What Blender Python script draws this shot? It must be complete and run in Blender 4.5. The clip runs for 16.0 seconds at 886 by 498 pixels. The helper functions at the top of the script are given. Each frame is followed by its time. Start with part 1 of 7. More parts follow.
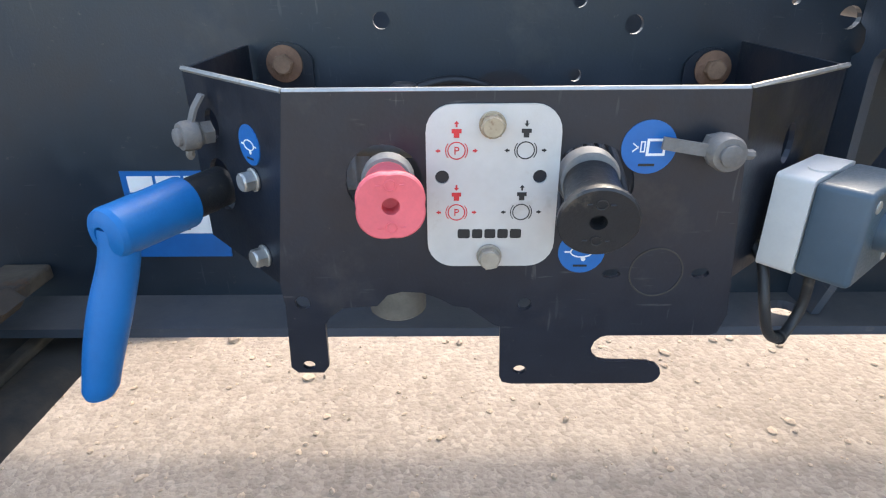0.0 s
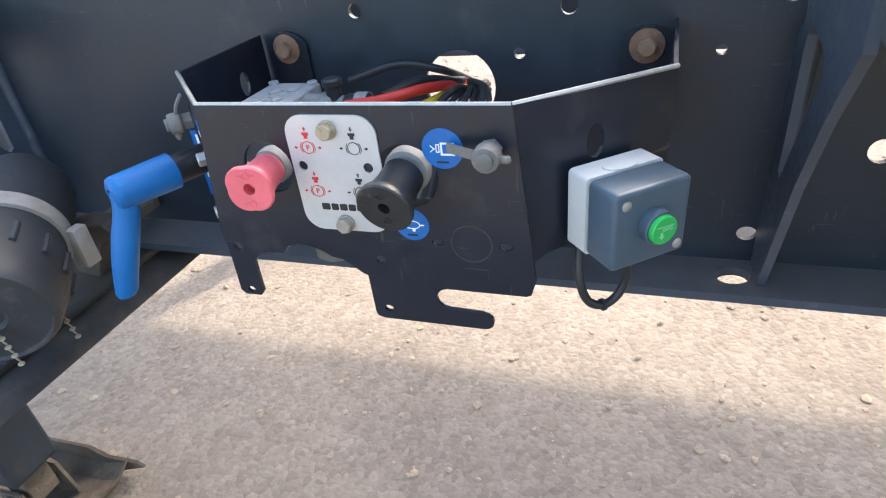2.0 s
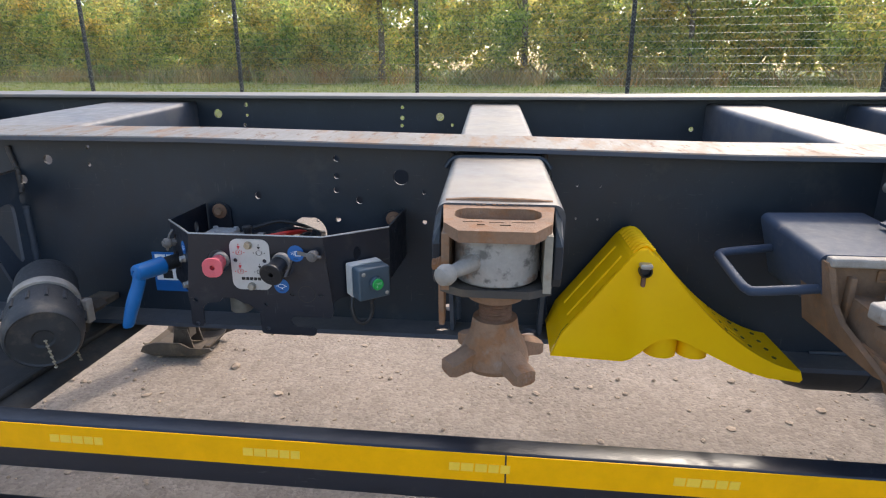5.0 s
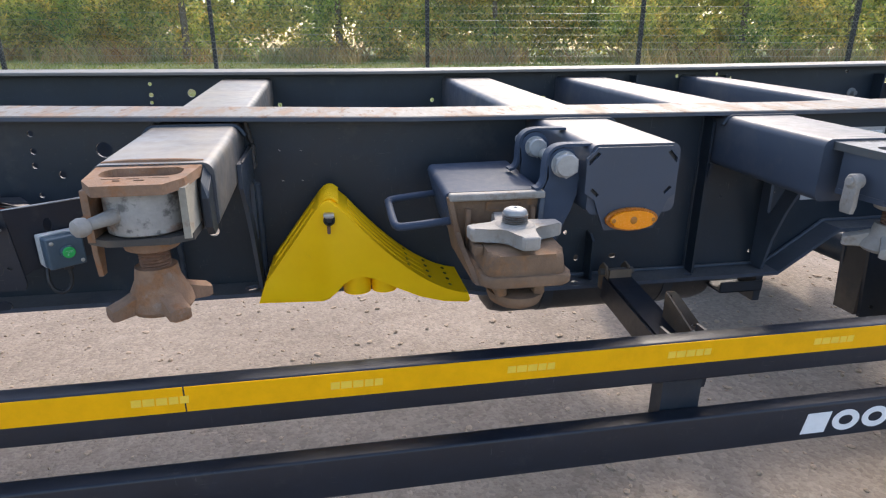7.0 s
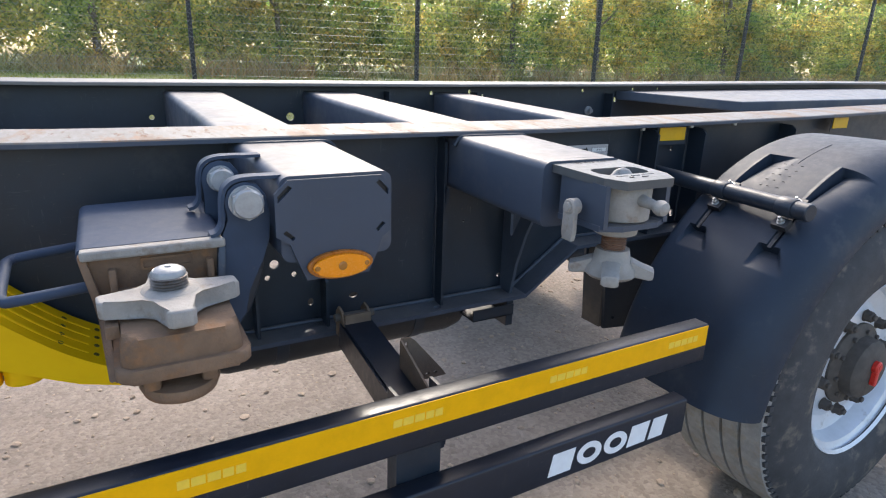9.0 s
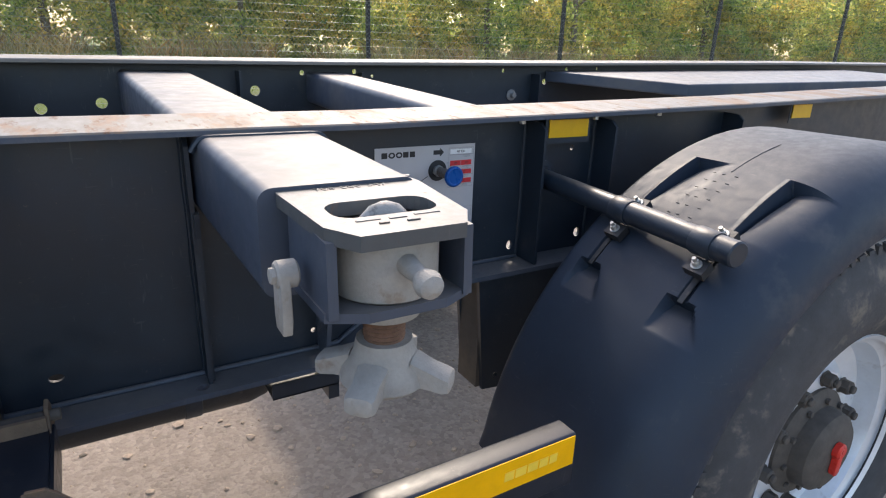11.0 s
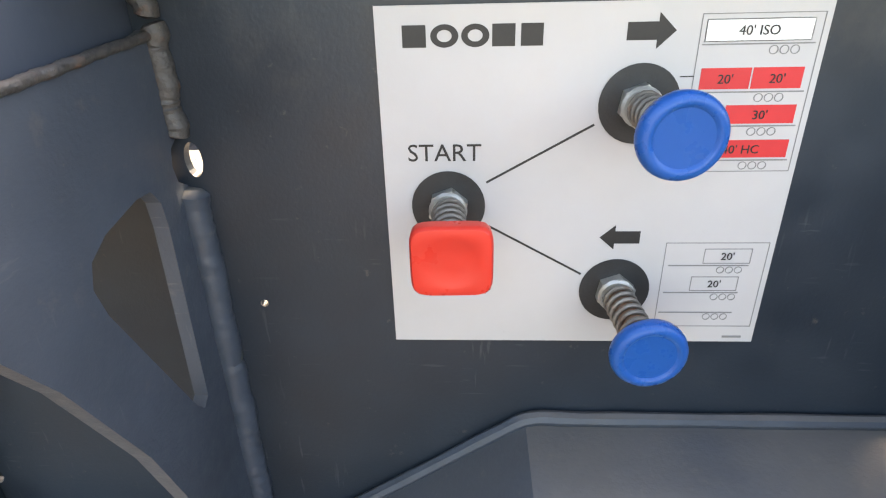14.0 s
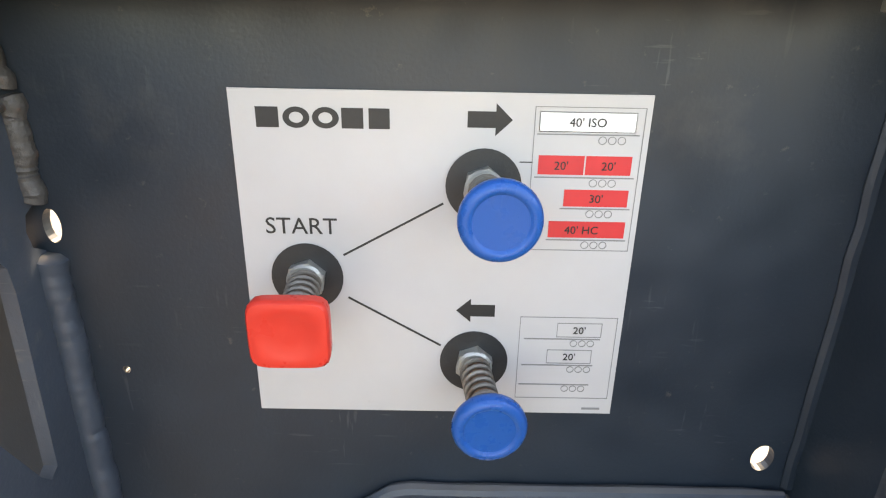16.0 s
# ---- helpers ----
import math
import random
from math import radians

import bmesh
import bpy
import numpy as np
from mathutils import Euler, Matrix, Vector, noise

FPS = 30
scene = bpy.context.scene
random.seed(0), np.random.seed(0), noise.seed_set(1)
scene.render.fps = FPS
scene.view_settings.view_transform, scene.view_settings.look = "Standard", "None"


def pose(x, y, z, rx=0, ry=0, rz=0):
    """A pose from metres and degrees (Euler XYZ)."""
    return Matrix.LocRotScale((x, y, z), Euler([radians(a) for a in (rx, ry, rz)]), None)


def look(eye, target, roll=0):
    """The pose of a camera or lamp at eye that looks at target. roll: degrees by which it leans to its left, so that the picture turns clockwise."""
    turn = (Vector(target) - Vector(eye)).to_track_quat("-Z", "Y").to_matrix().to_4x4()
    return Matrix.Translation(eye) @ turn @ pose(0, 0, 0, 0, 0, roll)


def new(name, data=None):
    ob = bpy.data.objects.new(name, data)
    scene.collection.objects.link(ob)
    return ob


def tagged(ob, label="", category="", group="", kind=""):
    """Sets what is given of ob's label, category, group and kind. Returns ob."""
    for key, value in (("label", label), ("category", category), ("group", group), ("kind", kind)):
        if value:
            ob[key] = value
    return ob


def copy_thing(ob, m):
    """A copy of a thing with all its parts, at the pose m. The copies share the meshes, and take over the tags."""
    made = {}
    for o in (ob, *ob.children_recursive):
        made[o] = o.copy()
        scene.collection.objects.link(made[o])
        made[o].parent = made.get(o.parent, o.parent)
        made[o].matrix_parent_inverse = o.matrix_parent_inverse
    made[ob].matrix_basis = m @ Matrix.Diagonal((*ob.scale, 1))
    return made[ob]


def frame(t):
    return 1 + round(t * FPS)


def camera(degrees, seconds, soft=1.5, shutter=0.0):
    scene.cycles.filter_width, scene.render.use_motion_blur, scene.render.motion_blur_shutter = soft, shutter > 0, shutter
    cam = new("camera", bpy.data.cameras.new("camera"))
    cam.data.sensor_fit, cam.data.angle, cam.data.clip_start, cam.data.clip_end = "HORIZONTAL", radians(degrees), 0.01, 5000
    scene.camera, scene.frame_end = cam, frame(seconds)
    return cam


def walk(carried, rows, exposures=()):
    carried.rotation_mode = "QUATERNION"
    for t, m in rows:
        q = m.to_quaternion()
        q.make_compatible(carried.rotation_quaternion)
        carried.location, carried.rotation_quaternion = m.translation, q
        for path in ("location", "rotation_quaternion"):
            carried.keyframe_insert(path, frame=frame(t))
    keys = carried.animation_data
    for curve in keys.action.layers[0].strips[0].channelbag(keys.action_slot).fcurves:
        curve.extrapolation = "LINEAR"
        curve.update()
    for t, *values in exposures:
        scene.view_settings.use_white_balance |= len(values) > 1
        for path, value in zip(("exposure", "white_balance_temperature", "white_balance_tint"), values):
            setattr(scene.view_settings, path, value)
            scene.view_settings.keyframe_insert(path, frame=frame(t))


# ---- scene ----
cam = camera(74.4, 16.0, soft=1.15)
PATH = [
    (0, (0.154, -0.665, 1.171), (0.140, 1.148, 0.327), -0.5),
    (0.5, (0.235, -0.684, 1.179), (0.098, 1.137, 0.362), -1.1),
    (1, (0.313, -0.713, 1.202), (0.083, 1.086, 0.357), -0.7),
    (1.5, (0.398, -0.698, 1.226), (-0.127, 0.971, 0.257), -3.7),
    (2, (0.437, -0.721, 1.254), (-0.159, 0.872, 0.202), -6.7),
    (2.5, (0.453, -0.790, 1.296), (-0.081, 0.833, 0.257), -5.6),
    (3, (0.464, -0.887, 1.376), (0.005, 0.891, 0.584), -3.6),
    (3.2, (0.474, -0.929, 1.402), (0.007, 0.894, 0.725), -3.3),
    (5.3, (0.757, -1.479, 1.443), (0.666, 0.431, 0.855), 0.5),
    (5.5, (0.775, -1.498, 1.439), (0.777, 0.406, 0.826), 0.6),
    (6, (0.862, -1.550, 1.438), (1.028, 0.342, 0.811), 1.0),
    (6.5, (0.960, -1.587, 1.440), (1.214, 0.294, 0.808), 0.7),
    (7, (1.059, -1.625, 1.433), (1.387, 0.237, 0.782), 0.1),
    (7.5, (1.152, -1.653, 1.429), (1.620, 0.179, 0.776), -0.2),
    (8, (1.238, -1.657, 1.426), (1.851, 0.143, 0.806), -0.7),
    (8.5, (1.283, -1.611, 1.419), (2.077, 0.120, 0.806), 0.3),
    (9, (1.358, -1.436, 1.424), (2.299, 0.225, 0.830), 1.8),
    (9.5, (1.411, -1.255, 1.437), (2.352, 0.393, 0.806), 1.2),
    (10, (1.544, -1.198, 1.422), (2.599, 0.362, 0.750), 1.5),
    (10.2, (1.642, -1.203, 1.413), (2.715, 0.345, 0.741), 1.1),
    (12.3, (2.371, -0.855, 1.394), (2.932, 0.952, 0.746), 3.0),
    (12.5, (2.402, -0.780, 1.377), (2.871, 1.039, 0.692), 2.5),
    (12.8, (2.480, -0.649, 1.349), (2.735, 1.180, 0.580), 2.2),
    (12.9, (2.502, -0.601, 1.340), (2.723, 1.167, 0.543), 3.3),
    (13, (2.525, -0.559, 1.327), (2.648, 1.243, 0.467), 3.2),
    (13.1, (2.544, -0.521, 1.315), (2.617, 1.202, 0.408), 2.9),
    (13.3, (2.568, -0.463, 1.284), (2.582, 1.198, 0.266), 1.2),
    (13.5, (2.577, -0.420, 1.254), (2.493, 1.287, 0.215), -0.5),
    (13.7, (2.580, -0.392, 1.235), (2.477, 1.327, 0.314), -1.3),
    (13.9, (2.581, -0.370, 1.224), (2.470, 1.374, 0.356), -1.4),
    (14, (2.583, -0.363, 1.220), (2.484, 1.429, 0.338), -1.5),
    (14.1, (2.584, -0.357, 1.214), (2.493, 1.399, 0.374), -1.3),
    (14.5, (2.600, -0.345, 1.199), (2.487, 1.549, 0.567), -0.2),
    (15, (2.620, -0.338, 1.215), (2.495, 1.568, 0.609), -0.4),
    (15.5, (2.630, -0.340, 1.221), (2.580, 1.544, 0.552), 0.1),
    (16, (2.657, -0.366, 1.235), (2.667, 1.503, 0.522), 1.1),
]
EXPOSURE = [(0.0, 2.38, 7050, 9), (1.5, 2.49, 7050, 9), (3.0, 2.52, 7000, 9), (4.2, 1.70, 6900, 11), (5.5, 1.44, 6900, 12), (7.0, 1.48, 6650, 12),
            (8.5, 1.55, 6550, 11), (10.0, 1.52, 6800, 12), (12.5, 1.72, 7500, 13), (13.0, 2.20, 7850, 13), (13.5, 3.06, 8300, 12), (14.0, 3.36, 9300, 12), (15.0, 3.20, 9700, 11), (16.0, 3.31, 9600, 12)]
walk(cam, [(t, look(eye, target, roll)) for t, eye, target, roll in PATH], EXPOSURE)

# ---- light ----
AZ, EL = radians(25), radians(44)          # the sun stands behind the trailer, to the right
world = bpy.data.worlds.new("world")
scene.world = world
world.use_nodes = True
wn = world.node_tree
bg = wn.nodes["Background"]
sky = wn.nodes.new("ShaderNodeTexSky")
sky.sky_type, sky.sun_disc = "NISHITA", False
sky.sun_elevation, sky.sun_rotation = EL, AZ
sky.air_density, sky.dust_density = 1.0, 2.5
wn.links.new(sky.outputs[0], bg.inputs[0])
bg.inputs[1].default_value = 0.15
sun = new("sun", bpy.data.lights.new("sun", "SUN"))
sun.data.energy, sun.data.angle, sun.data.color = 0.82, radians(4.0), (1.0, 0.93, 0.82)
sun.matrix_world = look((math.sin(AZ) * math.cos(EL) * 30, math.cos(AZ) * math.cos(EL) * 30, math.sin(EL) * 30), (0, 0, 0))

# ---- materials ----
MATS = {}


def mat(name, base, rough=0.5, metal=0.0, var=0.15, scale=12.0, bump=0.15, bscale=140.0, spots=None, more=None, coat=0.0, spec=0.5, stretch=None, settle=0.0, scratch=0.0):
    """A procedural surface: base colour with variation at two scales, fine relief, and spots of dirt or rust as
    (colour, scale, threshold, strength, roughness)."""
    m = bpy.data.materials.new(name)
    m.use_nodes = True
    nt = m.node_tree
    L = nt.links.new
    bsdf = nt.nodes["Principled BSDF"]
    tc = nt.nodes.new("ShaderNodeTexCoord")
    info = nt.nodes.new("ShaderNodeObjectInfo")
    off = nt.nodes.new("ShaderNodeVectorMath")
    off.operation = "MULTIPLY_ADD"
    L(info.outputs["Random"], off.inputs[0])
    off.inputs[1].default_value = (7.0, 5.0, 3.0)
    if stretch:
        sc_ = nt.nodes.new("ShaderNodeVectorMath")
        sc_.operation = "MULTIPLY"
        L(tc.outputs["Object"], sc_.inputs[0])
        sc_.inputs[1].default_value = stretch
        L(sc_.outputs[0], off.inputs[2])
    else:
        L(tc.outputs["Object"], off.inputs[2])

    def noise_node(sc, detail=4.0, rough_=0.6):
        n = nt.nodes.new("ShaderNodeTexNoise")
        n.inputs["Scale"].default_value, n.inputs["Detail"].default_value, n.inputs["Roughness"].default_value = sc, detail, rough_
        L(off.outputs[0], n.inputs["Vector"])
        return n

    def ramp(src, a, b):
        r = nt.nodes.new("ShaderNodeMapRange")
        r.inputs[1].default_value, r.inputs[2].default_value = a, b
        L(src, r.inputs[0])
        return r.outputs[0]

    def mix(fac, a, b, kind="MIX"):
        x = nt.nodes.new("ShaderNodeMix")
        x.data_type, x.blend_type = "RGBA", kind
        for sock, val in ((x.inputs[0], fac), (x.inputs[6], a), (x.inputs[7], b)):
            if hasattr(val, "node"):
                L(val, sock)
            elif isinstance(val, (int, float)):
                sock.default_value = val
            else:
                sock.default_value = (*val, 1.0)
        return x.outputs[2]

    n1, n2 = noise_node(scale), noise_node(scale * 9.0, 3.0)
    dark = tuple(c * (1 - var) for c in base)
    lite = tuple(min(1.0, c * (1 + var)) for c in base)
    col = mix(ramp(n1.outputs[0], 0.3, 0.7), dark, lite)
    col = mix(var * 0.8, col, mix(ramp(n2.outputs[0], 0.3, 0.7), tuple(c * 0.6 for c in base), tuple(min(1, c * 1.4) for c in base)))
    rgh = rough
    r1 = nt.nodes.new("ShaderNodeMapRange")
    L(n2.outputs[0], r1.inputs[0])
    r1.inputs[1].default_value, r1.inputs[2].default_value = 0.3, 0.7
    r1.inputs[3].default_value, r1.inputs[4].default_value = max(0.02, rough - 0.08), min(1, rough + 0.08)
    rout = r1.outputs[0]
    metal_out = None
    for s in (spots, more):
        if s:
            sc, ssc, thr, amount, srough = s
            ns = noise_node(ssc, 6.0, 0.65)
            f = ramp(ns.outputs[0], thr, thr + 0.1)
            mul = nt.nodes.new("ShaderNodeMath")
            mul.operation = "MULTIPLY"
            L(f, mul.inputs[0])
            mul.inputs[1].default_value = amount
            n3 = noise_node(ssc * 5, 3.0)
            col = mix(mul.outputs[0], col, mix(ramp(n3.outputs[0], 0.3, 0.7), tuple(c * 0.65 for c in sc), sc))
            mr = nt.nodes.new("ShaderNodeMix")
            L(mul.outputs[0], mr.inputs[0])
            L(rout, mr.inputs[2])
            mr.inputs[3].default_value = srough
            rout = mr.outputs[0]
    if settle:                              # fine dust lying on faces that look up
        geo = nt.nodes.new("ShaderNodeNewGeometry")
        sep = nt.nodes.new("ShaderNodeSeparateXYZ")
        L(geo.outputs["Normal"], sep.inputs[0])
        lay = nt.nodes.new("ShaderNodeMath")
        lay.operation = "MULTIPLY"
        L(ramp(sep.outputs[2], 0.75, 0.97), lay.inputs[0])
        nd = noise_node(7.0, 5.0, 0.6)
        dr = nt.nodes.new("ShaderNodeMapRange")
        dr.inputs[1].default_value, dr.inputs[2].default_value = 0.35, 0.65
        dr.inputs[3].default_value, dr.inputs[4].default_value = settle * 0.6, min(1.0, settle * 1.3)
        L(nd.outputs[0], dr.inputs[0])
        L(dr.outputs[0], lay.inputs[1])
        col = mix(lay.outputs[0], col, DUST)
    if scratch:                             # thin pale rubs in two directions
        for sx in ((30.0, 30.0, 260.0), (210.0, 210.0, 24.0)):
            sv = nt.nodes.new("ShaderNodeVectorMath")
            sv.operation = "MULTIPLY"
            L(off.outputs[0], sv.inputs[0])
            sv.inputs[1].default_value = sx
            nn_ = nt.nodes.new("ShaderNodeTexNoise")
            nn_.inputs["Scale"].default_value, nn_.inputs["Detail"].default_value = 1.0, 3.0
            L(sv.outputs[0], nn_.inputs["Vector"])
            where = noise_node(9.0, 2.0)
            mm = nt.nodes.new("ShaderNodeMath")
            mm.operation = "MULTIPLY"
            L(ramp(nn_.outputs[0], 0.66, 0.72), mm.inputs[0])
            L(ramp(where.outputs[0], 0.48, 0.66), mm.inputs[1])
            m2 = nt.nodes.new("ShaderNodeMath")
            m2.operation = "MULTIPLY"
            L(mm.outputs[0], m2.inputs[0])
            m2.inputs[1].default_value = scratch
            col = mix(m2.outputs[0], col, (0.20, 0.19, 0.18))
    L(col, bsdf.inputs["Base Color"])
    L(rout, bsdf.inputs["Roughness"])
    bsdf.inputs["Metallic"].default_value = metal
    bsdf.inputs["Specular IOR Level"].default_value = spec
    bsdf.inputs["Coat Weight"].default_value = coat
    if bump:
        nb = noise_node(bscale, 4.0)
        b = nt.nodes.new("ShaderNodeBump")
        b.inputs["Strength"].default_value, b.inputs["Distance"].default_value = bump, 0.002
        L(nb.outputs[0], b.inputs["Height"])
        L(b.outputs[0], bsdf.inputs["Normal"])
    MATS[name] = m
    return m


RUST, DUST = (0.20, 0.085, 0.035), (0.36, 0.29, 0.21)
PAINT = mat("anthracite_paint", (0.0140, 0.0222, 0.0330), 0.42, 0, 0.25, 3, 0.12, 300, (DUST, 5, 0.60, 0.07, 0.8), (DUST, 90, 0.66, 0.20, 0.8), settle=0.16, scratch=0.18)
PANEL = mat("panel_paint", (0.0102, 0.0140, 0.0224), 0.36, 0, 0.25, 6, 0.1, 300, (DUST, 14, 0.60, 0.05, 0.8), (DUST, 210, 0.68, 0.38, 0.8), scratch=0.22)
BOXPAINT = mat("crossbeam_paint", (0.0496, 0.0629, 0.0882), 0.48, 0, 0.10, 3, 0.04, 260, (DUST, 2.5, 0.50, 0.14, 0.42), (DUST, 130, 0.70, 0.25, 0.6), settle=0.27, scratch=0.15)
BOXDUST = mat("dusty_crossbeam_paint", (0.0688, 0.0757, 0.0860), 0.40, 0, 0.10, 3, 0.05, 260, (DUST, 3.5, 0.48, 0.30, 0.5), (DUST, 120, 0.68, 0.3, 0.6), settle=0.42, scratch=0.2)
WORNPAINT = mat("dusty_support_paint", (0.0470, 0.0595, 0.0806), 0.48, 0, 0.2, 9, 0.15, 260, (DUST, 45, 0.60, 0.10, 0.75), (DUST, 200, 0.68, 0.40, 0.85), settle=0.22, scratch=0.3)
BOXBLUE = mat("worn_blue_grey_paint", (0.044, 0.062, 0.096), 0.62, 0, 0.15, 6, 0.08, 260, (DUST, 16, 0.66, 0.30, 0.8), (DUST, 70, 0.70, 0.55, 0.85), settle=0.03, scratch=0.45, spec=0.25)
WELDM = mat("rough_weld_paint", (0.060, 0.056, 0.055), 0.5, 0, 0.3, 40, 0.5, 260, (RUST, 55, 0.56, 0.45, 0.85), (DUST, 200, 0.66, 0.4, 0.85))
SPRING = mat("tarnished_spring_steel", (0.21, 0.185, 0.16), 0.5, 0.5, 0.2, 60, 0.15, 300, (RUST, 70, 0.56, 0.5, 0.9))
FLANGE = mat("flange_worn_paint", (0.1628, 0.1452, 0.1232), 0.52, 0.0, 0.2, 5, 0.15, 200, ((0.31, 0.165, 0.08), 7, 0.50, 0.60, 0.8), ((0.19, 0.080, 0.03), 26, 0.57, 0.75, 0.85), stretch=(1.7, 0.55, 1.0), scratch=0.3)
FARTOP = mat("dusty_flange", (0.180, 0.165, 0.145), 0.55, 0.0, 0.2, 5, 0.15, 200, ((0.27, 0.175, 0.11), 6, 0.56, 0.45, 0.8), (DUST, 30, 0.58, 0.5, 0.85), stretch=(0.35, 1.6, 1.0))
LOCKTOP = mat("lock_plate_worn", (0.0782, 0.0816, 0.0833), 0.40, 0.0, 0.15, 8, 0.12, 220, ((0.26, 0.115, 0.045), 13, 0.57, 0.7, 0.85), ((0.14, 0.09, 0.06), 40, 0.62, 0.6, 0.8), scratch=0.3)
GALV = mat("galvanised_steel", (0.3780, 0.3780, 0.3690), 0.5, 0.45, 0.18, 30, 0.2, 200, (DUST, 16, 0.55, 0.5, 0.8))
CAST = mat("cast_steel_dusty", (0.3168, 0.2904, 0.2552), 0.72, 0.1, 0.2, 18, 0.5, 260, ((0.24, 0.16, 0.10), 22, 0.56, 0.5, 0.85))
RUSTY = mat("rusty_casting", (0.2420, 0.1426, 0.0862), 0.85, 0.0, 0.3, 16, 0.6, 220, ((0.30, 0.135, 0.055), 22, 0.52, 0.75, 0.9), ((0.32, 0.28, 0.24), 30, 0.6, 0.4, 0.8))
PALESIDE = mat("dust_pale_casting", (0.30, 0.27, 0.215), 0.8, 0, 0.25, 14, 0.4, 240, ((0.27, 0.14, 0.07), 16, 0.60, 0.6, 0.9))
BROWN = mat("earthy_casting", (0.1403, 0.0978, 0.0663), 0.86, 0.0, 0.25, 14, 0.6, 240, ((0.26, 0.14, 0.07), 20, 0.58, 0.55, 0.9))
LBROWN = mat("rust_brown_casting", (0.1840, 0.1122, 0.0662), 0.86, 0.0, 0.3, 14, 0.6, 240, ((0.31, 0.150, 0.062), 16, 0.52, 0.65, 0.9), ((0.07, 0.06, 0.055), 12, 0.62, 0.6, 0.8))
FOOTM = mat("muddy_foot_steel", (0.0855, 0.0675, 0.0522), 0.85, 0, 0.3, 14, 0.6, 200, ((0.20, 0.15, 0.10), 10, 0.52, 0.6, 0.9), ((0.22, 0.10, 0.045), 24, 0.62, 0.6, 0.9))
EARTHY = mat("dusty_dark_paint", (0.050, 0.045, 0.040), 0.7, 0, 0.3, 6, 0.25, 200, ((0.15, 0.115, 0.08), 5, 0.50, 0.6, 0.9))
RING = mat("ring_worn_steel", (0.3344, 0.3168, 0.2904), 0.6, 0.2, 0.2, 22, 0.35, 220, ((0.09, 0.085, 0.08), 34, 0.52, 0.75, 0.7), ((0.30, 0.14, 0.06), 14, 0.56, 0.6, 0.9))
YELLOW = mat("yellow_plastic", (1.0, 0.55, 0.0), 0.55, 0, 0.04, 8, 0.1, 200, ((0.42, 0.30, 0.05), 18, 0.66, 0.2, 0.8), spec=0.25)
TAPE = mat("reflective_yellow", (0.92, 0.44, 0.0), 0.45, 0, 0.06, 30, 0.1, 900, spec=0.2)
TAPE2 = mat("reflective_mark", (0.90, 0.58, 0.05), 0.4, 0, 0.05, 30, 0.1, 900)
BLUE = mat("blue_plastic", (0.003, 0.122, 0.35), 0.42, 0, 0.08, 30, 0.10, 500, (DUST, 60, 0.70, 0.15, 0.8), spec=0.28)
BLUEK = mat("blue_gloss_plastic", (0.0017, 0.0748, 0.2958), 0.30, 0, 0.02, 8, 0, spec=0.3)
REDK = mat("red_gloss_plastic", (0.6264, 0.0391, 0.0261), 0.32, 0, 0.02, 8, 0, spec=0.3)
PINK = mat("faded_red_plastic", (0.72, 0.13, 0.15), 0.55, 0, 0.1, 40, 0.15, 400)
BLACK = mat("black_plastic", (0.018, 0.019, 0.021), 0.45, 0, 0.25, 40, 0.2, 400, (DUST, 26, 0.62, 0.25, 0.8))
RUBBER = mat("tyre_rubber", (0.0491, 0.0491, 0.0510), 0.75, 0, 0.25, 20, 0.35, 300, (DUST, 10, 0.55, 0.4, 0.9))
TREAD = mat("dusty_tread", (0.2990, 0.2840, 0.2616), 0.85, 0, 0.25, 25, 0.4, 260, (DUST, 18, 0.5, 0.5, 0.95))
TUBEG = mat("weathered_black_plastic", (0.0340, 0.0357, 0.0382), 0.55, 0, 0.2, 12, 0.15, 400, (DUST, 9, 0.55, 0.25, 0.8))
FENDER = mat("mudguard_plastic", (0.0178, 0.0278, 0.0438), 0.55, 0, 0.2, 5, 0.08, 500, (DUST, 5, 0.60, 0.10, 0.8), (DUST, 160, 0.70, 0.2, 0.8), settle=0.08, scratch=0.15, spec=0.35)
BLOCKG = mat("pale_grey_casting", (0.34, 0.34, 0.335), 0.6, 0.2, 0.2, 60, 0.3, 300, (DUST, 60, 0.52, 0.4, 0.85))
GREYP = mat("dusty_grey_plastic", (0.20, 0.20, 0.20), 0.6, 0, 0.2, 60, 0.2, 300, (DUST, 40, 0.5, 0.4, 0.85))
COUPL = mat("dusty_coupling_rubber", (0.15, 0.14, 0.13), 0.65, 0, 0.25, 60, 0.3, 300, (DUST, 40, 0.52, 0.4, 0.85))
BOXLITE = mat("light_grey_plastic", (0.5580, 0.5580, 0.5400), 0.5, 0, 0.05, 50, 0.08, 500, (DUST, 120, 0.68, 0.4, 0.8))
BOXDARK = mat("slate_grey_plastic", (0.055, 0.088, 0.118), 0.45, 0, 0.08, 50, 0.08, 500, (DUST, 90, 0.68, 0.25, 0.8))
GREEN = mat("green_button", (0.012, 0.40, 0.085), 0.4, 0, 0.05, 60, 0.05, 400)
PLATE = mat("brushed_plate", (0.5400, 0.5310, 0.5130), 0.42, 0.25, 0.08, 16, 0.08, 500, ((0.44, 0.36, 0.27), 26, 0.62, 0.4, 0.7))
SIGNM = mat("sign_silver_film", (0.4816, 0.4687, 0.4730), 0.48, 0.1, 0.04, 8, 0.03, 500, ((0.40, 0.36, 0.33), 70, 0.70, 0.4, 0.7))
INK = mat("black_ink", (0.015, 0.015, 0.016), 0.5, 0, 0.1, 40, 0)
THINK = mat("grey_ink", (0.20, 0.20, 0.20), 0.5, 0, 0.1, 40, 0)
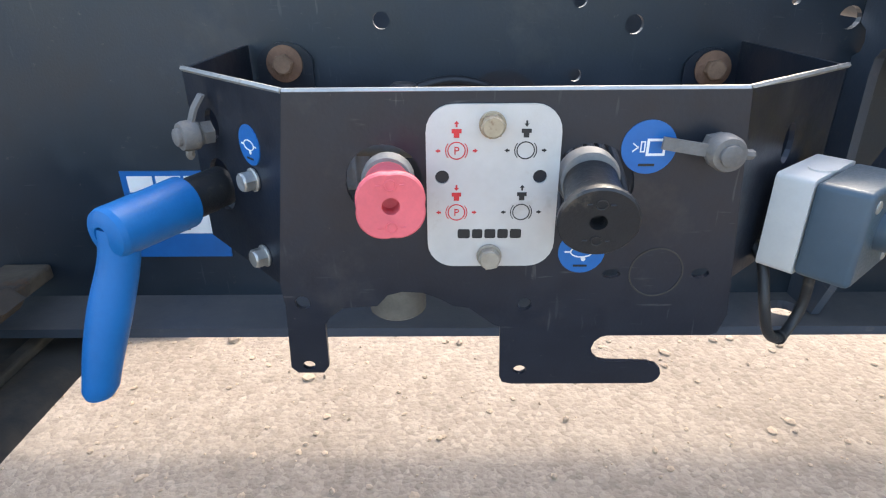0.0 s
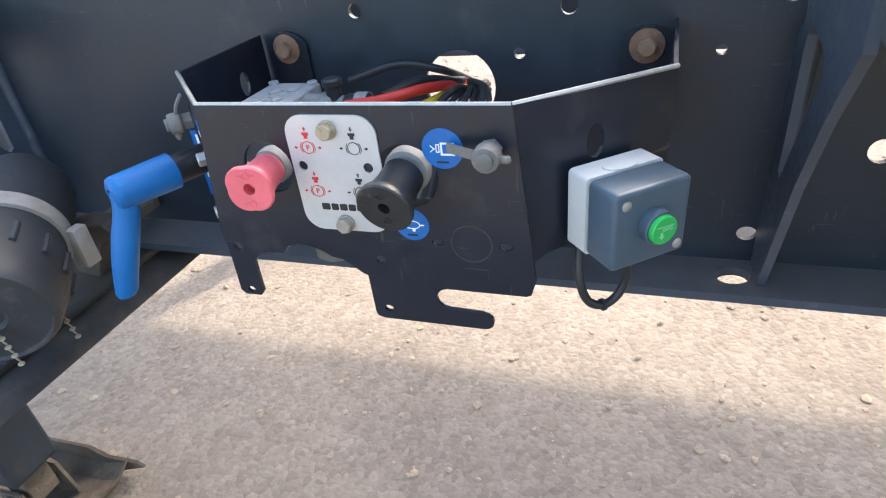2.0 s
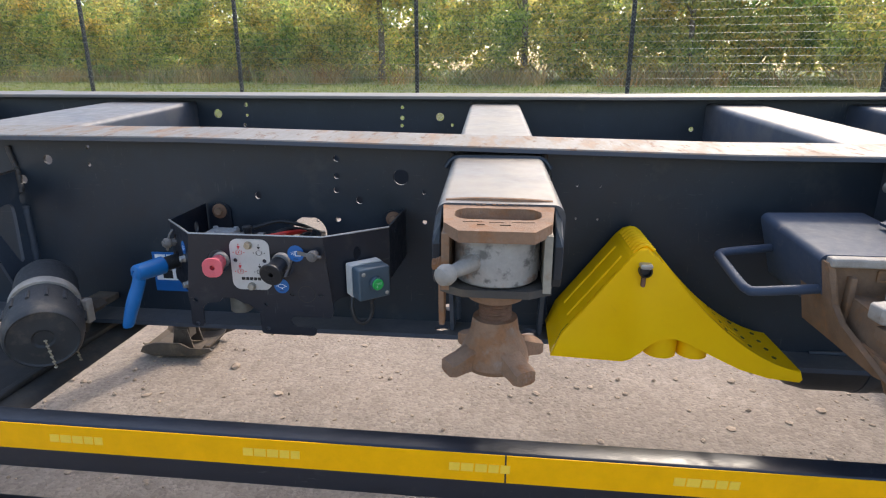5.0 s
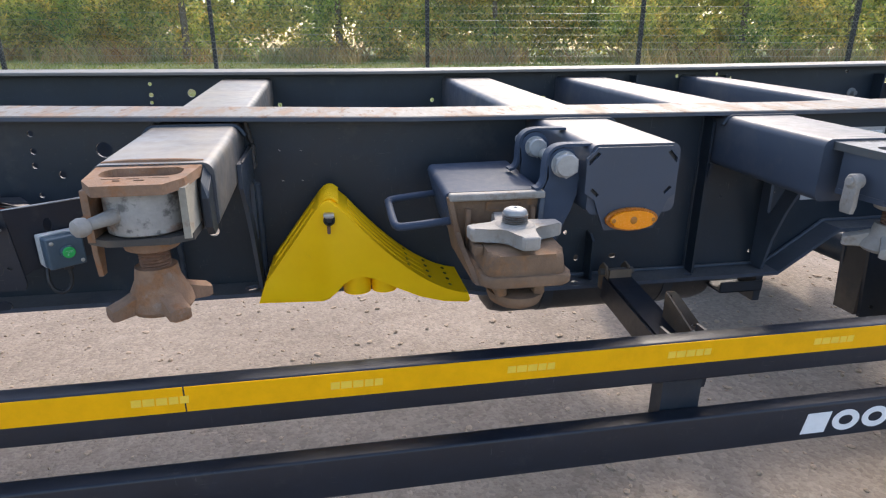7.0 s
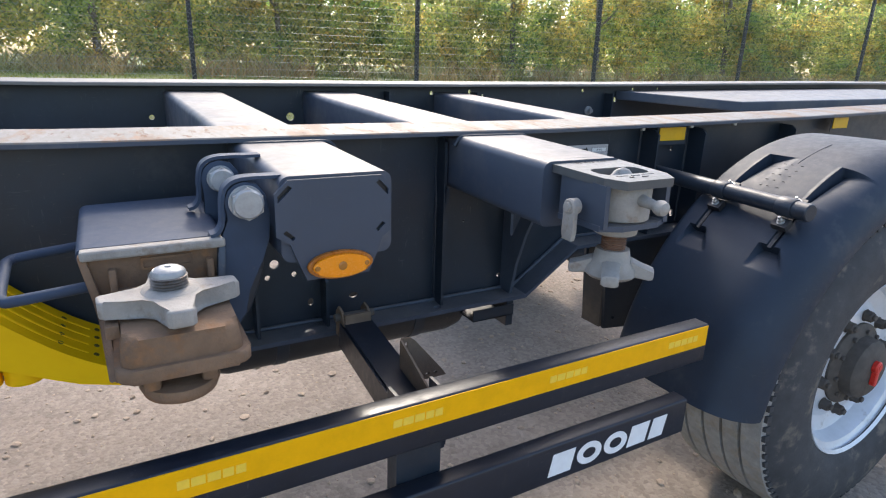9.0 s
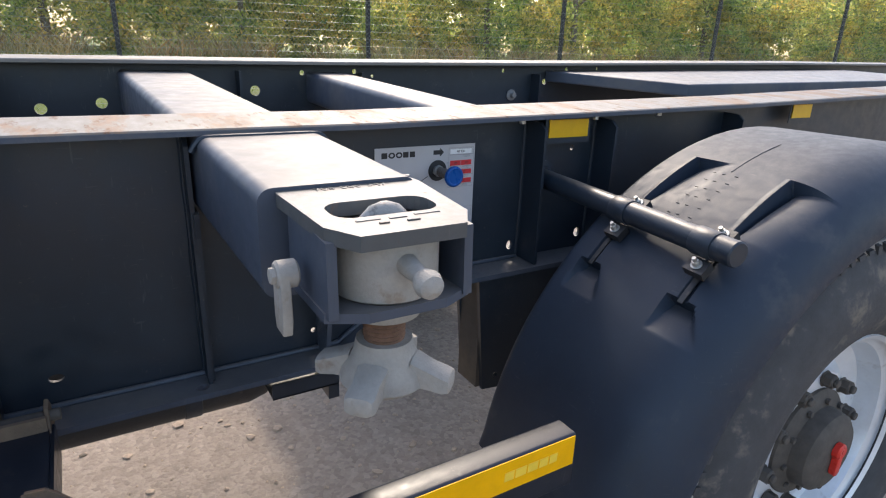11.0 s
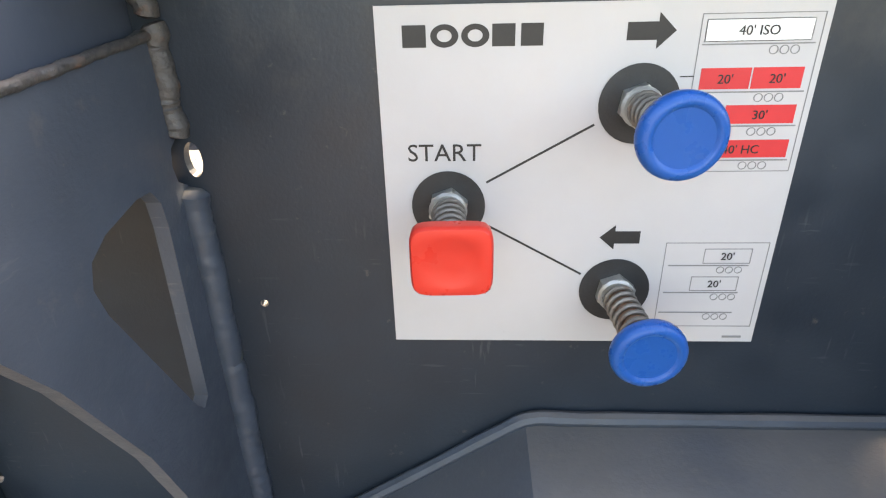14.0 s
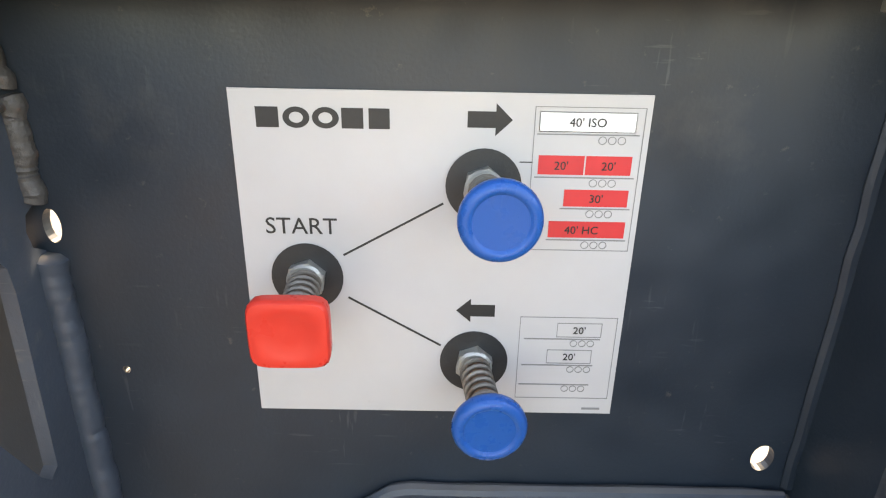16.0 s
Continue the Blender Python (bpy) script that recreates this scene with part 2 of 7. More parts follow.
REDINK = mat("red_ink", (0.62, 0.03, 0.035), 0.5, 0, 0.06, 40, 0)
WHITE = mat("white_ink", (0.80, 0.80, 0.79), 0.5, 0, 0.05, 40, 0)
BLUEINK = mat("blue_sticker", (0.004, 0.12, 0.38), 0.4, 0, 0.08, 40, 0.03, 400, (DUST, 60, 0.68, 0.3, 0.8))
WHEELP = mat("silver_wheel_paint", (0.6720, 0.6944, 0.7168), 0.4, 0.35, 0.08, 12, 0.08, 300, (DUST, 14, 0.6, 0.35, 0.8))
HUBM = mat("dirty_hub", (0.085, 0.072, 0.06), 0.75, 0.1, 0.3, 30, 0.4, 200)
AMBER = mat("amber_lens", (0.9460, 0.2875, 0.0040), 0.25, 0, 0.06, 30, 0.05, 300)
ZINC = mat("zinc_bolt", (0.46, 0.45, 0.42), 0.42, 0.7, 0.15, 60, 0.15, 300, (DUST, 60, 0.58, 0.5, 0.8))
BRASSY = mat("yellow_zinc_bolt", (0.40, 0.33, 0.23), 0.55, 0.4, 0.2, 60, 0.2, 300, (RUST, 80, 0.56, 0.6, 0.9))
# near-black base paints the shade inside a bore; the spots are its rust
BORESHADE = mat("bore_shade_and_rust", (0.030, 0.022, 0.016), 0.9, 0, 0.4, 40, 0.5, 200, (RUST, 60, 0.60, 0.5, 0.9))
RUSTB = mat("rusty_bolt", (0.19, 0.10, 0.06), 0.85, 0, 0.35, 60, 0.6, 300)
STRAPM = mat("pale_strap", (0.33, 0.30, 0.26), 0.7, 0, 0.2, 30, 0.2, 300, (DUST, 20, 0.5, 0.5, 0.9))
REDW = mat("red_wire", (0.55, 0.03, 0.02), 0.5)
YELW = mat("yellow_wire", (0.62, 0.46, 0.02), 0.5)
BARK = mat("bark", (0.17, 0.14, 0.105), 0.9, 0, 0.3, 6, 0.8, 40)
POST = mat("fence_post_paint", (0.018, 0.020, 0.020), 0.5, 0, 0.15, 20, 0.1)
WIREM = mat("fence_wire", (0.30, 0.32, 0.29), 0.45, 0.3, 0.15, 20, 0)
LABELY = mat("yellow_label", (0.72, 0.40, 0.0), 0.4, 0, 0.06, 30, 0.05, 400)


def leafy(name, a, b, c):
    """Leaves: a colour for each loose leaf, with some light passing through."""
    m = bpy.data.materials.new(name)
    m.use_nodes = True
    nt = m.node_tree
    p = nt.nodes["Principled BSDF"]
    g = nt.nodes.new("ShaderNodeNewGeometry")
    r = nt.nodes.new("ShaderNodeValToRGB")
    r.color_ramp.elements[0].color, r.color_ramp.elements[1].color = (*a, 1), (*c, 1)
    e = r.color_ramp.elements.new(0.55)
    e.color = (*b, 1)
    nt.links.new(g.outputs["Random Per Island"], r.inputs[0])
    tc = nt.nodes.new("ShaderNodeTexCoord")
    patch = nt.nodes.new("ShaderNodeTexNoise")
    patch.inputs["Scale"].default_value, patch.inputs["Detail"].default_value = 0.8, 2.0
    nt.links.new(tc.outputs["Object"], patch.inputs["Vector"])
    pr = nt.nodes.new("ShaderNodeValToRGB")          # greener, plain and browner bushes
    pr.color_ramp.elements[0].position, pr.color_ramp.elements[1].position = 0.36, 0.66
    pr.color_ramp.elements[0].color, pr.color_ramp.elements[1].color = (0.62, 0.86, 0.66, 1), (1.0, 0.78, 0.55, 1)
    pe = pr.color_ramp.elements.new(0.5)
    pe.color = (1.0, 1.0, 0.85, 1)
    nt.links.new(patch.outputs[0], pr.inputs[0])
    tint = nt.nodes.new("ShaderNodeMix")
    tint.data_type, tint.blend_type = "RGBA", "MULTIPLY"
    tint.inputs[0].default_value = 1.0
    nt.links.new(r.outputs[0], tint.inputs[6])
    nt.links.new(pr.outputs[0], tint.inputs[7])
    nt.links.new(tint.outputs[2], p.inputs["Base Color"])
    p.inputs["Roughness"].default_value = 0.55
    tr = nt.nodes.new("ShaderNodeBsdfTranslucent")
    nt.links.new(tint.outputs[2], tr.inputs[0])
    mx = nt.nodes.new("ShaderNodeMixShader")
    mx.inputs[0].default_value = 0.68
    nt.links.new(p.outputs[0], mx.inputs[1])
    nt.links.new(tr.outputs[0], mx.inputs[2])
    nt.links.new(mx.outputs[0], nt.nodes["Material Output"].inputs[0])
    return m


LEAF = leafy("hedge_leaves", (0.16, 0.215, 0.08), (0.55, 0.58, 0.20), (0.92, 0.78, 0.27))
GRASS = leafy("grass_blades", (0.10, 0.16, 0.02), (0.19, 0.25, 0.04), (0.34, 0.30, 0.10))
DRYGRASS = leafy("dry_stalks", (0.22, 0.17, 0.09), (0.42, 0.33, 0.19), (0.52, 0.44, 0.28))


def ground_mat():
    m = bpy.data.materials.new("packed_gravel")
    m.use_nodes = True
    nt = m.node_tree
    L = nt.links.new
    p = nt.nodes["Principled BSDF"]
    tc = nt.nodes.new("ShaderNodeTexCoord")

    def ns(sc, d=6.0):
        n = nt.nodes.new("ShaderNodeTexNoise")
        n.inputs["Scale"].default_value, n.inputs["Detail"].default_value = sc, d
        L(tc.outputs["Object"], n.inputs["Vector"])
        return n

    big, mid, fine = ns(1.3), ns(9), ns(70, 8)
    r = nt.nodes.new("ShaderNodeValToRGB")
    r.color_ramp.elements[0].position, r.color_ramp.elements[1].position = 0.3, 0.72
    r.color_ramp.elements[0].color, r.color_ramp.elements[1].color = (0.190, 0.146, 0.108, 1), (0.350, 0.279, 0.216, 1)
    add = nt.nodes.new("ShaderNodeMath")
    add.operation = "MULTIPLY_ADD"
    L(big.outputs[0], add.inputs[0])
    add.inputs[1].default_value = 0.5
    half = nt.nodes.new("ShaderNodeMath")
    half.operation = "MULTIPLY_ADD"
    L(mid.outputs[0], half.inputs[0])
    half.inputs[1].default_value = 0.3
    fin = nt.nodes.new("ShaderNodeMath")
    fin.operation = "MULTIPLY"
    L(fine.outputs[0], fin.inputs[0])
    fin.inputs[1].default_value = 0.25
    L(fin.outputs[0], half.inputs[2])
    L(half.outputs[0], add.inputs[2])
    L(add.outputs[0], r.inputs[0])
    vor = nt.nodes.new("ShaderNodeTexVoronoi")
    vor.inputs["Scale"].default_value = 55
    L(tc.outputs["Object"], vor.inputs["Vector"])
    mx = nt.nodes.new("ShaderNodeMix")
    mx.data_type, mx.blend_type = "RGBA", "OVERLAY"
    mx.inputs[0].default_value = 0.22
    L(r.outputs[0], mx.inputs[6])
    grey = nt.nodes.new("ShaderNodeRGBToBW")
    L(vor.outputs["Color"], grey.inputs[0])
    L(grey.outputs[0], mx.inputs[7])
    hs = nt.nodes.new("ShaderNodeHueSaturation")
    hs.inputs["Saturation"].default_value = 0.85
    L(mx.outputs[2], hs.inputs["Color"])
    L(hs.outputs[0], p.inputs["Base Color"])
    p.inputs["Roughness"].default_value = 0.95
    b = nt.nodes.new("ShaderNodeBump")
    b.inputs["Strength"].default_value, b.inputs["Distance"].default_value = 0.5, 0.011
    sm = nt.nodes.new("ShaderNodeMath")
    sm.operation = "MULTIPLY_ADD"
    L(vor.outputs["Distance"], sm.inputs[0])
    sm.inputs[1].default_value = -0.5
    L(fine.outputs[0], sm.inputs[2])
    L(sm.outputs[0], b.inputs["Height"])
    L(b.outputs[0], p.inputs["Normal"])
    return m


GRAVEL = ground_mat()
TURF = mat("turf", (0.15, 0.18, 0.04), 0.95, 0, 0.35, 2.0, 0.8, 30, ((0.20, 0.17, 0.09), 1.5, 0.52, 0.6, 0.95))
STONE = mat("pebble", (0.3888, 0.2980, 0.2208), 0.9, 0, 0.4, 22, 0.3, 150)

# ---- builders ----
ORG = {}
OFF = Vector((0, 0, 0))                   # where an assembly as a whole is set
GROUPS = {"twistlock": "twist locks on the crossmembers", "landing_leg": "landing legs", "pull_knob": "pull knobs on the sign", "round_sticker": "round blue stickers", "test_coupling": "test couplings", "yellow_label": "yellow labels along the beam", "tree": "trees in the hedge", "suspension_hanger": "suspension hangers"}


def thing(name, label, category, at, group="", kind=""):
    ob = new(name)
    ob.empty_display_size = 0.05
    ob.location = Vector(at) + OFF
    ORG[ob] = Vector(at) + OFF
    return tagged(ob, label, category, group or GROUPS.get(name, ""), kind)


def part(name, bm, material, parent=None, label="", smooth=False):
    """Links a bmesh, drawn in world places, as one mesh under a thing or a part."""
    me = bpy.data.meshes.new(name)
    o = ORG.get(parent, Vector((0, 0, 0)))
    bm.transform(Matrix.Translation(OFF - o))
    bmesh.ops.recalc_face_normals(bm, faces=bm.faces[:])
    bm.to_mesh(me)
    bm.free()
    me.materials.append(material)
    if smooth:
        me.shade_smooth()
        me.set_sharp_from_angle(angle=radians(38))
    ob = new(name, me)
    if parent is not None:
        ob.parent = parent
        ORG[ob] = o
    if label:
        tagged(ob, label)
    return ob


def B():
    return bmesh.new()


def fresh(bm, made):
    """The edges of the faces just made."""
    return list({e for f in made for e in f.edges})


def box(bm, x0, x1, y0, y1, z0, z1, bev=0.0, seg=2):
    n = len(bm.verts)
    vs = [bm.verts.new((x, y, z)) for x in (x0, x1) for y in (y0, y1) for z in (z0, z1)]
    fs = [bm.faces.new([vs[i] for i in q]) for q in ((0, 1, 3, 2), (4, 6, 7, 5), (0, 4, 5, 1), (2, 3, 7, 6), (0, 2, 6, 4), (1, 5, 7, 3))]
    if bev:
        bmesh.ops.bevel(bm, geom=fresh(bm, fs), offset=bev, segments=seg, affect="EDGES", profile=0.5)
    return bm


def to3(plane, u, v, d):
    return {"xz": (u, d, v), "xy": (u, v, d), "yz": (d, u, v)}[plane]


def prism(bm, plane, loop, d0, d1, holes=(), bev=0.0, seg=2):
    """A plate: a closed outline in a plane, with holes, from depth d0 to d1."""
    if not holes:
        a = [bm.verts.new(to3(plane, u, v, d0)) for u, v in loop]
        b = [bm.verts.new(to3(plane, u, v, d1)) for u, v in loop]
        fs = [bm.faces.new(a), bm.faces.new(b[::-1])]
        n = len(a)
        fs += [bm.faces.new((a[i], b[i], b[(i + 1) % n], a[(i + 1) % n])) for i in range(n)]
        if bev:
            es = list({e for f in fs[:2] for e in f.edges})
            bmesh.ops.bevel(bm, geom=es, offset=bev, segments=seg, affect="EDGES", profile=0.5)
        return bm
    t = bmesh.new()
    for lp in (loop, *holes):
        vs = [t.verts.new(to3(plane, u, v, d0)) for u, v in lp]
        for i in range(len(vs)):
            t.edges.new((vs[i], vs[(i + 1) % len(vs)]))
    bmesh.ops.triangle_fill(t, use_beauty=True, use_dissolve=False, edges=t.edges[:])
    g = bmesh.ops.extrude_face_region(t, geom=t.faces[:])
    shift = Vector(to3(plane, 0, 0, d1)) - Vector(to3(plane, 0, 0, d0))
    bmesh.ops.translate(t, verts=[v for v in g["geom"] if isinstance(v, bmesh.types.BMVert)], vec=shift)
    me = bpy.data.meshes.new("tmp")
    t.to_mesh(me)
    t.free()
    bm.from_mesh(me)
    bpy.data.meshes.remove(me)
    return bm


def circle(u, v, r, n=20, r2=None, turn=0.0):
    r2 = r if r2 is None else r2
    c, s = math.cos(turn), math.sin(turn)
    return [(u + c * r * math.cos(a) - s * r2 * math.sin(a), v + s * r * math.cos(a) + c * r2 * math.sin(a)) for a in (2 * math.pi * i / n for i in range(n))]


def rrect(u0, u1, v0, v1, r, n=5):
    out = []
    for cu, cv, a0 in ((u1 - r, v1 - r, 0), (u0 + r, v1 - r, 90), (u0 + r, v0 + r, 180), (u1 - r, v0 + r, 270)):
        out += [(cu + r * math.cos(radians(a0 + 90 * i / n)), cv + r * math.sin(radians(a0 + 90 * i / n))) for i in range(n + 1)]
    return out


def basis(axis):
    a = Vector(axis).normalized()
    u = a.cross(Vector((0, 0, 1)) if abs(a.z) < 0.9 else Vector((1, 0, 0))).normalized()
    return a, u, a.cross(u)


def lathe(bm, at, axis, profile, seg=32, turn=0.0, caps=True):
    """Turns a profile of (radius, height along the axis)."""
    a, u, v = basis(axis)
    o = Vector(at)
    rings = []
    for r, h in profile:
        rings.append([bm.verts.new(o + a * h + (u * math.cos(t) + v * math.sin(t)) * r) for t in (turn + 2 * math.pi * i / seg for i in range(seg))])
    for p, q in zip(rings, rings[1:]):
        for i in range(seg):
            bm.faces.new((p[i], p[(i + 1) % seg], q[(i + 1) % seg], q[i]))
    if caps:
        bm.faces.new(rings[0][::-1])
        bm.faces.new(rings[-1])
    return bm


def cyl(bm, p0, p1, r, seg=24, ch=0.0):
    d = Vector(p1) - Vector(p0)
    h = d.length
    prof = [(r, 0), (r, h)] if not ch else [(r - ch, 0), (r, ch), (r, h - ch), (r - ch, h)]
    return lathe(bm, p0, d, prof, seg)


def smooth_path(pts, n=6):
    """A round curve through the points."""
    P = [Vector(p) for p in pts]
    P = [2 * P[0] - P[1], *P, 2 * P[-1] - P[-2]]
    out = []
    for a, b, c, d in zip(P, P[1:], P[2:], P[3:]):
        for i in range(n):
            t = i / n
            out.append(0.5 * ((2 * b) + (c - a) * t + (2 * a - 5 * b + 4 * c - d) * t * t + (3 * b - a - 3 * c + d) * t ** 3))
    return out + [P[-2]]


def tube(bm, pts, r, seg=10, n=6, round_=True, rs=None):
    P = smooth_path(pts, n) if round_ else [Vector(p) for p in pts]
    rings, u = [], None
    for i, p in enumerate(P):
        t = (P[min(i + 1, len(P) - 1)] - P[max(i - 1, 0)]).normalized()
        u = basis(t)[1] if u is None else (u - t * u.dot(t)).normalized()
        w = t.cross(u)
        rr = r if rs is None else rs[0] + (rs[1] - rs[0]) * i / (len(P) - 1)
        rings.append([bm.verts.new(p + (u * math.cos(a) + w * math.sin(a)) * rr) for a in (2 * math.pi * k / seg for k in range(seg))])
    for p, q in zip(rings, rings[1:]):
        for i in range(seg):
            bm.faces.new((p[i], p[(i + 1) % seg], q[(i + 1) % seg], q[i]))
    bm.faces.new(rings[0][::-1])
    bm.faces.new(rings[-1])
    return bm


def weld(bm, pts, r, rnd, seg=10):
    """A weld seam: a rod with the uneven ripples of its runs."""
    P = smooth_path(pts, 4)
    k0 = len(bm.verts)
    tube(bm, P, r, seg, round_=False)
    bm.verts.ensure_lookup_table()
    for i, p in enumerate(P):
        s = 1.0 + .035 * math.sin(i * 1.9) + rnd.uniform(-.04, .04)
        if i in (0, len(P) - 1):
            s *= .6
        for k in range(seg):
            v = bm.verts[k0 + i * seg + k]
            v.co = p + (v.co - p) * (s + rnd.uniform(-.02, .02))
    return bm


def helix(bm, p0, p1, R, r, turns, seg=7):
    a, u, v = basis(Vector(p1) - Vector(p0))
    h = (Vector(p1) - Vector(p0)).length
    k = int(turns * 14)
    pts = [Vector(p0) + a * (h * i / k) + (u * math.cos(2 * math.pi * turns * i / k) + v * math.sin(2 * math.pi * turns * i / k)) * R for i in range(k + 1)]
    return tube(bm, pts, r, seg, round_=False)


def hexhead(bm, at, axis, af, h, washer=0.0, turn=0.2):
    """A hexagon bolt head that stands out along the axis, with a washer under it."""
    o, a = Vector(at), Vector(axis).normalized()
    if washer:
        lathe(bm, o, a, [(washer - 0.0006, 0), (washer, 0.0006), (washer, 0.002), (washer - 0.0006, 0.0025)], 28)
        o = o + a * 0.0025
    R = af / 1.732
    lathe(bm, o, a, [(R, 0), (R, h * 0.86)], 6, turn)
    lathe(bm, o, a, [(R * 0.93, h * 0.8), (R * 0.80, h)], 24)
    return bm


def shear(bm, zy=0.0, xy=0.0):
    for v in bm.verts:
        v.co.z += zy * v.co.y
        v.co.x += xy * v.co.y
    return bm


def words(name, text, at, size, material, parent, right=(1, 0, 0), up=(0, 0, 1), label="", depth=0.0006, bold=0.0, align="LEFT"):
    """Lettering in the built-in font, as a mesh."""
    cu = bpy.data.curves.new("lettering", "FONT")
    cu.body, cu.size, cu.extrude, cu.offset, cu.align_x, cu.resolution_u = text, size, depth, bold, align, 3
    tmp = new("lettering", cu)
    bpy.context.view_layer.update()
    me = bpy.data.meshes.new_from_object(tmp.evaluated_get(bpy.context.evaluated_depsgraph_get()))
    bpy.data.objects.remove(tmp)
    bpy.data.curves.remove(cu)
    bm = bmesh.new()
    bm.from_mesh(me)
    bpy.data.meshes.remove(me)
    r, u = Vector(right).normalized(), Vector(up).normalized()
    m = Matrix((r, u, r.cross(u))).transposed().to_4x4()
    bm.transform(Matrix.Translation(at) @ m)
    return part(name, bm, material, parent, label)


SLOPE = 0.045                              # the trailer leans a little: it rises towards its far side


# ---- ground ----
FX, FY, DX, DY = 2.44, 7.61, 3.168, -0.529   # first fence post, and the step from post to post


def fence_y(x):
    return FY + (x - FX) / DX * DY


def ground_z(x, y):
    d = y - fence_y(x)
    t = min(1.0, max(0.0, (d - 0.3) / 3.0))
    return 0.80 * t * t * (3 - 2 * t) + 0.024 * min(14.0, max(0.0, d - 3.0))


def build_ground():
    bm = B()
    ys = [-60, -20, -6, -3, -2, -1, 0, 1, 2, 3, 4, 5]
    ds = [-0.5, 0.0, 0.3, 0.8, 1.3, 1.8, 2.3, 2.8, 3.3, 4, 6, 9, 13, 17, 30, 90, 400]
    xs = [-400, -90, -40, -20, -12, -8, -6, -4, -2, 0, 2, 4, 6, 8, 10, 12, 14, 17, 20, 24, 30, 60, 120, 400]
    rows = []
    for x in xs:
        fy = fence_y(max(-30, min(22, x)))
        yy = [y if y < 0 else y * max(0.6, (fy - 1)) / 5 for y in ys] + [fy + d for d in ds]
        rows.append([bm.verts.new((x, y, ground_z(max(-30, min(22, x)), y))) for y in yy])
    for a, b in zip(rows, rows[1:]):
        for i in range(len(a) - 1):
            f = bm.faces.new((a[i], b[i], b[i + 1], a[i + 1]))
            f.material_index = 1 if i >= len(ys) else 0
    g = part("ground", bm, GRAVEL)
    g.data.materials.append(TURF)
    return tagged(g, "dusty packed gravel yard with a grass bank beyond", "ground", kind="structure")


build_ground()


def build_pebbles():
    rnd = random.Random(4)
    verts, faces = [], []
    ico = bmesh.new()
    bmesh.ops.create_icosphere(ico, subdivisions=1, radius=1.0)
    base = [v.co.copy() for v in ico.verts]
    tri = [[v.index for v in f.verts] for f in ico.faces]
    ico.free()
    for i in range(7000):
        x = rnd.uniform(-2.6, 5.0)
        y = rnd.uniform(-1.2, 4.5)
        r = 0.0035 + 0.012 * rnd.random() ** 4 + (0.012 if rnd.random() < 0.01 else 0)
        sx, sy, sz = r * rnd.uniform(0.7, 1.4), r * rnd.uniform(0.7, 1.3), r * rnd.uniform(0.4, 0.8)
        c, s = math.cos(rnd.random() * 6.3), math.sin(rnd.random() * 6.3)
        o = len(verts)
        for b in base:
            k = rnd.uniform(0.8, 1.15)
            verts.append((x + k * (c * b.x * sx - s * b.y * sy), y + k * (s * b.x * sx + c * b.y * sy), sz * 0.3 + k * b.z * sz))
        faces += [[o + q for q in t] for t in tri]
    me = bpy.data.meshes.new("pebbles")
    me.from_pydata(verts, [], faces)
    me.materials.append(STONE)
    tagged(new("pebbles", me), "loose small stones scattered on the packed gravel", "stones", kind="stuff")


build_pebbles()


def build_fence():
    wire = B()
    f = thing("fence", "black steel post and wire mesh fence at the yard's edge", "fence", (FX, FY, 0))
    u = Vector((DX, DY, 0))
    L0 = u.length
    u.normalize()
    for k in range(-5, 9):
        p = Vector((FX + k * DX, FY + k * DY, 0))
        pb = B()
        box(pb, p.x - 0.028, p.x + 0.028, p.y - 0.025, p.y + 0.025, -0.05, 3.05, 0.004)
        for j in range(9):
            z = 0.35 + j * 0.32
            box(pb, p.x - 0.034, p.x + 0.034, p.y - 0.034, p.y - 0.022, z - 0.012, z + 0.012)
        part("post", pb, POST, f)
    o = Vector((FX - 5 * DX, FY - 5 * DY - 0.03, 0))
    total = 13 * L0
    n = u.cross(Vector((0, 0, 1)))

    def strip(bm, a, b, w):
        side = (b - a).cross(n).normalized() * w
        q = [bm.verts.new(c) for c in (a - side, b - side, b + side, a + side)]
        r = bm.verts.new((a + b) / 2 + n * w * 2)
        bm.faces.new(q)
        bm.faces.new((q[0], q[1], r))
        bm.faces.new((q[2], q[3], r))

    H, step = 2.9, 0.06
    s = -H
    while s < total:
        for sign in (1, -1):
            a, b = (s, s + H) if sign > 0 else (s + H, s)
            t0 = max(0.0, -min(a, b)) / H
            if max(a, b) <= total:
                za, zb = (0.05, H) if sign > 0 else (0.05, H)
                if min(a, b) >= 0:
                    strip(wire, o + u * a + Vector((0, 0, za)), o + u * b + Vector((0, 0, zb)), 0.0011)
        s += step
    for j in range(29):
        z = 0.12 + j * 0.1
        one = B()
        strip(one, o + Vector((0, 0, z)), o + u * total + Vector((0, 0, z)), 0.0017)
        part("tension_wire", one, WIREM, f)
    part("wire_mesh", wire, WIREM, f)


build_fence()


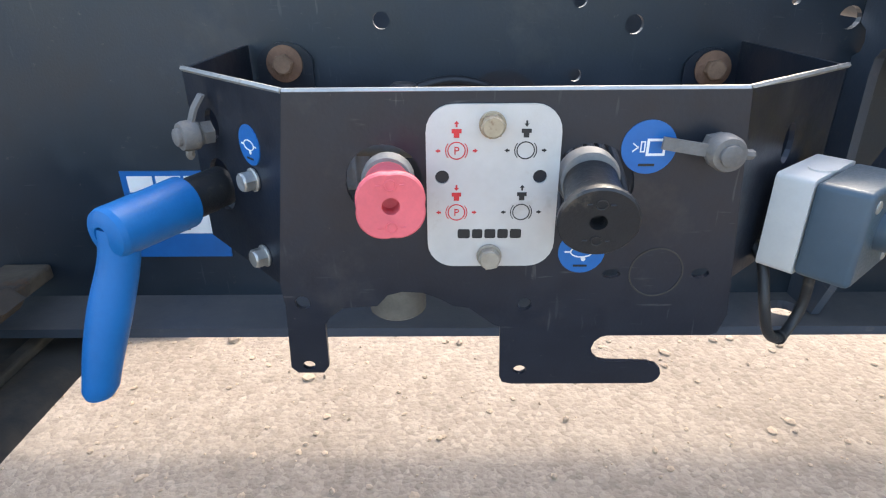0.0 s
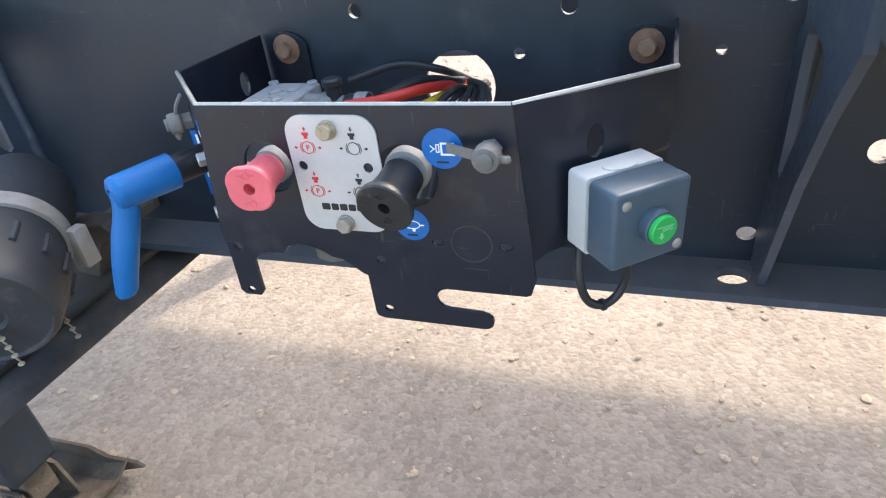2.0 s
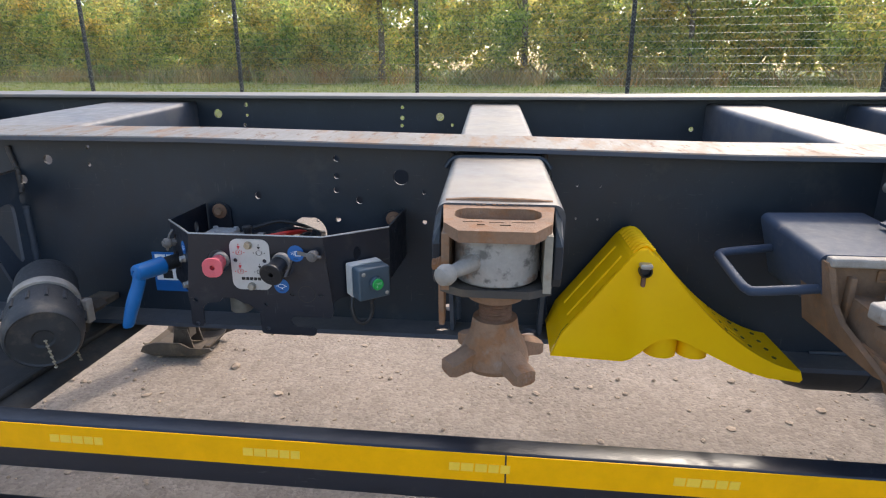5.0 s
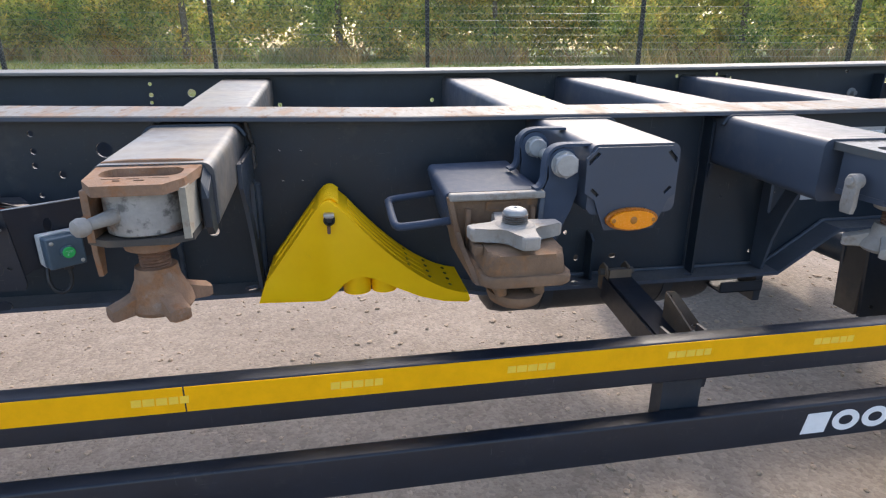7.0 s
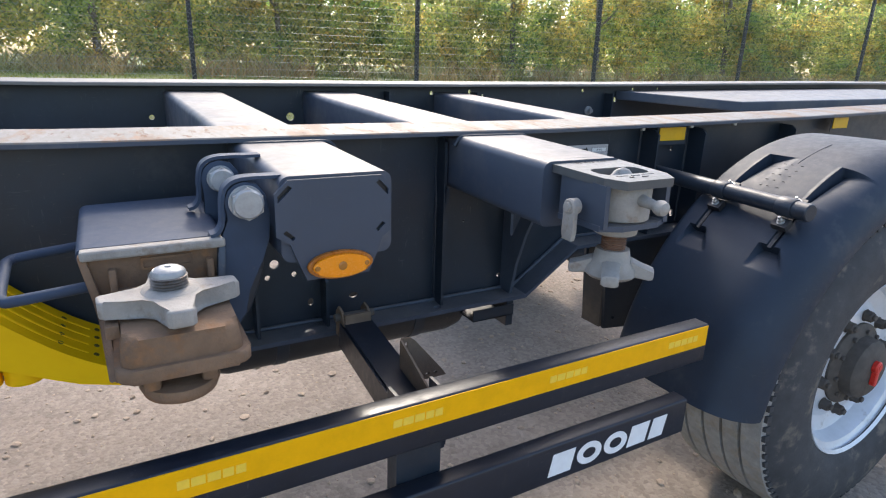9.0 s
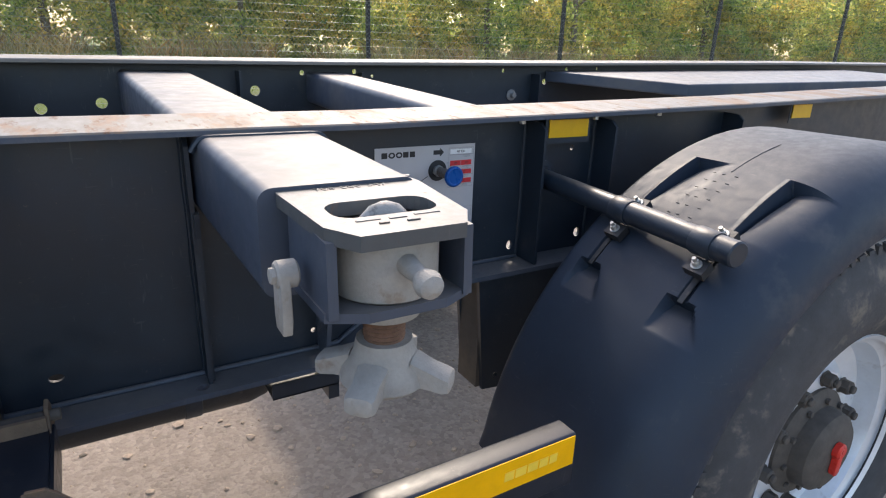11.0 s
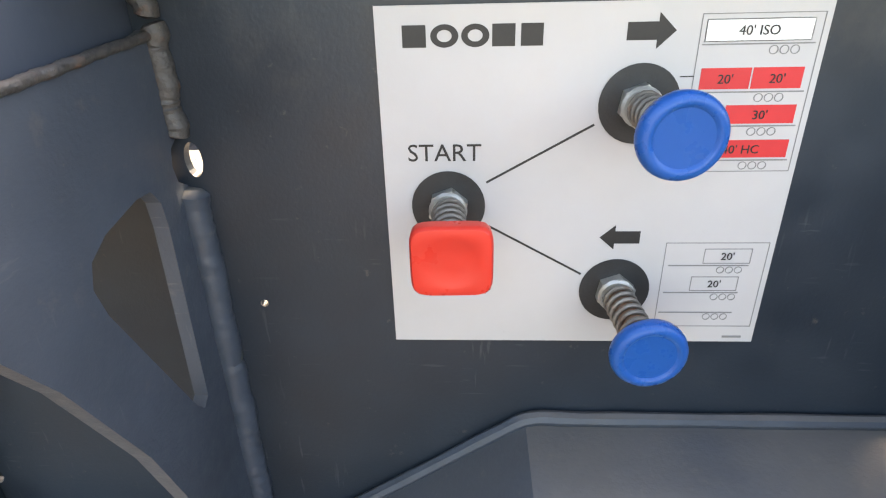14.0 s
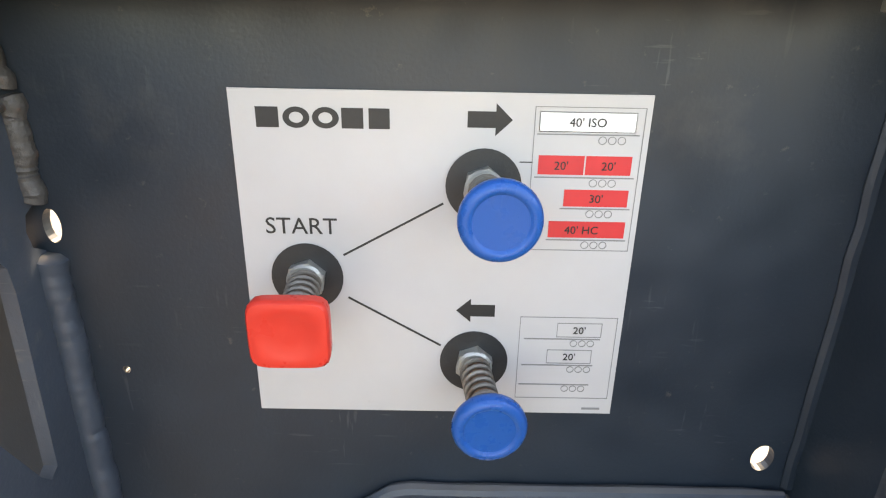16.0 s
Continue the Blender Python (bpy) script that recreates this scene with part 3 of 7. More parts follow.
def leaf_cloud(name, spots, n, size, material, label, category, seed, blade=False):
    """Many single leaves gathered round the given clumps: (centre, radii)."""
    rnd = np.random.default_rng(seed)
    c = np.array([s[0] for s in spots])
    r = np.array([s[1] for s in spots])
    pick = rnd.integers(0, len(spots), n)
    d = rnd.normal(size=(n, 3))
    d /= np.linalg.norm(d, axis=1)[:, None]
    rad = rnd.random(n)[:, None] ** 0.45
    at = c[pick] + d * r[pick] * rad
    a = rnd.normal(size=(n, 3))
    a /= np.linalg.norm(a, axis=1)[:, None]
    b = np.cross(a, rnd.normal(size=(n, 3)))
    b /= np.linalg.norm(b, axis=1)[:, None]
    s = size * rnd.uniform(0.6, 1.5, n)[:, None]
    v = np.stack([at - a * s, at + b * s * 0.45, at + a * s, at - b * s * 0.45], 1).reshape(-1, 3)
    me = bpy.data.meshes.new(name)
    me.from_pydata(v.tolist(), [], np.arange(4 * n).reshape(-1, 4).tolist())
    me.materials.append(material)
    return tagged(new(name, me), label, category, kind="stuff")


def build_hedge():
    rnd = random.Random(11)
    u = Vector((DX, DY, 0)).normalized()
    nrm = Vector((-u.y, u.x, 0))
    spots = []
    for i in range(1750):
        s = rnd.uniform(-48, 46)
        back = rnd.uniform(12.2, 15.5)
        p = Vector((FX, FY, 0)) + u * s + nrm * back
        top = 3.4 + 1.3 * noise.noise(Vector((s * 0.21, 3.1, 0))) + 0.8 * noise.noise(Vector((s * 0.9, 7.7, 0)))
        z = 1.0 + rnd.random() ** 0.8 * top
        k = rnd.uniform(0.35, 0.8)
        spots.append(((p.x, p.y, z), (k, k, k * rnd.uniform(0.7, 1.1))))
    leaf_cloud("hedge", spots, 300000, 0.08, LEAF, "dense autumn hedge of green and yellowing leaves", "hedge", 5)
    far = []
    for i in range(560):
        s = rnd.uniform(-80, 75)
        p = Vector((FX, FY, 0)) + u * s + nrm * rnd.uniform(17, 24)
        k = rnd.uniform(0.8, 1.7)
        far.append(((p.x, p.y, rnd.uniform(0.9, 6.5 + 2 * noise.noise(Vector((s * 0.15, 0, 0))))), (k, k, k)))
    leaf_cloud("far_trees", far, 150000, 0.20, LEAF, "taller sunlit trees standing behind the hedge", "trees", 6)
    for s, back, r in ((-3.4, 12.9, 0.12), (2.2, 13.4, 0.10), (11.2, 13.2, 0.12), (15.4, 13.6, 0.14), (22, 13.2, 0.13), (-9, 13.2, 0.13)):
        p = Vector((FX, FY, 0)) + u * s + nrm * back
        t = thing("tree", "tall tree with a grey-brown trunk in the hedge", "tree", (p.x, p.y, 0.9))
        bm = B()
        tube(bm, [(p.x, p.y, 0.7), (p.x + 0.04, p.y, 2.4), (p.x - 0.05, p.y + 0.1, 5.5), (p.x + 0.1, p.y, 9)], r, 12, rs=(r * 1.15, r * 0.45))
        for j in range(5):
            a = rnd.random() * 6.28
            z = 3.2 + j * 0.9
            tube(bm, [(p.x, p.y, z), (p.x + math.cos(a) * 0.7, p.y + math.sin(a) * 0.7, z + 0.7), (p.x + math.cos(a) * 1.3, p.y + math.sin(a) * 1.3, z + 1.8)], 0.05, 6, rs=(r * 0.4, r * 0.12))
        part("trunk", bm, BARK, t, smooth=True)
        crown = [((p.x + rnd.uniform(-1.4, 1.4), p.y + rnd.uniform(-1.2, 1.2), rnd.uniform(4.5, 9.5)), (rnd.uniform(0.5, 1.0),) * 3) for _ in range(14)]
        cr = leaf_cloud("crown", crown, 2600, 0.11, LEAF, "", "", int(100 + s * 3))
        del cr["kind"]
        cr.data.transform(Matrix.Translation(-Vector((p.x, p.y, 0.9))))
        cr.parent = t


build_hedge()


def build_grass():
    rnd = np.random.default_rng(8)
    n = 42000
    u = np.array((DX, DY, 0)) / math.hypot(DX, DY)
    nr = np.array((-u[1], u[0], 0))
    s = rnd.uniform(-22, 34, n)
    back = 0.2 + 12.5 * rnd.random(n) ** 1.3
    p = np.array((FX, FY, 0)) + s[:, None] * u + back[:, None] * nr
    z = np.array([ground_z(a, b) for a, b in p[:, :2]])
    p[:, 2] = z - 0.01
    h = rnd.uniform(0.05, 0.16, n)
    tuft = (np.abs(s - 3.75) < 0.4) & (back < 0.9) | (np.abs(s + 5) < 0.8) & (back < 1.0) | ((np.sin(s * 1.7) + np.sin(s * 4.1 + 1)) > 0.8) & (back < 1.2)
    h = np.where(tuft, h * 3.5, h)
    ang = rnd.random(n) * 6.283
    side = np.stack([np.cos(ang), np.sin(ang), np.zeros(n)], 1) * 0.008
    lean = np.stack([rnd.normal(0, 0.35, n), rnd.normal(0, 0.35, n), np.ones(n)], 1) * h[:, None]
    v = np.stack([p - side, p + side, p + lean], 1).reshape(-1, 3)
    me = bpy.data.meshes.new("grass")
    me.from_pydata(v.tolist(), [], np.arange(3 * n).reshape(-1, 3).tolist())
    me.materials.append(GRASS)
    tagged(new("grass", me), "rough green grass with taller tufts on the bank", "grass", kind="stuff")
    # dry stalks at the foot of the hedge and green weeds by the fence
    for nm, lb, m, n, b0, b1, lo, hi, w in (("dry_grass", "tall dry brown grass at the foot of the hedge", DRYGRASS, 16000, 9.0, 12.6, .20, .75, .012), ("weeds", "fresh green weeds growing along the fence", GRASS, 2600, .15, .9, .25, .62, .016)):
        s = rnd.uniform(-24, 34, n)
        if nm == "weeds":
            k = rnd.integers(0, 6, n)
            s = np.array((3.8, -6.3, -5.4, -4.6, 3.6, 4.1))[k] + rnd.normal(0, .22, n)
        keep = (np.sin(s * 1.1) + np.sin(s * 2.7 + 2) + rnd.normal(0, .5, n) > -.1) | (nm == "weeds")
        s = s[keep]
        n = len(s)
        back = rnd.uniform(b0, b1, n)
        p = np.array((FX, FY, 0)) + s[:, None] * u + back[:, None] * nr
        p[:, 2] = np.array([ground_z(a, b) for a, b in p[:, :2]]) - .01
        h = rnd.uniform(lo, hi, n)
        ang = rnd.random(n) * 6.283
        side = np.stack([np.cos(ang), np.sin(ang), np.zeros(n)], 1) * w
        lean = np.stack([rnd.normal(0, .4, n), rnd.normal(0, .4, n), np.ones(n)], 1) * h[:, None]
        mid = p + lean * .55
        v = np.stack([p - side, p + side, mid + side * .8, p + lean * np.array((1.25, 1.25, 1)), mid - side * .8], 1).reshape(-1, 3)
        me = bpy.data.meshes.new(nm)
        me.from_pydata(v.tolist(), [], np.arange(5 * n).reshape(-1, 5).tolist())
        me.materials.append(m)
        tagged(new(nm, me), lb, "grass", kind="stuff")


build_grass()

# ---- chassis ----
TOP = 1.2545                               # underside of the top flanges over the near web
FAR = 1.19                                 # the far beam's web
chassis = thing("trailer_chassis", "anthracite painted steel container trailer chassis with worn flanges", "trailer", (1.5, 0.6, 0))


def rise(x):
    """The near beam climbs a little towards its front end and again towards the rear."""
    return 0.024 * min(1.0, max(0.0, (1.25 - x) / 1.3)) + float(np.interp(x, (2.5, 3.1, 3.75, 4.3, 7.5), (0.0, .009, .020, .034, .11)))


def far_rise(x):
    """How far the farther beam stands above the plane of the crossmembers."""
    return float(np.interp(x, (-4.5, 1.2, 2.9, 3.9, 4.9, 6.0, 7.5), (.020, .018, .032, .046, .064, .084, .10)))


def ztop(x, y):
    return TOP + SLOPE * y + (rise(x) if y < 0.6 else 0.0)


WEB_HOLES = [(-.370, 1.249, .006), (-.372, 1.203, .005), (-.572, 1.16, .012), (-.489, 1.214, .013), (.085, 1.130, .009), (.299, 1.229, .008),
             (.298, 1.185, .008), (.295, 1.149, .008), (.355, 1.124, .010), (.296, 1.072, .007), (.463, 1.185, .020), (.521, 1.147, .005),
             (.522, 1.070, .006), (.217, 1.031, .047), (.582, 1.129, .012), (.703, .954, .015), (.898, 1.173, .003), (.954, 1.172, .003),
             (.900, 1.090, .003), (.953, 1.089, .003), (1.678, .93, .012), (1.659, .896, .007), (1.728, .897, .007), (2.375, .800, .006),
             (2.238, .99, .004), (2.430, .997, .003), (3.095, 1.172, .007), (4.05, 1.05, .012), (3.62, .95, .012)]
WEB_SLOTS = [(.583, .838, .012, .010, 0), (.829, .833, .013, .009, 0),
             (1.769, .812, .009, .010, 0), (1.890, .812, .013, .008, 0), (2.152, .815, .010, .010, 0),
             (2.400, 1.107, .006, .012, 0), (2.910, .926, .009, .012, 0), (3.145, .932, .011, .013, 0)]
FLANGE_SLOTS = [(.570, -.036, .021, .017, .4), (.795, -.038, .021, .017, .4), (1.38, -.03, .016, .009, .4), (2.128, -.055, .013, .010, .1)]


def build_near_beam():
    loop = [(-4.5, .797), (1.25, .797), (1.45, .756), (2.43, .756), (2.625, .891), (7.5, .891)] + [(x, TOP + rise(x)) for x in (7.5, 4.3, 3.75, 3.1, 2.5, 1.25, 0.6, -0.05, -4.5)]
    bm = B()
    prism(bm, "xz", loop, 0.0, 0.008, [circle(x, z, r, 32 if r > .04 else 16) for x, z, r in WEB_HOLES] + [circle(x, z, a, 18, b, t) for x, z, a, b, t in WEB_SLOTS])
    beam = part("near_beam", bm, PAINT, chassis, "dark web plate with punched holes")
    bm = B()
    secs = []
    for x in (-4.5, -0.05, 0.6, 1.25, 2.5, 3.1, 3.75, 4.3, 7.5):
        z = TOP + rise(x)
        secs.append([bm.verts.new((x, y, z + SLOPE * y + h)) for y, h in ((-.08, 0), (.10, 0), (.10, .009), (.097, .012), (-.077, .012), (-.08, .009))])
    for a, b in zip(secs, secs[1:]):
        for i in range(6):
            bm.faces.new((a[i], a[(i + 1) % 6], b[(i + 1) % 6], b[i])).material_index = 0 if i in (2, 3, 4) else 1
    bm.faces.new(secs[0])
    bm.faces.new(secs[-1][::-1])
    part("top_flange", bm, FLANGE, beam, "flange worn to rusty bare steel on top").data.materials.append(BOXPAINT)
    bm = B()
    low = [(-4.5, .797), (1.25, .797), (1.45, .756), (2.43, .756), (2.625, .891), (7.5, .891)]
    for (xa, za), (xb, zb) in zip(low, low[1:]):
        y0 = -.076 if xb < 1.3 else -.08
        k0 = len(bm.verts)
        inside = [circle(x, y, a, 18, b, t) for x, y, a, b, t in FLANGE_SLOTS if xa < x < xb]
        prism(bm, "xy", [(xa, y0), (xb, y0), (xb, .09), (xa, .09)], -.012, 0, inside)
        bm.verts.ensure_lookup_table()
        for v in bm.verts[k0:]:
            v.co.z += za + (zb - za) * (v.co.x - xa) / (xb - xa) + SLOPE * v.co.y
    part("bottom_flange", bm, WORNPAINT, beam)
    for x, z0, z1, d in ((2.145, .756, 1.25, .05), (1.62, .756, 1.245, .05), (1.80, .756, .90, .05), (2.940, .893, 1.25, .075), (3.175, .893, 1.25, .075), (3.72, .887, 1.25, .07)):
        bm = B()
        prism(bm, "yz", [(0, z0), (-d, z0 - .002), (-d, z1 - .02), (-d + .02, z1 - .003), (0, z1)], x - .004, x + .004)
        part("stiffener", bm, PAINT, beam)
    # seam between web and lower flange
    bm = B()
    rnd = random.Random(8)
    weld(bm, [(x, -.006, z + .003) for x, z in ((1.50, .756), (1.75, .756), (2.0, .756), (2.30, .756), (2.42, .757), (2.44, .764), (2.53, .825), (2.605, .878), (2.63, .892), (2.67, .892), (2.80, .892), (2.93, .892))], .006, rnd, 8)
    part("weld_bead", bm, WORNPAINT, beam, smooth=True)
    # weld beads along the stiffeners
    for x, z0, z1 in ((2.141, .80, 1.24), (2.934, .90, 1.24), (3.169, .90, 1.24)):
        bm = B()
        rnd = random.Random(int(x * 100))
        tube(bm, [(x + rnd.uniform(-.0012, .0012), -.001, z0 + (z1 - z0) * i / 14) for i in range(15)], .005, 7, 3)
        part("weld_bead", bm, PAINT, beam, smooth=True)


def build_far_beam():
    zt = ztop(3, FAR)
    bm = B()
    holes = [(-.9, 1.24, .012), (-.60, 1.25, .020), (-.462, 1.29, .010), (-.461, 1.244, .007), (-.474, 1.200, .008), (.259, 1.283, .008), (.258, 1.237, .010), (.256, 1.204, .008), (.427, 1.243, .018), (.482, 1.208, .007), (.80, 1.187, .010), (1.50, 1.20, .010), (1.874, 1.18, .018), (2.05, 1.196, .018), (2.565, 1.235, .019), (2.463, 1.175, .019), (2.75, 1.302, .010), (2.97, 1.310, .010), (3.05, 1.292, .007), (3.726, 1.322, .010), (3.98, 1.273, .014), (4.12, 1.332, .011), (4.33, 1.336, .010)]
    prism(bm, "xz", [(-4.5, .80), (2.42, .80), (2.62, .93), (7.5, .93), *[(x, TOP + SLOPE * FAR + far_rise(x)) for x in (7.5, 6.0, 4.9, 3.9, 2.9, 1.2, -4.5)]], FAR - .004, FAR + .004, [circle(x, z, r, 14) for x, z, r in holes])
    beam = part("far_beam", bm, PAINT, chassis, "dark web plate of the farther beam")
    bm = B()
    secs = []
    for x in (-4.5, 1.2, 2.9, 3.9, 4.9, 6.0, 7.5):
        secs.append([bm.verts.new((x, FAR + y, TOP + far_rise(x) + SLOPE * (FAR + y) + h)) for y, h in ((-.085, 0), (.085, 0), (.085, .012), (-.082, .012), (-.085, .009))])
    for a, b in zip(secs, secs[1:]):
        for i in range(5):
            bm.faces.new((a[i], a[(i + 1) % 5], b[(i + 1) % 5], b[i]))
    bm.faces.new(secs[0]), bm.faces.new(secs[-1][::-1])
    bmesh.ops.recalc_face_normals(bm, faces=bm.faces)
    part("top_flange", bm, FARTOP, beam, "dusty pale flange of the farther beam")
    bm = B()
    shear(box(bm, -4.5, 2.42, FAR - .085, FAR + .085, .74, .752), SLOPE)
    part("bottom_flange", bm, WORNPAINT, beam)
    for x in (2.5, 2.98, 3.9):
        bm = B()
        box(bm, x - .004, x + .004, FAR - .07, FAR - .004, .9, zt)
        part("stiffener", bm, PAINT, beam)
    bm = B()
    lathe(bm, (3.778, FAR - .004, 1.21), (0, -1, 0), [(.026, 0), (.026, .006), (.015, .012), (.012, .03), (.006, .03)], 20)
    part("cable_gland", bm, GREYP, beam, "grey round grommet", True)


def cross_box(x0, x1, y0, y1, h, r=.02, skew=-.03, side_hole=None, m=BOXPAINT):
    bm = B()
    prism(bm, "xz", rrect(x0, x1, TOP - h, TOP - .001, r, 6), y0, y1)
    shear(bm, SLOPE, skew)
    ob = part("crossmember", bm, m, chassis, "grey painted box section crossmember", True)
    if side_hole:
        # no hole is cut: a dark disc on the side paints its shade
        bm = B()
        prism(bm, "yz", circle(side_hole[1], side_hole[2], .011, 20, .017), side_hole[0] - .0012, side_hole[0] + .01)
        part("drain_hole", bm, BORESHADE, ob, "dark disc painted as an oval hole's shade, with rust")
    return ob


build_near_beam()
build_far_beam()
cross_box(.5955, .8095, -.487, 1.27, .13, skew=-.03, side_hole=(.609, -.447, 1.174), m=BOXDUST)
cross_box(1.585, 1.80, -.425, 1.27, .16)
cross_box(2.155, 2.380, -.435, 1.27, .15, skew=-.04)
bm = B()
prism(bm, "yz", circle(-.383, 1.150, .016, 24, .021), 2.385, 2.3970, [circle(-.386, 1.150, .0125, 24, .018)])
part("drain_rim", bm, EARTHY, chassis, "dark earthy rim of an oval hole")
# the box side stays whole: a black disc paints the hole's dark inside
bm = B()
prism(bm, "yz", circle(-.386, 1.150, .0125, 24, .018), 2.385, 2.3966)
part("drain_hole", bm, mat("drain_deep_shade", (.004, .004, .004), .95, 0, .3, 40, .2, 200, spec=.05), chassis, "black disc painted as the shade of an oval hole")
cross_box(2.80, 2.96, .012, FAR - .005, .12)
cross_box(-1.05, -.66, .012, FAR - .005, .17)
cross_box(-1.9, -1.72, -.4, 1.74, .17)
bm = B()
prism(bm, "xy", [(4.22, .53), (6.6, .47), (6.6, FAR - .01), (3.98, FAR - .01)], TOP - .03, TOP + .022, bev=.006)
for v in bm.verts:
    v.co.z += SLOPE * v.co.y + .016 * (v.co.x - 4.2)
part("deck_plate", bm, BOXPAINT, chassis, "flat grey cover plate between the beams")
for k in range(3):
    bm = B()
    lathe(bm, (2.885 + .235 * k, -.05, ztop(2.885 + .235 * k, -.05) + .001), (0, 0, -1), [(.0105, 0), (.0105, .003), (.008, .0035), (.008, .013), (.005, .014)], 12)
    part("flange_bolt", bm, ZINC, chassis, "pale bolt under the flange", True)
bm = B()
prism(bm, "xz", [(-.62, .742), (-.308, .742), (-.291, .737), (-.285, .742), (-.291, .750), (-.308, .755), (-.62, .755)], -.62, .30)
bear = part("bearer_plate", bm, EARTHY, chassis, "dusty dark plate across the landing gear", True)
bm = B()
box(bm, -.368, -.348, -.60, .28, .755, .768, .004)
part("lip", bm, EARTHY, bear)
# far ends of the crossmembers, with their pockets
for x, dx in ((.70, .11), (1.64, .10), (2.17, .11), (-.63, .12), (-1.02, .14)):
    bm = B()
    shear(prism(bm, "xy", rrect(x - dx, x + dx, 1.26, 1.52, .02), TOP - .012, TOP + .006, [rrect(x - .05, x + .05, 1.42, 1.455, .012)]), SLOPE)
    part("far_lock_plate", bm, GALV, chassis, "bare steel lock plate at the far end")


# welded flare where a crossmember passes under the flange
def weld_collar(x0, x1, m=PAINT):
    bm = B()
    tube(bm, [(x0 - .012, -.083, TOP - .03), (x0 + .004, -.083, TOP - .010), (x0 + .03, -.083, TOP - .006), ((x0 + x1) / 2, -.083, TOP - .006), (x1 - .03, -.083, TOP - .006), (x1 - .004, -.083, TOP - .010), (x1 + .012, -.083, TOP - .03)], .006, 8, 5)
    part("weld_bead", bm, m, chassis, smooth=True)


weld_collar(.597, .813)
weld_collar(1.60, 1.81)
weld_collar(2.16, 2.384)


def low_gusset(x):
    """A narrow upright plate below a crossmember."""
    bm = B()
    prism(bm, "yz", [(-.001, .752), (-.040, .752), (-.044, .90), (-.052, 1.06), (-.060, 1.100), (-.060, 1.108), (-.001, 1.112)], x - .005, x + .005)
    g = part("gusset", bm, PAINT, chassis, "dark narrow upright support plate")
    bm = B()
    tube(bm, [(x - .007, -.003, z) for z in np.linspace(.76, 1.10, 14)], .006, 8, 2)
    part("weld_bead", bm, PAINT, g, smooth=True)


def gusset(x, z_low=.752):
    """A support plate under a lock beam, leaning out from the web, with a window and a cope hole at the weld."""
    bm = B()
    loop = [(-.001, z_low), (-.055, z_low), (-.078, .86), (-.115, .96), (-.158, 1.045), (-.198, 1.105), (-.206, 1.116), (-.203, 1.174), (-.10, 1.179), (-.02, 1.184), (-.001, 1.188), (-.001, 1.124), (-.012, 1.118), (-.015, 1.107), (-.012, 1.096), (-.001, 1.090)]
    hole = [(-.040, .944), (-.048, .939), (-.056, .948), (-.112, 1.058), (-.117, 1.076), (-.112, 1.089), (-.096, 1.097), (-.062, 1.103), (-.046, 1.102), (-.038, 1.092), (-.036, 1.075)]
    prism(bm, "yz", loop, x - .005, x + .005, [hole])
    part("gusset", bm, WORNPAINT, chassis, "dark support plate with a cut-out window")
    bm = B()
    rnd = random.Random(int(x * 50))
    weld(bm, [(x + .008 + rnd.uniform(-.001, .001), -.003, z) for z in np.linspace(z_low + .01, 1.088, 24)], .0105, rnd)
    part("weld_bead", bm, WORNPAINT, chassis, smooth=True)
    bm = B()
    weld(bm, [(x + .006 + rnd.uniform(-.0015, .0015), -.003, z) for z in np.linspace(1.124, 1.192, 12)], .0078, rnd)
    part("weld_bead", bm, WELDM, chassis, smooth=True)
    bm = B()
    weld(bm, [(x + .005 + rnd.uniform(-.001, .001), y, 1.186 + y * .06) for y in np.linspace(-.006, -.192, 34)], .0030, rnd)
    part("weld_bead", bm, WELDM, chassis, "rough weld with a rusty tint", smooth=True)
    bm = B()
    weld(bm, [(x + .007 - (z - 1.19) * .25 + rnd.uniform(-.0015, .0015), -.004, z) for z in np.linspace(1.195, 1.25, 10)], .0068, rnd)
    part("weld_bead", bm, WELDM, chassis, smooth=True)


gusset(2.388)
low_gusset(2.150)
gusset(.599, .797)
gusset(.822, .797)
gusset(-.588, .797)

# ---- twist locks ----


def flat_star(bm, at, r_arm, h, turn, width):
    """A flat cast star with four blunt arms and hollow flanks."""
    loop = []
    for k in range(4):
        a = turn + math.pi / 2 * k
        c, s = math.cos(a), math.sin(a)
        for r, w in ((.40, -1.05), (.62, -.80), (.93, -.86), (1.0, -.60), (1.0, .60), (.93, .86), (.62, .80), (.40, 1.05)):
            u, v = r_arm * r, width * w
            loop.append((at[0] + c * u - s * v, at[1] + s * u + c * v))
    prism(bm, "xy", loop, at[2], at[2] + h, bev=.005, seg=3)
    for v in bm.verts:
        d = math.hypot(v.co.x - at[0], v.co.y - at[1]) / r_arm
        v.co.z += .006 * max(0.0, d - .6)
    return bm


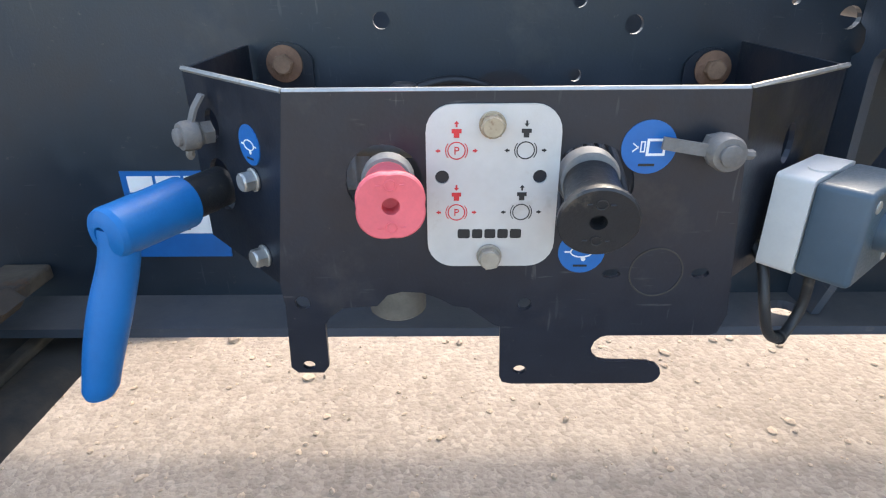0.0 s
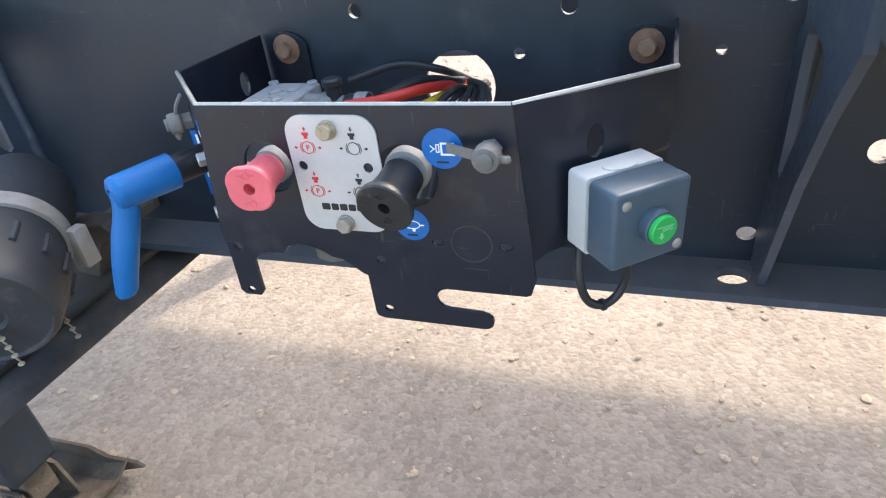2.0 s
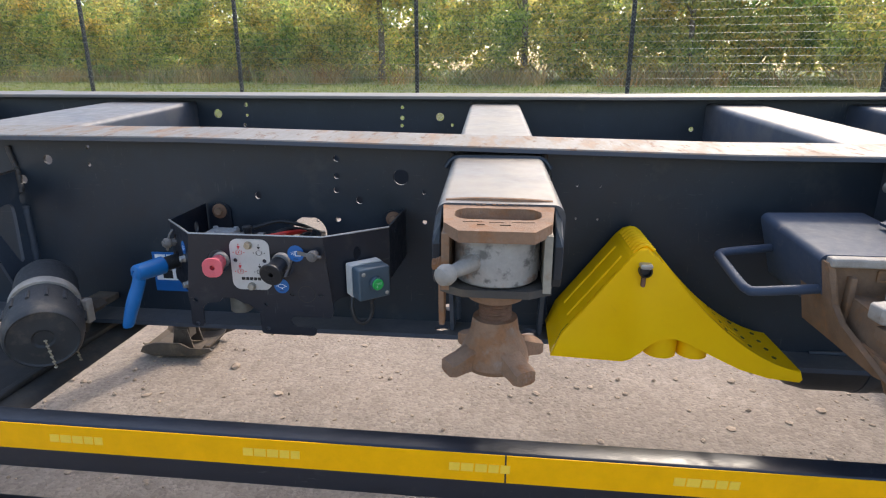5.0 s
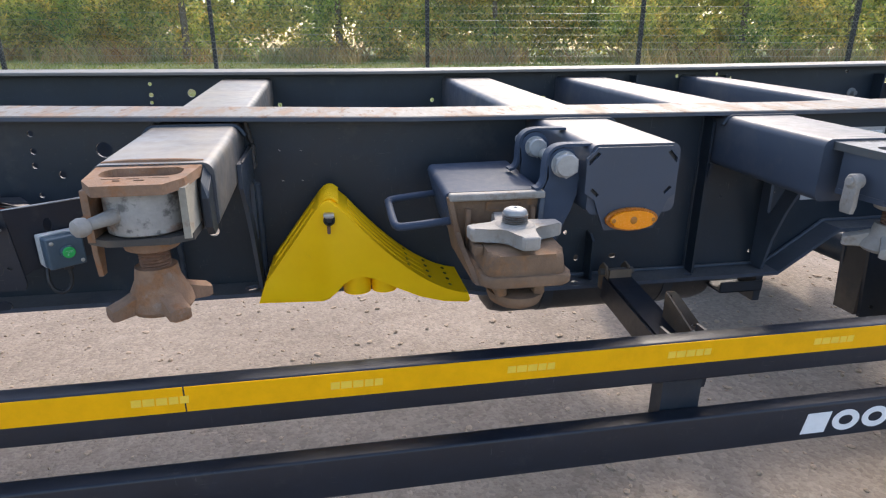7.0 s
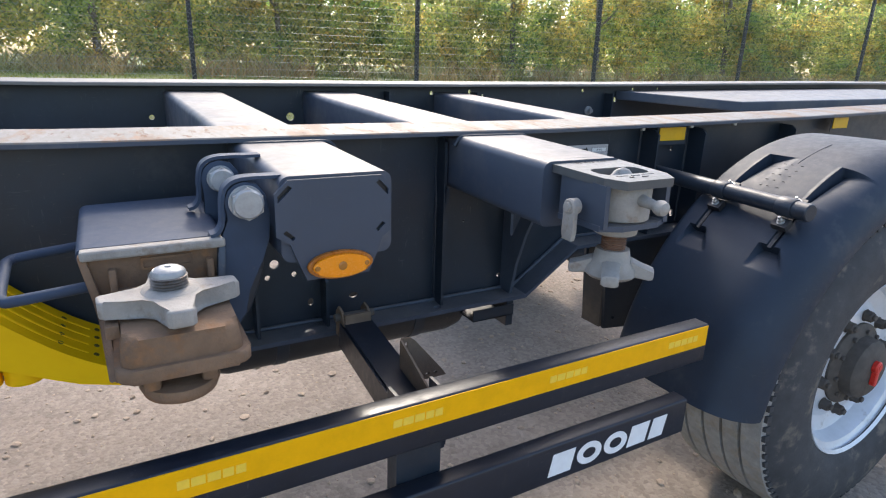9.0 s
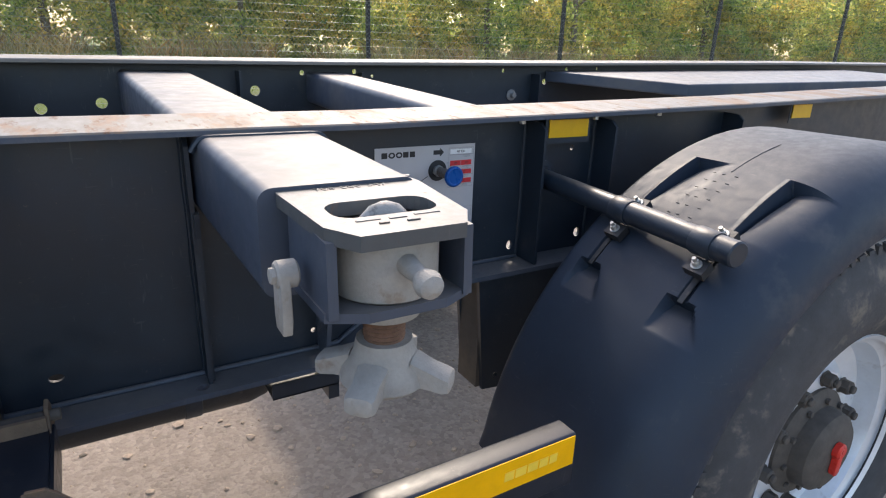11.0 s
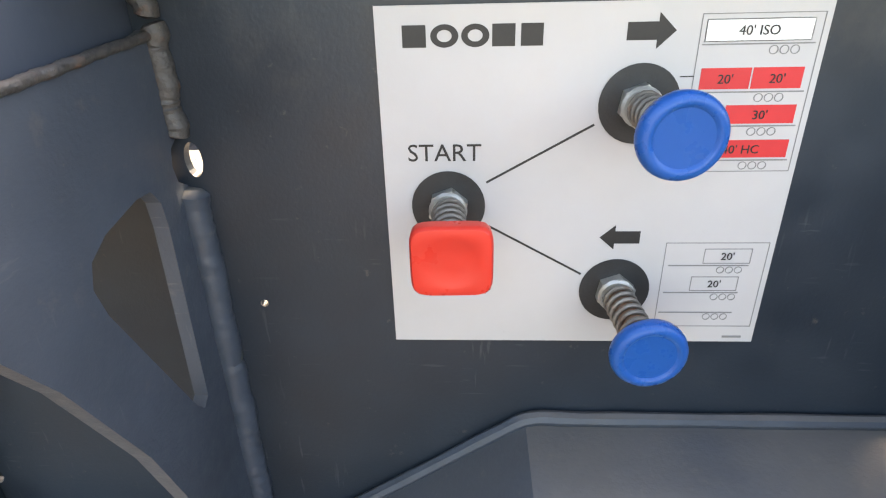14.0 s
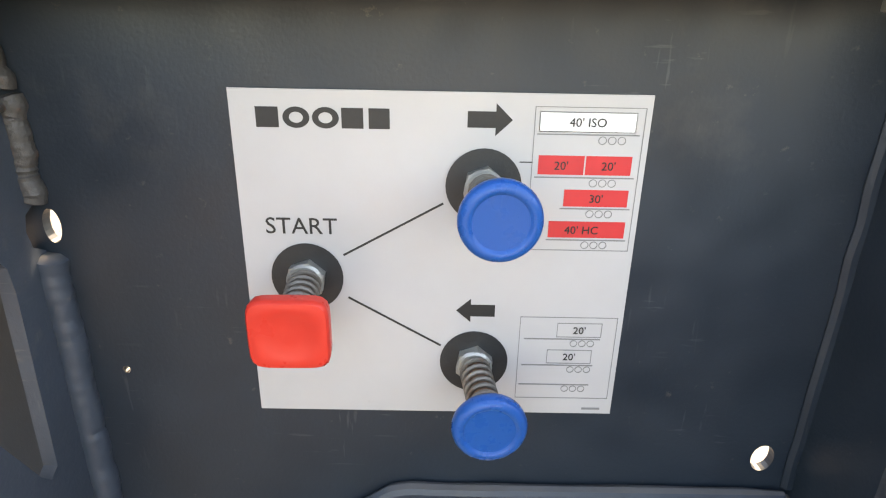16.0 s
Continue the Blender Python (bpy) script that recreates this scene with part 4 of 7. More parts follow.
def star_nut(bm, at, arms, r_arm, h, hub_r, turn, up=1.0, width=.022):
    """A hand nut: a conical hub with blunt arms."""
    o = Vector(at)
    ha = .062
    lathe(bm, o, (0, 0, 1), [(hub_r * .98, 0), (hub_r * 1.12, h * .12), (hub_r * 1.05, h * .35), (hub_r * .78, h * .7), (hub_r * .70, h)], 28)
    for k in range(arms):
        a = turn + 2 * math.pi * k / arms
        d, s = Vector((math.cos(a), math.sin(a), 0)), Vector((-math.sin(a), math.cos(a), 0))
        rings = []
        for t, w, z0, z1 in ((.45, .9, .02, .60), (.7, .80, -.02, .44), (.9, .86, -.05, .34), (.98, .80, -.02, .30), (1.0, .6, .03, .24)):
            c = o + d * (r_arm * t)
            w2 = width * w
            rings.append([bm.verts.new(c + s * u + Vector((0, 0, .006 + ha * v))) for u, v in ((-w2, z0), (-w2 * .6, z0 - .06), (w2 * .6, z0 - .06), (w2, z0), (w2, z1 - .06), (w2 * .6, z1), (-w2 * .6, z1), (-w2, z1 - .06))])
        for p, q in zip(rings, rings[1:]):
            for i in range(8):
                bm.faces.new((p[i], p[(i + 1) % 8], q[(i + 1) % 8], q[i]))
        bm.faces.new(rings[0][::-1])
        bm.faces.new(rings[-1])
    return bm


def twistlock(cx, w, casting, ring, nut, lever, label, turn, drop, back=-.405, dz=0.0):
    cy, zt = -.543, 1.232 + dz
    t = thing("twistlock", label, "twist lock", (cx, cy, .98))
    # top plate with its long slot
    bm = B()
    loop = [(cx - w, back), (cx - w - .006, back - .025), (cx - w + .004, -.585), (cx - w + .030, -.626), (cx + w - .030, -.626), (cx + w - .004, -.585), (cx + w + .006, back - .025), (cx + w, back)]
    prism(bm, "xy", loop, zt - .018 + SLOPE * .54, zt + SLOPE * .54, [rrect(cx - .068, cx + .068, cy - .024, cy + .038, .024)], bev=.003)
    shear(bm, SLOPE)
    top = part("top_plate", bm, LOCKTOP if casting is BOXPAINT else casting, t)
    # worn cast marks near the front edge
    for u, v, l in ((-.052, -.582, .030), (-.012, -.584, .022), (.022, -.580, .034), (-.030, -.597, .012), (.004, -.598, .016)):
        bm = B()
        box(bm, cx + u, cx + u + l, v, v + .0045, zt - .0046, zt - .0028 + .002, .0006)
        part("cast_mark", bm, LOCKTOP if casting is BOXPAINT else casting, top)
    # ridge of weld behind the plate
    bm = B()
    tube(bm, [(cx - w - .004, back - .001, zt + .003), (cx - .04, back + .001, zt + .006), (cx + .04, back - .002, zt + .006), (cx + w + .004, back, zt + .003)], .0055, 7, 5)
    part("weld_bead", bm, casting, top, smooth=True)
    for s in (-1, 1):
        bm = B()
        prism(bm, "yz", [(back - .045, 1.118 + dz), (-.55, 1.122 + dz), (-.60, 1.126 + dz), (-.597, 1.215 + dz), (back - .045, 1.222 + dz)], cx + s * (w - .002), cx + s * (w - .014))
        part("side_plate", bm, PALESIDE if s > 0 and casting is RUSTY else casting, t, "dusty pale side plate" if s > 0 and casting is RUSTY else "")
        if s < 0 and back > -.43:
            continue
        bm = B()
        e0 = back - .018
        prism(bm, "yz", [(e0, 1.108 + dz), (e0 - .03, 1.106 + dz), (-.53, 1.124 + dz), (-.535, 1.18 + dz), (-.525, 1.21 + dz), (e0, 1.235 + dz)], cx + s * (w + .020), cx + s * (w + .006), bev=.002)
        for v in bm.verts:                  # its upper edge slopes away outwards
            if v.co.z > 1.19 and s * (v.co.x - cx) > w + .015:
                v.co.z -= .018
        part("cheek_plate", bm, PAINT, t)
    bm = B()
    prism(bm, "xy", [(cx - w, back - .045), (cx - w, -.59), (cx - .05, -.612), (cx + .05, -.612), (cx + w, -.59), (cx + w, back - .045)], 1.120 + dz, 1.132 + dz)
    part("bottom_plate", bm, EARTHY if casting is RUSTY else casting, t)
    bm = B()
    lathe(bm, (cx, cy, 1.132 + dz), (0, 0, 1), [(.060, 0), (.066, .004), (.067, .02), (.067, .074), (.064, .080)], 40)
    part("ring", bm, ring, t, "worn round steel ring", True)
    bm = B()
    low = .020 if nut is RUSTY else 0.0
    lathe(bm, (cx, cy, 1.19 + dz - low), (0, 0, 1), [(.034, 0), (.034, .012), (.028, .030), (.016, .045), (.004, .050)], 28)
    for v in bm.verts:
        v.co.x = cx + (v.co.x - cx) * (.95 if nut is RUSTY else 1.25)
        v.co.y = cy + (v.co.y - cy) * .55
    part("lock_head", bm, RUSTY if nut is RUSTY else RING, t, "worn lock head seen in the slot", True)
    bm = B()
    lathe(bm, (cx, cy, 1.096 + dz), (0, 0, 1), [(.040, 0), (.046, .003), (.048, .010), (.048, .025)], 32)
    part("collar", bm, nut, t, smooth=True)
    bm = B()
    for k in range(7):
        lathe(bm, (cx, cy, 1.058 + dz + k * .006), (0, 0, 1), [(.024, 0), (.0275, .003), (.024, .006)], 24)
    part("screw_thread", bm, RUSTB, t, "rust-brown screw thread", True)
    bm = B()
    star_nut(bm, (cx, cy, .977 + dz - drop), 4, .092, .085 + drop, .052, turn)
    part("star_nut", bm, nut, t, "four-armed hand nut", True)
    # lever with its ball end
    bm = B()
    e = Vector(lever)
    s0 = Vector((cx + (e.x - cx) * .4, -.59, e.z + .006))
    tube(bm, [s0, (s0 + e) / 2, e], .012, 12, 3, rs=(.015, .009))
    lathe(bm, e - (e - s0).normalized() * .006, (e - s0), [(.006, -.006), (.014, 0), (.0165, .010), (.0135, .020), (.005, .025)], 18)
    part("lever", bm, nut if nut is not RUSTY else CAST, t, "stubby locking lever", True)
    return t


def cast_number(x, y, z, size, material, lock):
    """Raised digits of the casting's part number, one mesh each."""
    for ch in "905 000 347":
        if ch == " ":
            x += size * .34
        else:
            words("cast_digit", ch, (x, y, z), size, material, lock, up=(0, 1, SLOPE), depth=.0004)
            x += size * .50


lock_front = twistlock(.714, .085, RUSTY, RING, RUSTY, (.645, -.640, 1.160), "rust-brown container twist lock with a hand nut below", .61, .0, -.466, -.006)
bm = B()
cyl(bm, (.642, -.560, 1.148), (.622, -.560, 1.148), .0125, 20, .002)
prism(bm, "yz", [(-.546, 1.150), (-.574, 1.150), (-.5745, 1.092), (-.570, 1.048), (-.551, 1.048), (-.546, 1.092)], .624, .633, bev=.0015)
hexhead(bm, (.622, -.560, 1.148), (-1, 0, 0), .017, .007, .0105)
part("catch", bm, RUSTY, lock_front, "brown hanging catch on a bolt", True)
lock_rear = twistlock(2.296, .095, BOXPAINT, CAST, CAST, (2.292, -.657, 1.170), "grey container twist lock with a pale dusty hand nut", .785, -.022, -.415, -.008)
bm = B()
cyl(bm, (2.190, -.533, 1.156), (2.164, -.533, 1.156), .017, 24, .003)
hexhead(bm, (2.164, -.533, 1.156), (-1, 0, 0), .018, .006)
prism(bm, "yz", [(-.516, 1.156), (-.550, 1.156), (-.550, 1.103), (-.547, 1.084), (-.519, 1.084), (-.516, 1.103)], 2.166, 2.178, bev=.002)
part("catch", bm, CAST, lock_rear, "pale hanging catch on a bolt", True)
cast_number(.666, -.490, 1.2305, .0195, RUSTY, lock_front)
cast_number(2.242, -.449, 1.2285, .0200, LOCKTOP, lock_rear)

# ---- hinged lock on its folding bracket ----


def hinged_lock():
    t = thing("hinged_lock", "folding container lock bracket, grey box with earthy brown casting", "lock bracket", (1.40, -.40, .95))
    # painted shell, open to the front: a roof, a back and two side walls that slope in to the casting
    bm = B()
    prism(bm, "xz", rrect(1.281, 1.510, 1.01, 1.131, .014, 4), -.385, -.145)
    for v in bm.verts:
        if v.co.z < 1.06:
            v.co.x += .024 if v.co.x < 1.39 else -.010
        elif v.co.y > -.2:
            v.co.y += .020 + (v.co.x - 1.283) * .10
            v.co.z += .014
    body = part("body", bm, BOXBLUE, t, "blue-grey painted box with a scuffed top", True)
    bm = B()
    box(bm, 1.288, 1.506, -.412, -.389, 1.115, 1.1318, .004)
    part("roof_lip", bm, CAST, body, "dust-caked lip of the box roof")
    for x0, x1, lean in ((1.284, 1.296, .20), (1.494, 1.506, -.10)):
        bm = B()
        prism(bm, "yz", [(-.300, 1.122), (-.404, 1.122), (-.413, 1.108), (-.415, 1.048), (-.440, 1.022), (-.575, .984), (-.540, .978), (-.300, .975)], x0, x1, bev=.003)
        for v in bm.verts:
            v.co.x += max(0.0, 1.12 - v.co.z) * lean
        part("side_wall", bm, LBROWN if x0 < 1.4 else WORNPAINT, t, "stained side wall", True)
    # dished disc on the uncut wall, coloured dark for a hole's inner shade
    bm = B()
    lathe(bm, (1.299, -.365, 1.070), (-1, 0, .1), [(.014, 0), (.014, .004), (.009, .005), (.008, .001)], 20)
    part("plug", bm, BORESHADE, t, "dark dished disc painted as a round hole's shade", True)
    bm = B()
    tube(bm, [(1.29, -.175, 1.080), (1.19, -.205, 1.077), (1.170, -.222, 1.075), (1.168, -.24, 1.073), (1.170, -.345, 1.058), (1.176, -.367, 1.054), (1.192, -.374, 1.054), (1.295, -.372, 1.062)], .0092, 12, 5)
    part("pull_handle", bm, BOXBLUE, t, "dark bent rod handle", True)
    # brown casting inside the shell
    bm = B()
    prism(bm, "xz", [(1.290, 1.117), (1.503, 1.117), (1.499, 1.04), (1.488, .99), (1.315, .99), (1.304, 1.04)], -.398, -.380, bev=.003)
    bk = part("back_plate", bm, LBROWN, t)
    bm = B()
    prism(bm, "xz", rrect(1.372, 1.452, 1.088, 1.109, .003), -.4015, -.3975, [rrect(1.376, 1.448, 1.092, 1.105, .002)])
    part("cast_mark", bm, LBROWN, bk)
    for x in (1.330, 1.478):
        bm = B()
        box(bm, x - .006, x + .006, -.414, -.396, 1.005, 1.098, .004)
        part("cast_rib", bm, LBROWN, bk, smooth=True)
    bm = B()
    prism(bm, "xy", rrect(1.328, 1.496, -.592, -.38, .022), .996, 1.062, bev=.011, seg=3)
    for v in bm.verts:                      # its flanks draw in towards the top
        v.co.x += (1.409 - v.co.x) * max(0.0, v.co.z - 1.01) * 1.5
        v.co.z -= max(0.0, -.53 - v.co.y) * .22 if v.co.z > 1.03 else 0.0
    part("lock_body", bm, LBROWN, t, "earthy brown cast lock body", True)
    bm = B()
    prism(bm, "xy", rrect(1.320, 1.506, -.600, -.40, .022), .984, 1.006, bev=.007, seg=3)
    part("flange", bm, LBROWN, t, smooth=True)
    bm = B()
    box(bm, 1.314, 1.333, -.545, -.515, 1.035, 1.056, .003)
    part("stop_lug", bm, LBROWN, t, smooth=True)
    # half-round swivel head with a groove across it
    bm = B()
    lathe(bm, (1.405, -.530, .968), (0, 0, 1), [(.036, 0), (.040, .02)], 28)
    part("neck", bm, HUBM, t, smooth=True)
    bm = B()
    lathe(bm, (1.405, -.530, .922), (0, 0, 1), [(.016, 0), (.040, .004), (.054, .013), (.059, .026), (.058, .034), (.040, .036)], 36)
    for v in bm.verts:
        v.co.y = -.530 + (v.co.y + .530) * 1.1
    hd = part("lock_head", bm, LBROWN, t, "earthy brown swivelling lock head", True)
    for dx in (-.040, .040):
        bm = B()
        box(bm, 1.405 + dx - .012, 1.405 + dx + .012, -.575, -.485, .954, .980, .006)
        part("head_claw", bm, LBROWN, hd, smooth=True)
    bm = B()
    flat_star(bm, (1.406, -.510, 1.060), .099, .028, .07, .023)
    for v in bm.verts:                      # a low boss round the screw
        d = math.hypot(v.co.x - 1.406, v.co.y + .510)
        if v.co.z > 1.078:
            v.co.z += max(0.0, .006 * (1 - d / .06))
    star = part("star_nut", bm, CAST, t, "worn grey four-armed hand nut", True)
    bm = B()
    lathe(bm, (1.406, -.510, 1.085), (0, 0, 1), [(.046, 0), (.042, .004), (.032, .008), (.026, .009)], 32)
    part("boss", bm, CAST, star, smooth=True)
    bm = B()
    for k in range(5):
        lathe(bm, (1.406, -.510, 1.089 + k * .0048), (0, 0, 1), [(.0232, 0), (.0272, .0026), (.0232, .0054)], 28)
    part("screw_thread", bm, SPRING, t, "tarnished screw thread", True)
    bm = B()
    lathe(bm, (1.406, -.510, 1.112), (0, 0, 1), [(.0250, 0), (.0250, .004), (.0222, .0085), (.0212, .008), (.0175, .0112), (.010, .0125), (.005, .0125), (.004, .010)], 30)
    part("screw", bm, GALV, t, "pale grey domed screw end", True)
    # hinge: two eyes with bolts and a curved arm
    for i, (y, x, z, af) in enumerate(((-.250, 1.530, 1.205, .043), (-.405, 1.546, 1.190, .050))):
        bm = B()
        prism(bm, "xz", [(1.49, .985), (1.496, 1.12), (x - .030, z - .03), (x - .034, z + .004)] + [(x + .036 * math.cos(a), z + .036 * math.sin(a)) for a in (math.pi * .95, math.pi * .8, math.pi * .65, math.pi * .5, math.pi * .3, math.pi * .1, 0)] + [(x + .040, z - .03), (x + .037, z - .07), (x + .022, z - .115), (x - .006, z - .165), (1.535, .985), (1.50, .935)], y + .002, y + .016, bev=.002)
        part("hinge_arm", bm, BOXBLUE, t, "scuffed blue-grey curved hinge arm", True)
        bm = B()
        pts = smooth_path([(x - .062, 0, z - .056), (x - .050, 0, z - .052), (x - .041, 0, z - .036), (x - .039, 0, z), (x - .031, 0, z + .027), (x - .006, 0, z + .040), (x + .05, 0, z + .041), (x + .078, 0, z + .041)], 5)
        rings = []
        for k, p in enumerate(pts):
            a = pts[min(k + 1, len(pts) - 1)] - pts[max(k - 1, 0)]
            n = Vector((-a.z, 0, a.x)).normalized() * .003
            rings.append([bm.verts.new((p.x + q * n.x, yy, p.z + q * n.z)) for q, yy in ((-1, y + .001), (1, y + .001), (1, y + .032), (-1, y + .032))])
        for p, q in zip(rings, rings[1:]):
            for k in range(4):
                bm.faces.new((p[k], p[(k + 1) % 4], q[(k + 1) % 4], q[k]))
        bm.faces.new(rings[0]), bm.faces.new(rings[-1][::-1])
        part("hinge_eye", bm, BOXBLUE, t, "bent steel hinge strap", True)
        bm = B()
        hexhead(bm, (x, y, z), (0, -1, 0), af, .022, af * .60, .5)
        part("hinge_bolt", bm, GALV, t, "pale dull hexagon bolt head", True)
        bm = B()
        cyl(bm, (x, y + .016, z), (x, y + .13, z), af * .30, 20)
        part("hinge_pin", bm, ZINC, t, smooth=True)
    bm = B()
    prism(bm, "xz", [(1.505, .93), (1.52, 1.06), (1.555, 1.13), (1.580, 1.14), (1.585, 1.11), (1.575, 1.04), (1.55, .975), (1.52, .935)], -.365, -.27, bev=.004)
    part("hinge_web", bm, PAINT, t)
    return t


hinged_lock()
# end plate of the crossmember beside it
ep = thing("end_cap", "anthracite end plate with a marker lamp below", "end plate", (1.70, -.43, 1.03))
bm = B()
loop = [(1.588, 1.128), (1.588, 1.205), (1.612, 1.229), (1.788, 1.229), (1.808, 1.205), (1.806, 1.120), (1.790, 1.108), (1.778, 1.075), (1.762, 1.040), (1.640, 1.040), (1.622, 1.085), (1.612, 1.112)]
slots = [[(1.594, 1.190), (1.620, 1.215), (1.612, 1.220), (1.593, 1.201)], [(1.802, 1.190), (1.777, 1.215), (1.785, 1.220), (1.803, 1.201)], [(1.600, 1.134), (1.617, 1.119), (1.622, 1.124), (1.606, 1.139)], [(1.796, 1.134), (1.782, 1.120), (1.777, 1.125), (1.790, 1.139)]]
prism(bm, "xz", loop, -.434, -.426, slots)
plate = part("plate", bm, BOXPAINT, ep, "slate grey steel plate with slotted corners")
# black plates set behind the slots paint the shade of the hollow end
for lp in slots:
    cu, cv = sum(p[0] for p in lp) / 4, sum(p[1] for p in lp) / 4
    bm = B()
    prism(bm, "xz", [(cu + (u - cu) * 1.2, cv + (v - cv) * 1.2) for u, v in lp], -.4262, -.4254)
    part("corner_gap", bm, BLACK, plate, "black backing that paints the shade in a corner slot")
lamp = thing("marker_lamp", "oval amber side marker lamp in a clear rim", "lamp", (1.703, -.438, 1.066))
bm = B()
prism(bm, "xz", circle(1.703, 1.066, .064, 40, .0265), -.444, -.4345, bev=.003)
part("housing", bm, mat("lamp_rim", (0.42, 0.13, 0.01), .3), lamp, smooth=True)
bm = B()
prism(bm, "xz", circle(1.703, 1.066, .056, 40, .0215), -.452, -.4445, bev=.004, seg=3)
part("lens", bm, AMBER, lamp, "glossy amber lens", True)
core = mat("lamp_core", (0.40, 0.15, 0.02), .35)
for dx, r in ((0, .0085), (-.048, .0055), (.048, .0055)):
    bm = B()
    lathe(bm, (1.703 + dx, -.447 - r * .25, 1.066), (0, -1, 0), [(r, 0), (r, .003), (r * .75, .0045), (r * .35, .0045)], 20)
    part("reflector" if r > .01 else "lens_screw", bm, core, lamp, smooth=True)

# ---- side guard ----
guard = thing("side_guard", "black aluminium side guard rails with reflective tape", "side guard", (1.0, -.56, .52))
RY = -.591
for z0, z1, x1, nm in ((.724, .826, 2.614, "upper_rail"), (.520, .621, 2.580, "lower_rail")):
    bm = B()
    prism(bm, "yz", rrect(RY, RY + .046, z0, z1, .006, 3), -3.2, x1)
    rail = part(nm, bm, PANEL, guard, "dark anodised rail profile", True)
    bm = B()
    prism(bm, "yz", rrect(RY + .003, RY + .043, z0 + .003, z1 - .003, .005, 3), x1, x1 + .003)
    part("end_cap", bm, BLACK, rail)
    if nm == "upper_rail":
        bm = B()
        for xa, xb in ((-3.2, .738), (.741, x1 - .002)):
            box(bm, xa, xb, RY - .0008, RY + .001, .769, .823)
        tape = part("reflective_tape", bm, TAPE, rail, "yellow reflective tape strip")
        for i, x in enumerate([-1.52, -1.15, -.78, -.41, -.04, .33, .697] + [1.068 + .3645 * k for k in range(5)]):
            bm = B()
            logo_blocks = ((-.054, .018), (-.0335, .021), (-.0095, .020), (.0135, .017), (.0335, .016))
            for u, w in logo_blocks:
                prism(bm, "xz", [(x + u, .788), (x + u + w, .788), (x + u + w + .001, .804), (x + u + .001, .804)], RY - .0013, RY - .0006)
            part("printed_mark", bm, TAPE2, rail)
    else:
        x = 2.128
        bm = B()
        for u, w in ((0, .066), (.246, .062), (.320, .050)):
            prism(bm, "xz", [(x + u, .540), (x + u + w, .540), (x + u + w + .012, .597), (x + u + .012, .597)], RY - .001, RY)
        for u in (.122, .206):
            prism(bm, "xz", circle(x + u, .5685, .038, 24, .0295), RY - .001, RY, [circle(x + u, .5685, .020, 18, .014)])
        part("white_mark", bm, WHITE, rail, "white shapes of the maker's mark")
bm = B()
prism(bm, "xy", [(1.772, -.545), (1.872, -.545), (1.872, -.500), (1.865, -.500), (1.865, -.538), (1.779, -.538), (1.779, -.500), (1.772, -.500)], .50, .818)
part("stanchion", bm, PAINT, guard, "dark folded upright")
bm = B()
c = [Vector((1.846, -.115, .752)), Vector((1.846, -.545, .694))]
a, u, v = basis(c[1] - c[0])
vs = [[bm.verts.new(p + Vector((dx, 0, 0)) + v * dz) for dx, dz in ((-.042, -.05), (.042, -.05), (.042, .03), (-.042, .03))] for p in c]
for i in range(4):
    bm.faces.new((vs[0][i], vs[0][(i + 1) % 4], vs[1][(i + 1) % 4], vs[1][i]))
bm.faces.new(vs[0]), bm.faces.new(vs[1][::-1])
bmesh.ops.bevel(bm, geom=bm.edges[:], offset=.006, segments=2, affect="EDGES")
part("diagonal_arm", bm, PANEL, guard, "dark square tube arm", True)
bm = B()
for s in (-1, 1):
    prism(bm, "yz", [(-.085, .747), (-.150, .747), (-.155, .782), (-.13, .827), (-.105, .832), (-.085, .812)], 1.846 + s * .038, 1.846 + s * .031, bev=.002)
box(bm, 1.812, 1.880, -.160, -.152, .747, .794)
box(bm, 1.812, 1.880, -.150, -.142, .787, .822)
part("arm_clevis", bm, BROWN, guard, "brown pressed hinge bracket")
bm = B()
cyl(bm, (1.793, -.12, .808), (1.899, -.12, .808), .010, 16, .001)
part("hinge_pin", bm, HUBM, guard, smooth=True)
# slotted triangular bracket that stands behind the upper rail
bm = B()
prism(bm, "xz", [(1.868, .725), (1.985, .725), (1.970, .747), (1.902, .830), (1.890, .840), (1.868, .842)], -.363, -.357, [circle(1.879, .752 + k * .024, .0035, 10, .008) for k in range(4)] + [circle(1.915 + k * .020, .738, .006, 10, .003) for k in range(3)])
br = part("slotted_bracket", bm, BROWN, guard, "brown slotted angle bracket")
bm = B()
prism(bm, "yz", [(-.545, .725), (-.360, .725), (-.360, .840), (-.390, .83), (-.545, .77)], 1.864, 1.869, [circle(-.50 + k * .03, .755, .006, 10) for k in range(3)])
part("bracket_flange", bm, BROWN, br)

# ---- wheel chock ----


